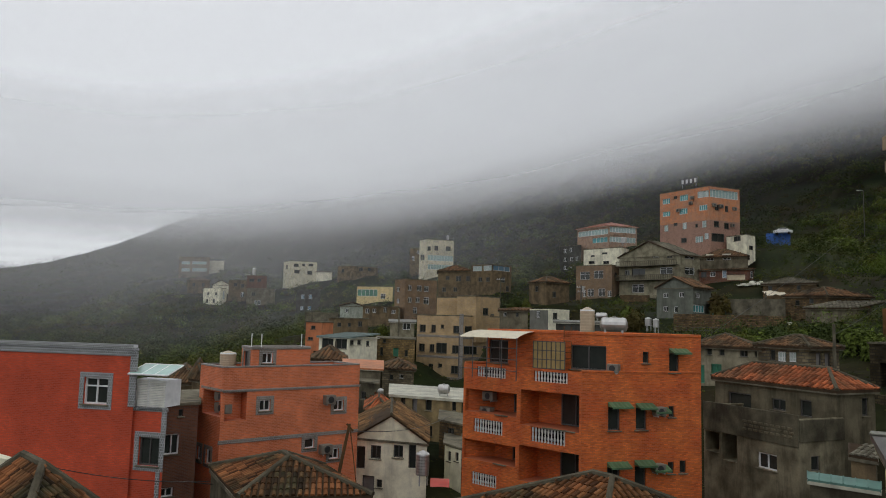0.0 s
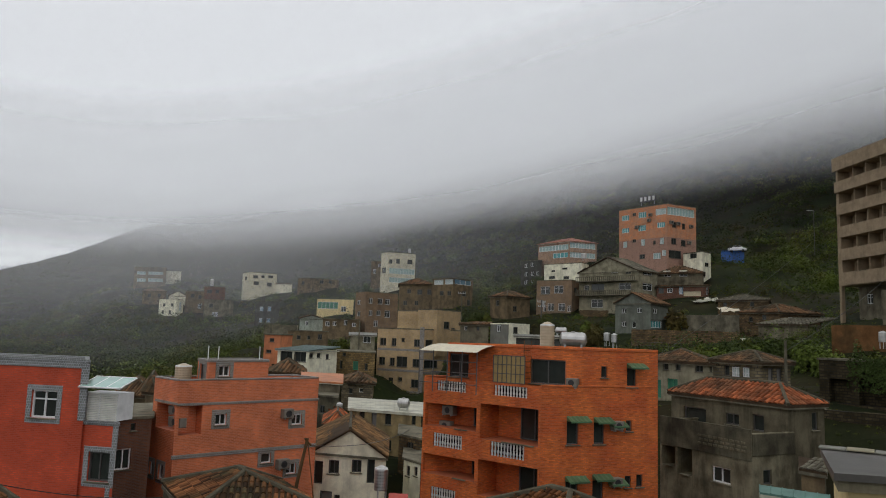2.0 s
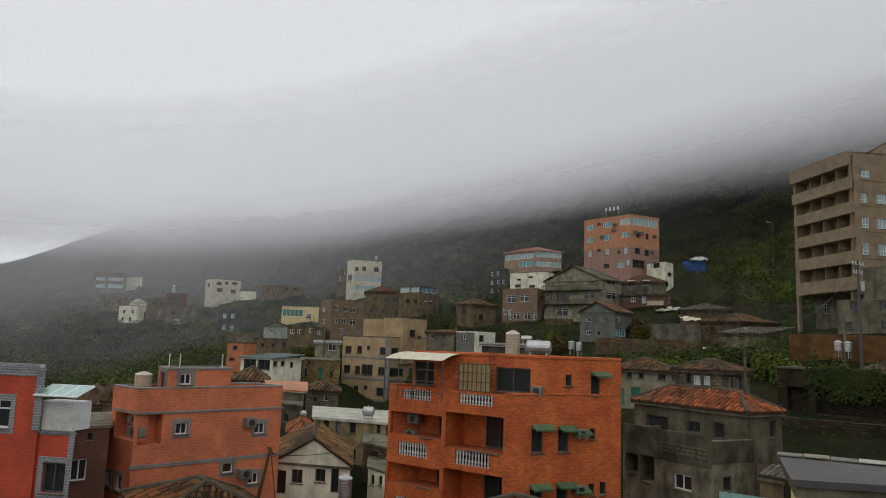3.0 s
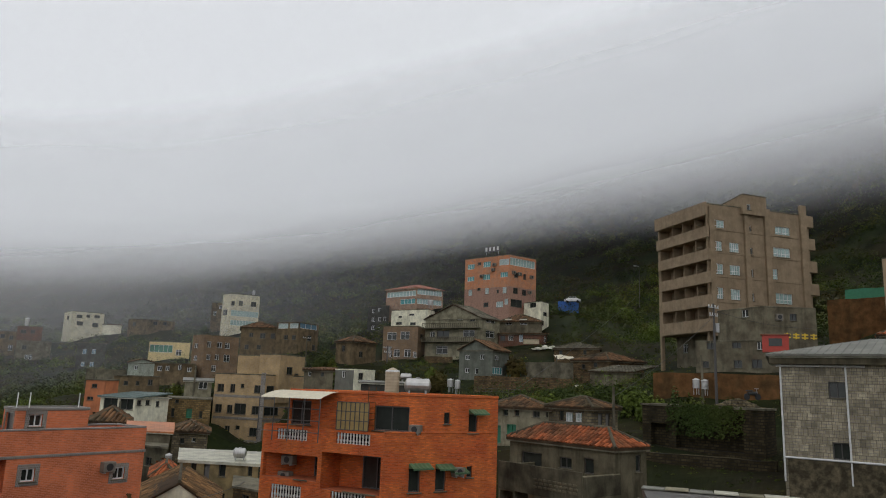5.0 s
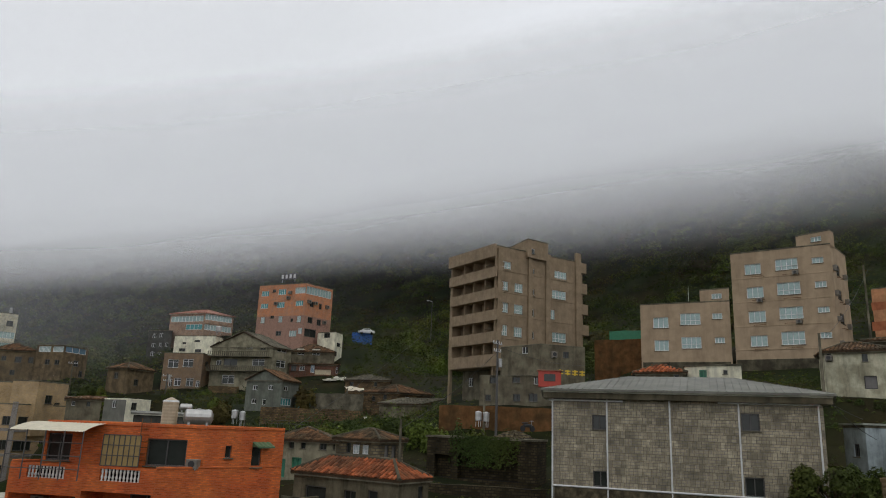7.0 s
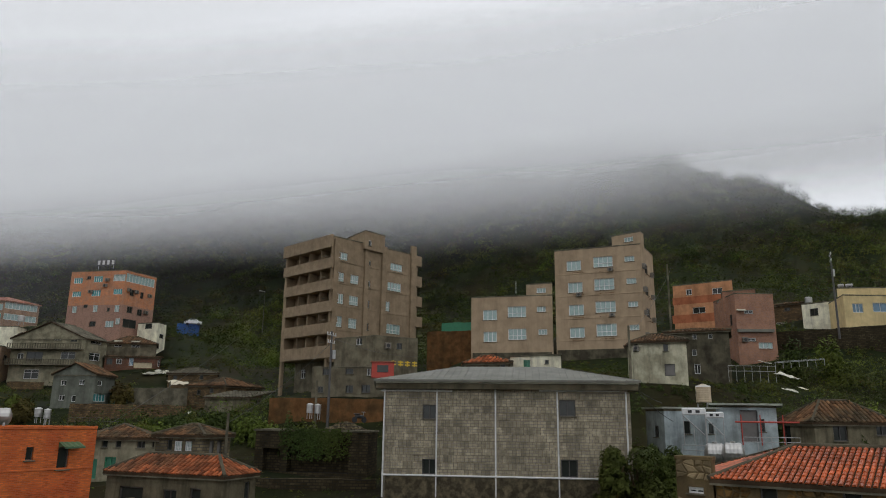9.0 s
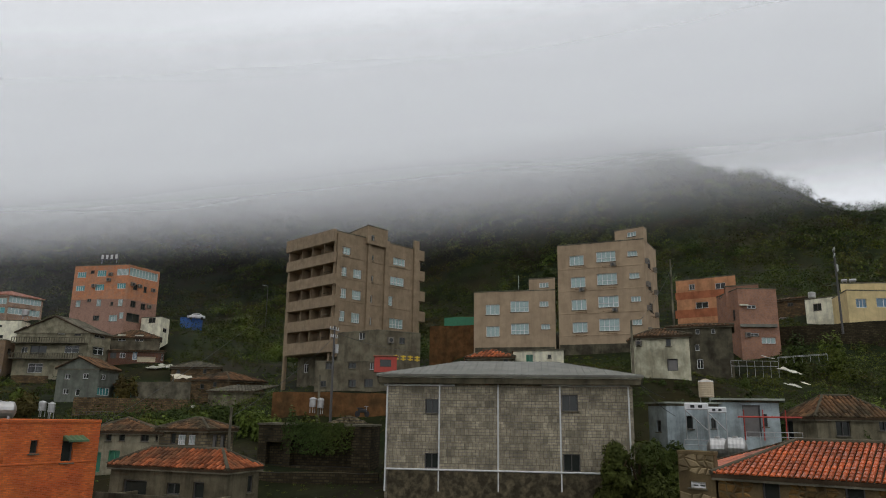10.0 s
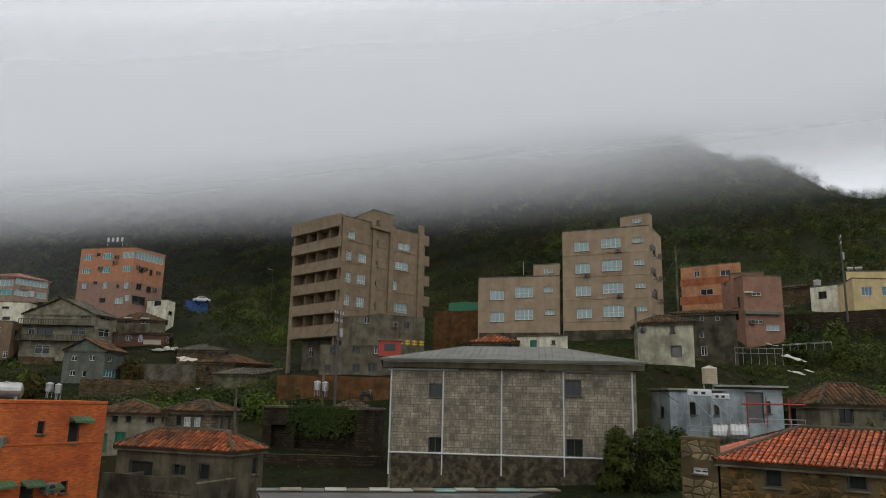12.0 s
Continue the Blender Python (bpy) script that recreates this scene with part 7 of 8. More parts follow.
def bush(x, y, z, w, h):
    d = math.hypot(x, y)
    z, h = settle(x, y, z, h)
    bu = thing("bush", (x, y, z - 0.3), "rounded green shrub on the terraced slope", "shrub", "shrubs")
    for k in range(3):
        an = k * 2.1 + x
        part("stem", rod(bmesh.new(), (0, 0, -0.8), (math.cos(an) * w * 0.15, math.sin(an) * w * 0.15, h * 0.5), 0.05, 5, 0.02), "bark", bu)
    vs, fs = [], []
    size = 0.10 + d * 0.0011
    for k in range(7):
        an, q = random.uniform(0, 6.28), random.uniform(0.05, 0.33) * w
        leaves((math.cos(an) * q, math.sin(an) * q, h * random.uniform(-0.05, 0.45)), w * 0.27, h * 0.5, 260, size, vs, fs)
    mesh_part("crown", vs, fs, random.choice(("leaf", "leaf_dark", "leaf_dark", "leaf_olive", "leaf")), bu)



def stone_face(h, i, cell, mat, seed, top=0.0, low=-3.2):
    """Rough stones of uneven outline, each its own piece, proud of the mortar."""
    rs = random.Random(seed)
    a, e, inn, rz = side(h, i)
    wid = math.dist(h["plan"][i], h["plan"][i + 1])
    z1, z0 = h["z1"] - top, h["z1"] + low
    nx, nz = int(min(wid, 9.5) / cell), int((z1 - z0) / (cell * 0.72))
    cw, ch = min(wid, 9.5) / nx, (z1 - z0) / nz
    pt = {}
    for k in range(nx + 1):
        for j in range(nz + 1):
            jx = rs.uniform(-0.33, 0.33) * cw if 0 < k < nx else 0
            jz = rs.uniform(-0.33, 0.33) * ch if 0 < j < nz else 0
            pt[k, j] = (k * cw + jx + (0.5 * cw if j % 2 and 0 < k < nx else 0) * 0.6, z0 + j * ch + jz)
    holes = [o for o in h["holes"] if o[0] == i]
    for k in range(nx):
        for j in range(nz):
            c = [pt[k, j], pt[k + 1, j], pt[k + 1, j + 1], pt[k, j + 1]]
            mx, mz = sum(v[0] for v in c) / 4, sum(v[1] for v in c) / 4
            if any(o[1] - 0.3 < mx < o[1] + o[3] + 0.3 and o[2] - 0.26 < mz < o[2] + o[4] + 0.26 for o in holes):
                continue
            bm = bmesh.new()
            out = rs.uniform(0.025, 0.06)
            lo, hi = [], []
            for s, z in c:
                ds, dz = mx - s, mz - z
                n = math.hypot(ds, dz)
                for f, d, ring in ((0.035 / n, -0.004, lo), (0.1 / n, out, hi)):
                    q = a + e * (s + ds * f) - inn * d
                    ring.append(bm.verts.new((q.x, q.y, z + dz * f)))
            bm.faces.new(hi)
            for m in range(4):
                bm.faces.new((lo[m], lo[(m + 1) % 4], hi[(m + 1) % 4], hi[m]))
            part("stone", bm, mat, h["root"])



def cladding(h, i, nx, nz, z0, z1, mat):
    """Panels fixed one by one to a hall's front, each its own piece."""
    a, e, inn, rz = side(h, i)
    wid = math.dist(h["plan"][i], h["plan"][i + 1])
    cw, ch = wid / nx, (z1 - z0) / nz
    bm = box(bmesh.new(), (0, 0, 0), (cw - 0.005, 0.05, ch - 0.005), 0.0, 0.004)
    me = bpy.data.meshes.new("panel")
    bm.to_mesh(me)
    bm.free()
    me.materials.append(MATS[mat])
    holes = [o for o in h["holes"] if o[0] == i]
    for k in range(nx):
        for j in range(nz):
            s, z = (k + 0.5) * cw, z0 + (j + 0.5) * ch
            if any(o[1] - cw * 0.5 < s < o[1] + o[3] + cw * 0.5 and o[2] - ch * 0.5 < z < o[2] + o[4] + ch * 0.5 for o in holes):
                continue
            p = a + e * s - inn * (0.012 + 0.006 * random.random())
            ob = new("panel", me)
            ob.location, ob.rotation_euler = (p.x, p.y, z), (random.uniform(-0.004, 0.004), 0, rz)
            ob.parent = h["root"]


def ladder(x, y, z, w, h):
    la = thing("ladder", (x, y, z), "rusty steel ladder against the penthouse", "ladder")
    la.rotation_euler = (radians(-6), 0, -math.atan2(x, y))
    for s in (-0.2, 0.2):
        part("stile", rod(bmesh.new(), (s, 0, 0), (s, 0, h), 0.025, 6), "rust", la)
    for k in range(int(h / 0.3)):
        part("rung", rod(bmesh.new(), (-0.2, 0, 0.2 + 0.3 * k), (0.2, 0, 0.2 + 0.3 * k), 0.018, 6), "rust", la)


def clothes(x, y, z, w, h):
    li = thing("clothes_line", (x, y, z), "clothes line with a few hung garments", "clothes line")
    rz = -math.atan2(x, y)
    u = Vector((math.cos(rz), math.sin(rz), 0))
    part("line", rod(bmesh.new(), u * (-w / 2) + Vector((0, 0, h)), u * (w / 2) + Vector((0, 0, h)), 0.012, 5), "black", li)
    for k, m in enumerate(("red_paint", "white_metal", "black", "canvas", "blue_tarp")):
        c = u * (w * (k / 5 - 0.35))
        vs, fs = [], []
        for i in range(5):
            for j in range(5):
                q = c + u * (i / 4 * w * 0.12)
                vs.append((q.x + 0.03 * math.sin(i * 2 + k), q.y + 0.05 * math.sin(i * 1.7 + j), h - j / 4 * h * (0.55 + 0.1 * (k % 2))))
        for i in range(4):
            for j in range(4):
                fs.append((i * 5 + j, i * 5 + j + 5, i * 5 + j + 6, i * 5 + j + 1))
        mesh_part("garment", vs, fs, m, li)


def wire(x0, y0, z0, x1, y1, z1, sag=0.5):
    vs = []
    a, b = Vector((x0, y0, z0)), Vector((x1, y1, z1))
    cu = bpy.data.curves.new("cable", "CURVE")
    cu.dimensions, cu.bevel_depth, cu.bevel_resolution = "3D", 0.018, 1
    sp = cu.splines.new("POLY")
    sp.points.add(12)
    for k in range(13):
        f = k / 12
        p = a.lerp(b, f)
        sp.points[k].co = (p.x, p.y, p.z - sag * 4 * f * (1 - f), 1)
    cu.materials.append(MATS["black"])
    tagged(new("overhead_cable", cu), "thin black overhead cable between houses", "cable", "overhead cables")



def block_screen(h, i, s, z, w, t):
    """Pierced concrete blocks let into the parapet."""
    a, e, inn, rz = side(h, i)
    nx, nz = int(w / 0.38), max(2, int(t / 0.2))
    for k in range(nx):
        for j in range(nz):
            p = a + e * (s + w * (k + 0.5 + 0.25 * (j % 2)) / nx) - inn * 0.05
            part("block", box(bmesh.new(), (p.x, p.y, z + t * (j + 0.5) / nz), (w / nx * 0.72, 0.1, t / nz * 0.6), rz, 0.015), "weathered_render", h["root"])


def red_kiosk(x, y, z, w, h):
    k = thing("red_kiosk", (x, y, z), "small red painted hut with a window", "hut")
    rz = -math.atan2(x, y)
    part("body", box(bmesh.new(), (0, 0, h / 2), (w, 1.6, h), rz, 0.03), "red_paint", k)
    n = Vector((math.sin(rz), -math.cos(rz), 0)) * 0.82
    part("window", box(bmesh.new(), (n.x, n.y, h * 0.58), (w * 0.5, 0.06, h * 0.45), rz, 0.01), "pane_dark", k)
    part("roof", box(bmesh.new(), (0, 0, h + 0.05), (w + 0.3, 1.9, 0.12), rz, 0.03), "red_sheet", k)


def motorbike(x, y, z, w, h):
    m = thing("motorbike", (x, y, z), "dark parked motorbike on the grass", "motorbike")
    for s in (-0.6, 0.6):
        part("wheel", rod(bmesh.new(), (s, -0.05, 0.3), (s, 0.05, 0.3), 0.3, 14), "tyre", m)
    part("body", box(bmesh.new(), (0, 0, 0.6), (1.1, 0.25, 0.35), 0, 0.1), "black", m)
    part("seat", box(bmesh.new(), (-0.3, 0, 0.85), (0.7, 0.25, 0.12), 0, 0.04), "black", m)
    part("handlebar", rod(bmesh.new(), (0.5, -0.3, 1.05), (0.5, 0.3, 1.05), 0.025, 6), "galvanised", m)
    part("fork", rod(bmesh.new(), (0.62, 0, 0.3), (0.48, 0, 1.05), 0.03, 6), "galvanised", m)


def rubble(x, y, z, w, h):
    rs = random.Random(3)
    vs, fs = [], []
    for _ in range(160):
        a, q = rs.uniform(0, 6.28), rs.uniform(0, 1) ** 0.7
        cx, cy = math.cos(a) * q * w / 2, math.sin(a) * q * w / 3
        cz = (1 - q) * h * 0.6
        d = rs.uniform(0.08, 0.24)
        k = len(vs)
        for sx, sy, sz in ((-1, -1, -1), (1, -1, -1), (1, 1, -1), (-1, 1, -1), (-1, -1, 1), (1, -1, 1), (1, 1, 1), (-1, 1, 1)):
            vs.append((cx + sx * d * rs.uniform(0.5, 1), cy + sy * d * rs.uniform(0.5, 1), cz + sz * d * rs.uniform(0.4, 0.8)))
        for f in ((0, 3, 2, 1), (4, 5, 6, 7), (0, 1, 5, 4), (1, 2, 6, 5), (2, 3, 7, 6), (3, 0, 4, 7)):
            fs.append(tuple(k + v for v in f))
    ob = mesh_part("rubble_heap", vs, fs, "grey_stone")
    ob.location = (x, y, z)
    tagged(ob, "heap of broken stone on the ruin", "rubble", kind="stuff")



awning(orange_house, 1, 1.49, 9.76, 1.21, 0.30)
awning(orange_house, 1, 3.07, 9.70, 1.02, 0.31)
awning(orange_house, 1, 4.00, 9.49, 0.91, 0.31)
awning(orange_house, 1, 1.45, 6.77, 1.16, 0.30)
awning(orange_house, 1, 3.01, 6.82, 1.07, 0.30)
awning(orange_house, 1, 3.94, 6.56, 0.96, 0.30)
awning(orange_top, 1, 2.70, 12.53, 1.07, 0.22)
ac_unit(orange_house, 0, 0.83, 9.43, 0.80, 0.49, deep=0.9)
ac_unit(orange_house, 0, 0.65, 8.54, 0.80, 0.49, deep=0.9)
ac_unit(orange_house, 1, 4.02, 9.34, 0.55, 0.40)
ac_unit(orange_house, 1, 3.97, 6.48, 0.50, 0.36)
ac_unit(orange_top, 0, 7.45, 11.49, 0.57, 0.37)
ac_unit(orange_tile_house, 1, 6.61, 8.48, 0.73, 0.57)
ac_unit(orange_tile_house, 1, 6.44, 5.43, 0.80, 0.58)
ac_unit(orange_tile_house, 0, 1.41, 8.91, 1.42, 0.47, deep=0.5)
ac_unit(orange_tile_house, 0, 1.48, 8.23, 1.45, 0.53, deep=0.5)
canopy(orange_top, 0, -0.64, 12.94, 3.69, 0.42)
lattice(orange_top, 0, 3.25, 11.49, 1.90, 1.46)
band(orange_tile_house, 1, 0.04, 9.46, 9.32, 0.15, trim="grey_tile")
band(orange_tile_house, 1, -0.08, 6.53, 9.39, 0.23, trim="grey_tile")
band(orange_tile_house, 0, 0.27, 9.52, 2.80, 0.14, trim="grey_tile")
band(red_house, 0, 0.06, 12.02, 12.31, 0.38, trim="bluegrey_tile")
band(red_house, 0, 12.11, 9.84, 0.34, 2.37, trim="bluegrey_tile")
band(red_wing, 0, 0.33, 9.70, 1.39, 0.16, trim="bluegrey_tile")
band(red_wing, 0, 1.52, 8.68, 0.23, 1.04, trim="bluegrey_tile")
band(red_wing, 0, 1.39, 6.07, 0.20, 1.15, trim="bluegrey_tile")
louvre_box(red_wing, 0, -0.07, 9.87, 1.67, 1.15)
glass_canopy(red_wing, 0, -0.05, 11.08, 1.95, 0.56)
band(beige_block, 0, 0.12, 11.31, 7.88, 0.34, trim="grey_tile")
band(beige_block, 1, 0.12, 11.17, 8.63, 0.34, trim="grey_tile")
band(beige_block, 0, 0.23, 8.26, 7.85, 0.33, trim="grey_tile")
band(beige_block, 1, 0.23, 8.08, 8.62, 0.34, trim="grey_tile")
band(beige_block, 0, 0.34, 5.20, 7.82, 0.33, trim="grey_tile")
band(beige_block, 1, 0.35, 4.97, 8.61, 0.34, trim="grey_tile")
band(beige_block, 0, 7.34, 4.30, 0.71, 10.59, trim="grey_tile")
band(brown_apartments, 1, 0.32, 21.89, 0.79, 17.96, trim="taupe_render", out=0.35)
band(brown_apartments, 1, 6.13, 22.30, 0.73, 18.71, trim="taupe_render", out=0.35)
band(brown_apartments, 1, 9.59, 22.56, 0.90, 17.82, trim="taupe_render", out=0.35)
band(brown_apartments, 1, 15.81, 23.01, 1.05, 18.58, trim="taupe_render", out=0.35)
band(brown_apartments, 1, 0.80, 36.57, 14.75, 0.37, trim="taupe_render", out=0.06)
band(brown_apartments, 1, 1.00, 33.33, 14.70, 0.36, trim="taupe_render", out=0.06)
band(brown_apartments, 1, 1.21, 30.01, 14.64, 0.36, trim="taupe_render", out=0.06)
band(brown_apartments, 1, 1.42, 26.52, 14.58, 0.36, trim="taupe_render", out=0.06)
band(brown_apartments, 1, 1.63, 23.08, 14.52, 0.35, trim="taupe_render", out=0.06)
fin_balcony(brown_apartments, 1, 15.67, 38.45, 1.98, 1.68)
fin_balcony(brown_apartments, 1, 15.80, 35.11, 1.97, 1.66)
fin_balcony(brown_apartments, 1, 15.94, 31.81, 1.96, 1.65)
fin_balcony(brown_apartments, 1, 16.08, 28.54, 1.96, 1.63)
band(brown_apartments, 0, -0.40, 38.53, 12.47, 1.88, trim="taupe_render", out=0.3)
band(brown_apartments, 0, -0.00, 35.40, 12.34, 1.54, trim="taupe_render", out=0.3)
band(brown_apartments, 0, 0.39, 32.21, 12.21, 1.51, trim="taupe_render", out=0.3)
band(brown_apartments, 0, 0.77, 29.02, 12.08, 1.54, trim="taupe_render", out=0.3)
band(brown_apartments, 0, 1.16, 25.83, 11.96, 1.56, trim="taupe_render", out=0.3)
band(brown_apartments, 0, 1.56, 22.45, 11.83, 1.68, trim="taupe_render", out=0.3)
rust_rack(twin_high, 0, 2.63, 34.23, 1.43, 0.39)
rust_rack(twin_high, 0, 6.42, 34.16, 1.85, 0.38)
rust_rack(twin_high, 0, 2.58, 31.11, 1.43, 0.38)
rust_rack(twin_high, 0, 6.34, 31.10, 1.84, 0.38)
rust_rack(twin_high, 0, 2.52, 27.89, 1.42, 0.38)
rust_rack(twin_high, 0, 6.27, 27.93, 1.83, 0.37)
rust_rack(twin_high, 0, 2.47, 24.76, 1.41, 0.37)
rust_rack(twin_high, 0, 6.19, 24.85, 1.82, 0.37)
band(twin_high, 0, 0.06, 34.24, 11.82, 0.14, trim="beige_render", out=0.04)
band(twin_high, 0, 0.02, 31.11, 11.75, 0.14, trim="beige_render", out=0.04)
band(twin_high, 0, -0.02, 27.93, 11.68, 0.14, trim="beige_render", out=0.04)
band(twin_high, 0, -0.06, 24.88, 11.61, 0.14, trim="beige_render", out=0.04)
downpipe(tile_building, 0, -0.04, 10.42, 0.13, 5.72)
downpipe(tile_building, 0, 3.44, 10.49, 0.13, 5.67)
downpipe(tile_building, 0, 7.26, 10.56, 0.13, 5.62)
downpipe(tile_building, 0, 11.23, 10.64, 0.12, 5.57)
downpipe(tile_building, 0, 15.54, 10.73, 0.12, 5.51)
band(tile_building, 0, -0.5, 16.02, 16.85, 0.42, trim="weathered_render", out=0.5)
gutter(tile_building, 0, -0.21, 15.86, 4.72, 0.13)
gutter(tile_building, 0, 10.14, 15.92, 5.57, 0.12)
band(tile_building, 0, 0.20, 7.67, 15.33, 2.91, trim="crazy_dark", out=0.12)
gutter(tile_building, 0, 0.05, 10.57, 14.95, 0.07)
awning(low_tile, 0, 1.41, 28.02, 1.39, 0.32, mat="white_metal")
awning(low_tile, 0, 4.60, 28.00, 1.56, 0.32, mat="white_metal")
ac_unit(pink_tower, 0, 8.32, 41.04, 0.91, 0.65)
ac_unit(pink_tower, 0, 7.99, 39.89, 0.91, 0.65)
ac_unit(pink_tower, 0, 4.67, 38.70, 0.94, 0.66)
ac_unit(pink_tower, 1, 0.61, 39.01, 0.98, 0.69)
ac_unit(pink_tower, 1, 6.30, 38.68, 1.02, 0.70)
ac_unit(pink_tower, 1, 2.58, 38.95, 0.99, 0.69)
ac_unit(pink_tower, 1, 5.70, 35.09, 1.01, 0.69)
balcony(grey_villa, 0, 0.00, 25.55, 13.31, 0.96)
balcony(grey_villa, 0, 0.01, 22.78, 13.28, 1.06)
roof_rail(cream_top, 0, 1.16, 31.69, 6.44, 0.59)
awning(mauve_house, 1, 0.14, 29.12, 1.12, 0.40, mat="white_metal")
band(mauve_house, 1, -0.03, 26.22, 4.84, 0.40, trim="grey_metal", out=0.5)
band(peach_house, 0, -0.15, 33.81, 9.85, 1.23, trim="red_band", out=0.02)
band(peach_house, 0, -0.35, 30.64, 9.81, 1.38, trim="red_band", out=0.02)
sign(under_low, 1, 2.16, 20.75, 4.19, 1.00)
roof_sign(pink_tower, 0, 5.39, 44.11, 4.36, 1.75)
tank_upright(8.07, 39.69, 13.53, 0.80, 1.36, tone="tan")
tank_flat(9.34, 38.89, 13.56, 1.48, 0.79)
tank_flat(12.62, 56.61, 14.31, 0.95, 0.55)
tank_upright(-13.04, 44.53, 10.57, 0.96, 1.16, tone="tan")
tank_flat(0.40, 65.00, 7.35, 1.12, 0.87)
tank_upright(-0.88, 43.99, 4.70, 0.79, 1.44)
tank_upright(23.26, 80.72, 13.88, 0.72, 0.98)
tank_upright(23.76, 79.53, 13.72, 0.65, 1.03)
tank_upright(-5.55, 68.78, 6.28, 0.57, 1.08)
tank_upright(43.77, 63.35, 14.64, 0.70, 1.02)
tank_upright(44.42, 62.90, 14.58, 0.70, 1.02)
tank_upright(54.17, 25.79, 15.64, 1.11, 1.42, tone="tan")
tank_flat(47.16, 21.91, 11.44, 1.38, 1.38)
tank_flat(47.15, 20.71, 11.56, 1.37, 1.33)
tank_upright(116.12, 37.40, 32.29, 1.02, 0.94)
tank_flat(112.90, 30.71, 33.55, 0.98, 0.41)
tank_flat(112.62, 31.71, 33.60, 0.82, 0.41)
tank_upright(-71.24, 270.79, 28.87, 1.34, 2.68)
tank_upright(1.57, 248.00, 41.76, 0.90, 1.43)
tank_upright(39.38, 155.08, 31.62, 1.23, 1.23)
solar_heater(48.44, 23.86, 13.23, 1.60, 1.90)
solar_heater(49.47, 22.87, 13.26, 1.25, 1.61)
utility_pole(44.70, 61.47, 14.13, 8.88)
utility_pole(44.24, 63.02, 14.58, 3.37, arms=0)
utility_pole(88.74, 46.11, 26.57, 8.58, arms=0)
utility_pole(101.81, 29.51, 26.50, 9.99)
utility_pole(61.97, 36.66, 18.51, 4.77, arms=0)
utility_pole(12.22, 149.50, 18.08, 4.88, arms=1)
utility_pole(24.80, 127.61, 17.41, 3.29)
street_lamp(96.93, 163.42, 36.53, 9.66)
utility_pole(29.72, 54.41, 10.31, 4.10, arms=0)
utility_pole(-6.55, 111.81, 11.96, 3.64, arms=0)
utility_pole(-12.91, 89.07, 8.94, 2.01, arms=0)
utility_pole(46.15, 102.05, 16.66, 2.40, arms=0)
leaning_post(-4.49, 30.67, 6.33, 3.18)
roof_mast(-11.76, 44.99, 11.63, 1.18)
roof_mast(-11.18, 45.14, 11.63, 1.18)
roof_mast(-8.79, 45.66, 11.67, 1.18)
roof_mast(78.17, 63.96, 32.11, 1.48)
car(80.21, 167.82, 36.13, 4.73, 1.13)
retaining_wall("blue_shed", "bright blue sheet screen below the road", "blue_tarp", (77.31, 170.27), (82.04, 168.05), 33.80, 36.59, 2.00)
retaining_wall("stone_terrace_wall", "rough stone retaining wall of the terrace", "brown_stone", (32.29, 99.91), (44.97, 93.78), 12.90, 15.60, 0.80)
retaining_wall("yard_wall", "bare concrete yard wall", "concrete", (41.59, 105.07), (47.94, 100.11), 15.56, 18.12, 0.30)
retaining_wall("earth_bank", "cut earth bank held by rubble", "earth", (42.94, 69.86), (50.60, 59.36), 13.13, 16.22, 1.50)
retaining_wall("brown_screen", "rusty sheet fence behind the houses", "earth", (77.22, 81.13), (80.71, 74.74), 23.71, 27.58, 0.30)
retaining_wall("green_screen", "green netting fence on the slope", "green_paint", (83.06, 83.82), (85.72, 79.64), 28.92, 29.78, 0.20)
retaining_wall("lane_wall", "long dark retaining wall by the road", "dark_stone", (105.03, 38.90), (105.31, 23.95), 24.91, 26.79, 0.80)
retaining_wall("villa_wall", "stone wall below the villa", "brown_stone", (34.50, 138.78), (39.47, 136.40), 18.17, 19.63, 0.60)
retaining_wall("low_rubble_wall", "rubble wall below the ruin", "dark_stone", (30.74, 51.53), (37.15, 44.54), 7.93, 9.51, 0.60)
retaining_wall("rubble_wall_c", "grey concrete terrace wall", "concrete", (-27.90, 147.38), (-21.09, 146.49), 13.10, 14.81, 0.80)
retaining_wall("red_gable_shed", "white shed gable near the old roof", "white_plaster", (-13.62, 22.15), (-12.22, 21.81), 8.69, 9.54, 0.30)
handrail("slope_rail", "rusty handrail along the hillside steps", "galvanised", (76.97, 33.64), (80.58, 30.04), 18.95, 20.20, 0.05)
handrail("slope_rail", "rusty handrail along the hillside steps", "galvanised", (80.59, 30.03), (79.25, 24.65), 20.44, 20.65, 0.05)
handrail("yard_rail", "thin metal railing on the terrace", "galvanised", (46.26, 23.76), (47.29, 20.40), 11.93, 12.65, 0.05)
handrail("porch_rail", "thin metal railing on the porch", "galvanised", (50.65, 21.45), (52.85, 18.52), 12.48, 13.18, 0.05)
handrail("fence", "dark timber fence before the stone wall", "dark_frame", (31.12, 96.09), (36.34, 92.09), 12.94, 13.85, 0.05)
beam("red_beam", "red painted porch beam", "red_paint", (51.93, 22.51), (53.82, 18.78), 14.02, 14.20, 0.12)
tarp(78.36, 30.26, 20.16, 1.47, mat="white_metal")
tarp(67.79, 24.27, 17.99, 2.39, mat="white_metal")
tarp(60.28, 21.51, 16.37, 1.34, mat="white_metal")
tarp(60.59, 20.60, 16.52, 0.89, mat="canvas")
tarp(-0.63, 42.00, 4.00, 1.17, mat="blue_tarp")
tarp(0.18, 43.00, 4.15, 1.12, mat="red_paint")
tarp(48.91, 105.18, 18.76, 3.16, mat="canvas")
tarp(43.91, 89.84, 14.75, 1.09, mat="white_metal")
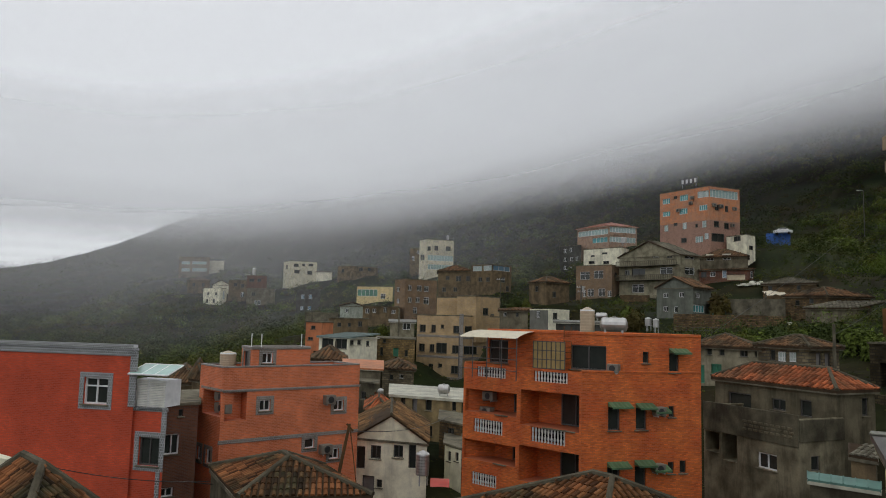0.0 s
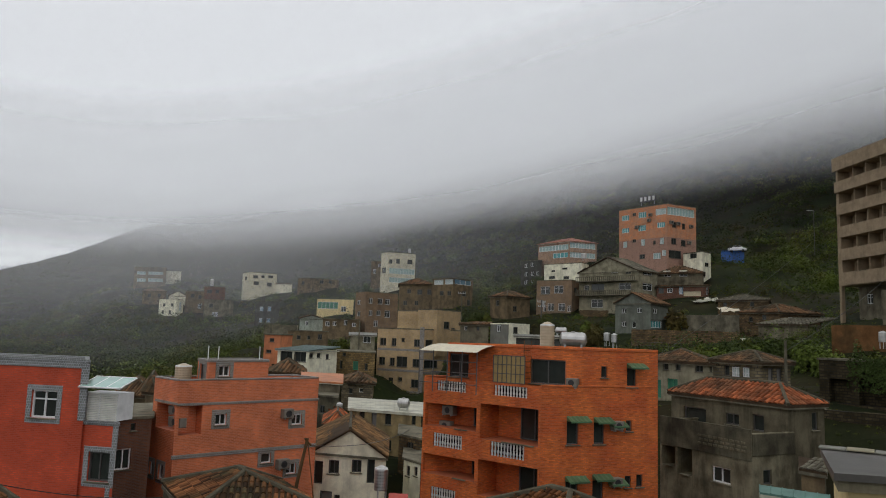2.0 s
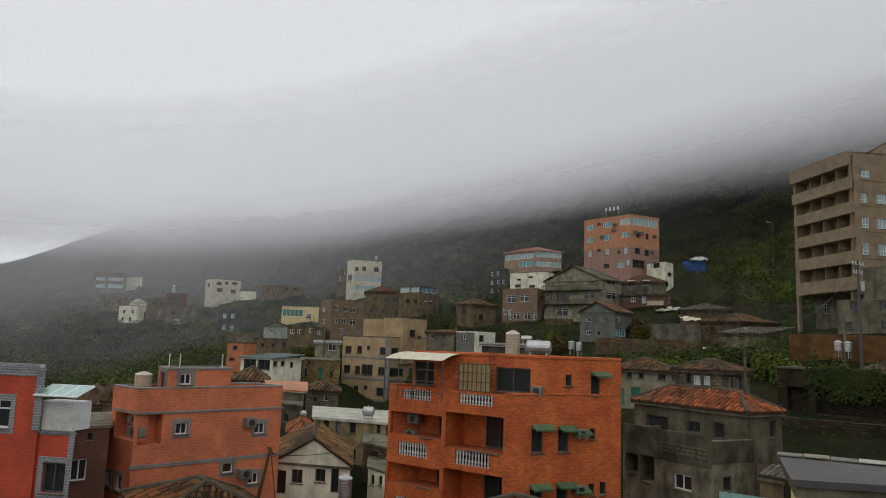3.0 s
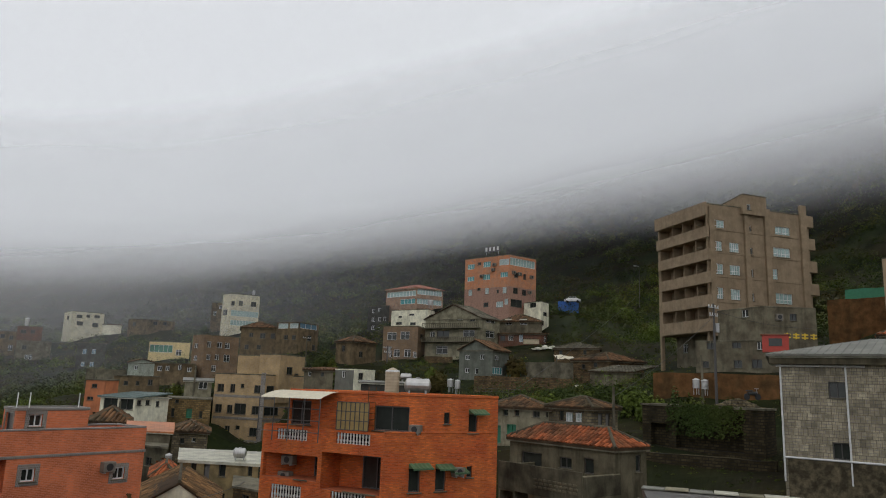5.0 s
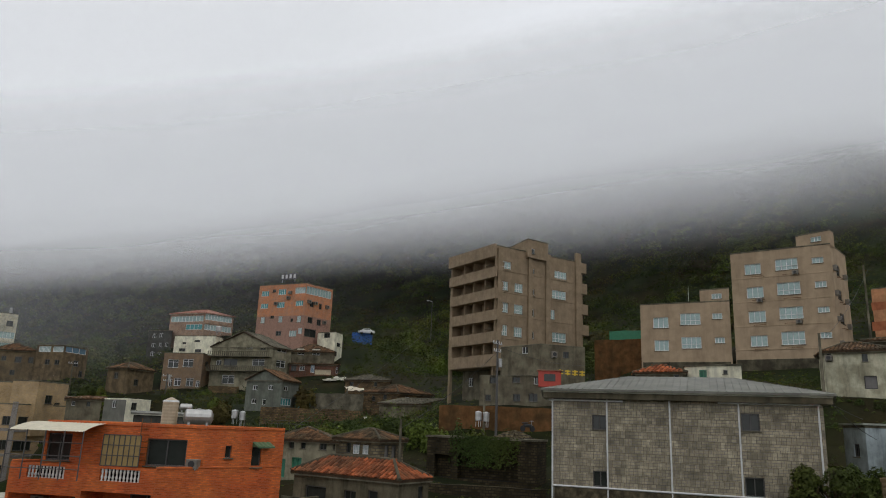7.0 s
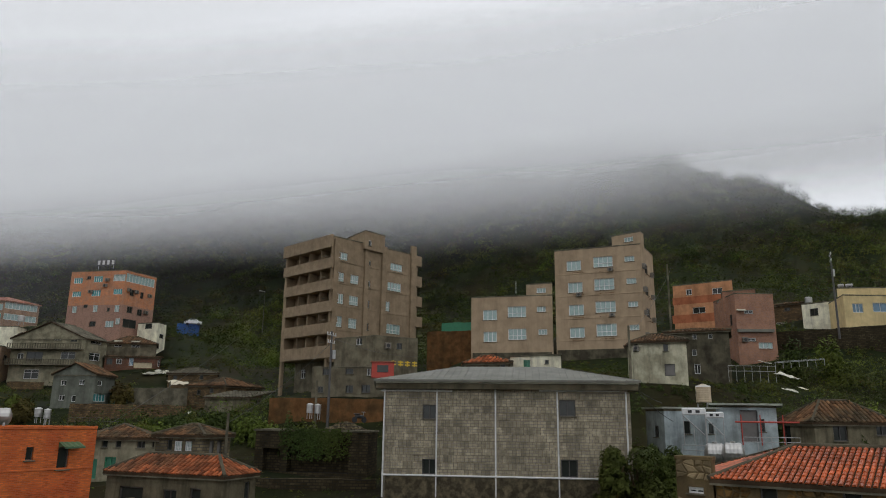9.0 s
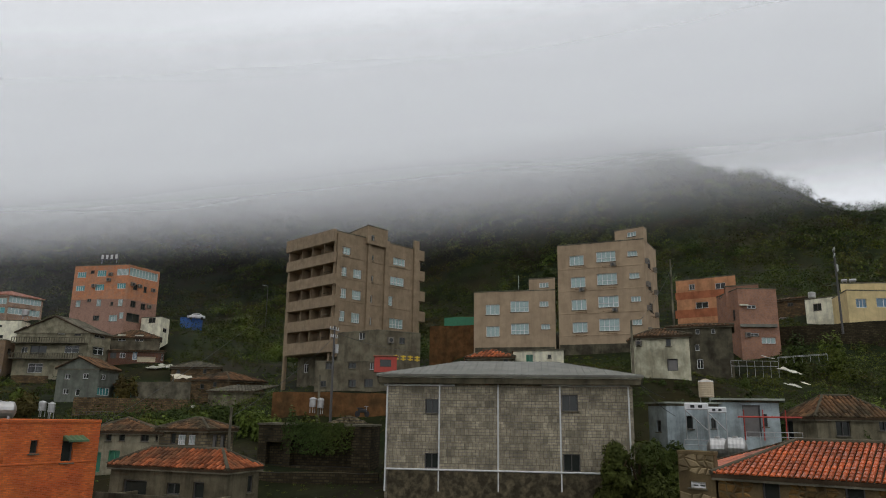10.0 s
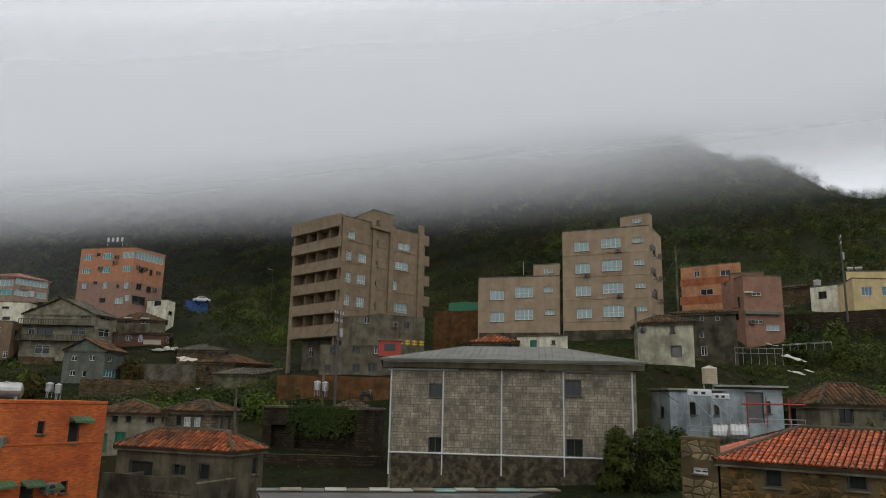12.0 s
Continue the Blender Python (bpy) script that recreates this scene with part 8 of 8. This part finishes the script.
tarp(53.99, 129.17, 21.24, 1.52, mat="white_metal")
tarp(56.46, 128.11, 21.89, 2.72, mat="white_metal")
tarp(93.26, 165.54, 33.75, 1.77, mat="white_metal")
tarp(54.96, 128.76, 21.24, 2.13, mat="white_metal")
tree(40.51, 23.84, 8.28, 4.17, 5.21)
tree(42.13, 23.01, 10.66, 2.66, 2.66)
tree(38.89, 24.56, 9.49, 2.55, 3.40)
bush(40.59, 61.87, 13.24, 3.20, 2.26)
bush(39.87, 69.36, 13.13, 4.88, 2.85)
bush(39.59, 74.09, 13.06, 4.27, 2.56)
bush(38.10, 79.33, 12.79, 4.92, 1.79)
bush(40.39, 66.73, 12.99, 3.57, 2.18)
bush(37.03, 84.22, 12.52, 5.61, 1.87)
bush(36.46, 87.73, 12.25, 3.86, 1.69)
bush(42.56, 61.75, 13.59, 2.29, 1.52)
bush(40.31, 104.50, 17.70, 3.41, 2.28)
bush(28.15, 106.34, 15.70, 6.15, 2.24)
bush(76.59, 128.97, 20.61, 6.86, 4.57)
bush(74.53, 141.58, 24.52, 7.32, 4.88)
bush(83.42, 153.84, 28.02, 10.67, 6.22)
bush(79.35, 161.57, 28.98, 8.23, 5.49)
bush(93.35, 165.48, 32.91, 11.59, 6.76)
bush(90.32, 172.82, 34.07, 9.91, 5.95)
bush(78.74, 127.67, 24.18, 6.10, 4.57)
bush(111.33, 39.12, 24.71, 4.53, 2.88)
bush(73.15, 20.61, 18.53, 2.92, 1.59)
bush(67.01, 20.25, 17.59, 2.44, 1.47)
bush(70.33, 23.02, 18.47, 2.32, 1.29)
bush(61.84, 23.06, 16.06, 1.84, 0.92)
bush(63.80, 16.90, 16.79, 2.76, 1.84)
bush(57.66, 16.59, 15.86, 2.72, 1.47)
bush(66.62, 27.30, 17.55, 2.26, 1.26)
bush(63.98, 28.39, 17.47, 2.20, 1.10)
bush(61.40, 29.22, 17.17, 2.61, 1.19)
bush(60.51, 31.03, 17.39, 2.14, 1.19)
bush(69.86, 17.44, 18.25, 2.51, 1.76)
bush(77.42, 32.59, 20.20, 1.76, 0.88)
bush(26.78, 88.02, 12.66, 3.22, 1.25)
bush(30.41, 88.95, 12.56, 3.66, 1.46)
bush(40.27, 87.15, 13.20, 4.48, 1.87)
bush(42.10, 81.80, 13.06, 5.37, 2.15)
bush(43.96, 78.53, 13.34, 4.90, 2.10)
bush(45.33, 75.43, 12.88, 4.11, 2.05)
bush(37.33, 89.53, 12.90, 3.40, 1.32)
bush(30.52, 116.05, 16.01, 4.20, 1.87)
bush(26.18, 108.90, 15.00, 3.92, 1.74)
bush(43.29, 87.92, 14.08, 2.29, 1.14)
bush(7.65, 139.79, 18.20, 3.04, 1.77)
bush(12.97, 129.35, 17.59, 3.29, 1.64)
bush(14.97, 127.12, 17.59, 2.31, 1.39)
bush(-9.84, 117.59, 11.78, 2.56, 1.92)
bush(13.36, 124.28, 16.18, 3.61, 1.81)
bush(-12.81, 249.67, 28.67, 5.42, 2.71)
bush(36.47, 257.43, 34.09, 8.46, 4.70)
bush(27.36, 248.50, 31.43, 7.23, 3.61)
bush(89.70, 31.40, 22.40, 4.60, 3.20)
bush(92.30, 27.60, 22.80, 4.20, 2.60)
for k in range(7):
    f = 0.06 + 0.135 * k
    bush(30.2 + 9.85 * f, 35.9 - 12.43 * f, 7.3, 2.1 + 0.4 * (k % 3), 1.5 + 0.3 * (k % 2))
ladder(6.86, 38.90, 11.59, 0.34, 2.21)
clothes(4.54, 41.75, 11.47, 2.71, 0.54)
wire(-15.36, 25.77, 8.85, -9.17, 32.74, 6.64, 0.40)
wire(62.16, 36.34, 22.71, 88.95, 45.69, 34.55, 0.60)
wire(44.97, 61.27, 22.24, 61.23, 65.96, 21.79, 0.50)
wire(88.95, 45.69, 34.55, 101.90, 29.21, 34.60, 1.20)
wire(41.40, 24.29, 16.24, 44.26, 23.25, 14.16, 0.20)
wire(41.31, 24.44, 16.36, 45.73, 24.75, 15.37, 0.10)
wire(44.97, 61.27, 22.17, 29.68, 54.43, 13.59, 0.50)
wire(60.63, 103.56, 29.20, 17.96, 57.25, 11.15, 0.60)
wire(-9.46, 28.47, 7.47, -8.48, 39.09, 5.69, 0.30)
wire(-3.92, 30.75, 9.24, 1.05, 59.99, 6.20, 0.50)
band(grey_terrace, 0, -0.00, 7.77, 6.82, 1.69, trim="dark_render", out=0.06)
band(grey_terrace, 1, 0.02, 8.06, 3.41, 1.14, trim="dark_render", out=0.06)
gutter(grey_house, 0, 0.11, 10.43, 8.68, 0.30)
block_screen(grey_terrace, 0, 3.04, 8.15, 3.47, 0.65)
ac_unit(wb_house, 1, 0.07, 21.20, 0.44, 0.49)
ac_unit(under_low, 1, 1.32, 22.96, 0.77, 0.72)
ac_unit(mauve_house, 1, 0.52, 24.89, 0.72, 0.62)
red_kiosk(54.14, 64.22, 18.70, 2.56, 1.79)
for level in (34.6, 31.4, 28.2, 25.2):
    ac_unit(twin_high, 1, 0.35, level, 0.8, 0.6)
    ac_unit(twin_high, 1, 5.1, level - 0.4, 0.8, 0.6)
    rust_rack(twin_high, 1, 2.1, level - 0.9, 1.6, 0.38)
part("roof_slab", prism(bmesh.new(), grow(blue_back["plan"], 0.45), 15.38, 15.52), "blue_render", blue_back["root"], "thin pale blue concrete roof slab")
part("roof_slab", prism(bmesh.new(), grow(blue_house["plan"], 0.2), 15.08, 15.2), "blue_render", blue_house["root"], "thin pale blue concrete roof slab")
motorbike(46.01, 57.96, 13.72, 0.83, 0.98)
rubble(40.10, 52.42, 13.00, 4.36, 1.34)
band(twin_high, 0, 0.10, 21.81, 11.50, 1.91, trim="dark_render", out=0.03)
band(twin_low, 0, 0.21, 21.87, 11.31, 1.61, trim="dark_render", out=0.03)
ac_unit(twin_high, 0, 7.49, 34.32, 0.74, 0.47)
ac_unit(twin_high, 0, 7.51, 28.04, 0.73, 0.46)
ac_unit(twin_high, 0, 3.05, 31.06, 0.71, 0.48)

def ivy(h, i, s, z, w, t, count):
    """Leaves that hang over a wall face, thinning towards the edges."""
    rs = random.Random(17)
    a, e, inn, rz = side(h, i)
    vs, fs = [], []
    for _ in range(count):
        u, v = rs.gauss(0.5, 0.24), 1 - abs(rs.gauss(0, 0.45))
        if not (0 < u < 1 and v > 0):
            continue
        p = a + e * (s + w * u) - inn * rs.uniform(0.02, 0.22)
        c = Vector((p.x, p.y, z + t * v))
        n = Vector((-inn.x + rs.uniform(-0.6, 0.6), -inn.y + rs.uniform(-0.6, 0.6), rs.uniform(-0.2, 0.9))).normalized()
        q = Matrix.Rotation(rs.uniform(0, 6.28), 3, n) @ n.orthogonal().normalized()
        b, d = n.cross(q), rs.uniform(0.07, 0.15)
        k = len(vs)
        vs += [c - q * d, c + b * d * 0.6, c + q * d, c - b * d * 0.6]
        fs.append((k, k + 1, k + 2, k + 3))
    mesh_part("ivy", vs, fs, "leaf_dark", h["root"], "dark green ivy hanging over the stones")


ivy(ruin, 0, 2.2, 10.6, 6.6, 2.6, 3200)

# ---- wild cover of the hillside ----
def cover(name, label, count, r0, r1, big, mat, seed, keep, tall=0.8, blades=34, spread=1.0, clear=1.0, turns=(-42, 86)):
    """Shrubs past counting: blades scattered through many uneven domes on the slope."""
    rs = np.random.RandomState(seed)
    gx, gy, gr = (np.array(v) for v in zip(*[(g[0], g[1], g[3]) for g in GROUND]))
    spots = []
    while len(spots) < count:
        a = radians(rs.uniform(*turns))
        r = (r0 ** spread + (r1 ** spread - r0 ** spread) * rs.uniform()) ** (1 / spread)
        x, y = r * math.sin(a), r * math.cos(a)
        gap = (np.hypot(gx - x, gy - y) - gr).min()
        if gap < clear + big * 0.4:
            continue
        patch = noise.noise((x * 0.03, y * 0.03, seed)) + 0.5 * noise.noise((x * 0.11, y * 0.11, seed))
        if patch < keep:
            continue
        w = big * rs.uniform(0.5, 1.3) * (0.7 + r / 500) * (0.5 if gap < 8 else 1.0)
        spots.append((x, y, ground_height(x, y) - 0.1 * w, w, r))
    sp = np.array(spots)
    n = len(sp) * blades
    c = np.repeat(sp, blades, axis=0)
    th, cz = rs.uniform(0, 2 * np.pi, n), rs.uniform(-0.2, 1, n)
    sz = np.sqrt(1 - cz * cz)
    d = np.stack([sz * np.cos(th), sz * np.sin(th), cz], 1)
    ph = np.repeat(rs.uniform(0, 6.28, (len(sp), 3)), blades, axis=0)
    lump = 0.75 + 0.22 * np.sin(3.1 * d[:, 0] + ph[:, 0]) * np.sin(2.7 * d[:, 1] + ph[:, 1]) + 0.15 * np.sin(4.3 * d[:, 2] + 2 * th + ph[:, 2]) + rs.uniform(-0.15, 0.12, n)
    p = c[:, :3] + d * (c[:, 3] * lump)[:, None] * np.array([1, 1, tall])
    nn = d + rs.uniform(-0.5, 0.5, (n, 3))
    nn /= np.linalg.norm(nn, axis=1)[:, None]
    t = np.cross(nn, rs.normal(size=(n, 3)))
    t /= np.linalg.norm(t, axis=1)[:, None]
    b = np.cross(nn, t)
    s = ((0.045 * c[:, 3] + c[:, 4] * 0.0007) * rs.uniform(0.6, 1.3, n))[:, None]
    vs = np.stack([p - t * s, p + b * s * 0.75, p + t * s], 1).reshape(-1, 3)
    me = bpy.data.meshes.new(name)
    me.vertices.add(3 * n)
    me.vertices.foreach_set("co", vs.ravel())
    me.loops.add(3 * n)
    me.loops.foreach_set("vertex_index", np.arange(3 * n))
    me.polygons.add(n)
    me.polygons.foreach_set("loop_start", np.arange(n) * 3)
    me.polygons.foreach_set("loop_total", np.full(n, 3))
    me.update(calc_edges=True)
    me.materials.append(MATS[mat])
    return tagged(new(name, me), label, "shrubs", kind="stuff")


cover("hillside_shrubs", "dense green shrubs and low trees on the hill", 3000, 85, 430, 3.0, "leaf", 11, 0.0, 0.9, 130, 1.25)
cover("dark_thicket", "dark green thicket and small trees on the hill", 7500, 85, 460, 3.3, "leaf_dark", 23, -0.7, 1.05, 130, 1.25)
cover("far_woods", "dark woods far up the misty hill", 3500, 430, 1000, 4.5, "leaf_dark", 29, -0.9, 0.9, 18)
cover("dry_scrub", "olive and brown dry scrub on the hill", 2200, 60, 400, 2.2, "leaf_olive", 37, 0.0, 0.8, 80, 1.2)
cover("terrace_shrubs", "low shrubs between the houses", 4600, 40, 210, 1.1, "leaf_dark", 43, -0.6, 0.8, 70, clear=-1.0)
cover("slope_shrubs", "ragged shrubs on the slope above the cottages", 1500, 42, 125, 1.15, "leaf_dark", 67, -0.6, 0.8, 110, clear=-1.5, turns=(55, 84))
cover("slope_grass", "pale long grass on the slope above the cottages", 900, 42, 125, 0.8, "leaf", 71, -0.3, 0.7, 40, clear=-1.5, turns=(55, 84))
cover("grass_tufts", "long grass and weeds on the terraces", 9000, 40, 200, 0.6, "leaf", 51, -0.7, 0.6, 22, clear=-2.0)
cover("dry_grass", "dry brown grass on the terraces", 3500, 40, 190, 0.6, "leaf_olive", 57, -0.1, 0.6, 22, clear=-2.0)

# ---- near roof below the terrace ----
roof_z = EYE - 2.05
near = thing("flat_roof_hut", (0, 0, 0), "low hut with a dark sheet roof and pale ridge strip", "hut")
outline = [(7.19, 11.74), (12.5, 10.3), (14.4, 10.8), (8.72, 14.72)]
part("roof", prism(bmesh.new(), outline, roof_z - 0.12, roof_z), "dark_sheet", near)
part("fascia", prism(bmesh.new(), grow(outline, -0.06), roof_z - 0.3, roof_z - 0.125), "stained_render", near)
part("wall", prism(bmesh.new(), grow(outline, -0.22), roof_z - 7, roof_z - 0.3), "cream_paint", near)
a0, a1 = Vector((8.72, 14.72)), Vector((14.4, 10.8))
e0 = (a1 - a0).normalized()
i0 = Vector((e0.y, -e0.x))
if i0.dot(a0) > 0:
    i0 = -i0
tones = ("grey_metal", "pale_render", "grey_metal", "white_metal", "pale_render", "white_metal", "white_metal", "pale_render", "pane_mint", "white_metal", "pale_render", "pane_mint")
count = 14
step = (a1 - a0).length / count
for k in range(count):
    m0 = a0 + e0 * (step * (k + 0.5)) + i0 * 0.2
    part("ridge_panel", box(bmesh.new(), (m0.x, m0.y, roof_z + 0.03 + 0.012 * (k % 2)), (step * 0.97, 0.42, 0.035), math.atan2(e0.y, e0.x), 0.008), tones[k % len(tones)], near)

# ---- pieces of walls and roofs ----
object_vary("honey_piece", "honey_stone", 0.5)
object_vary("crazy_piece", "crazy_stone", 0.3)
stone_face(stone_cottage, 0, 0.32, "honey_piece", 5, 0.16, -2.6)
stone_face(stone_pillar, 0, 0.36, "crazy_piece", 8, 0.05, -3.6)
object_vary("clad_piece", "panel_clad", 0.1)
cladding(tile_building, 0, 24, 12, tile_building["z0"] + 1.25, tile_building["z1"] - 0.7, "clad_piece")
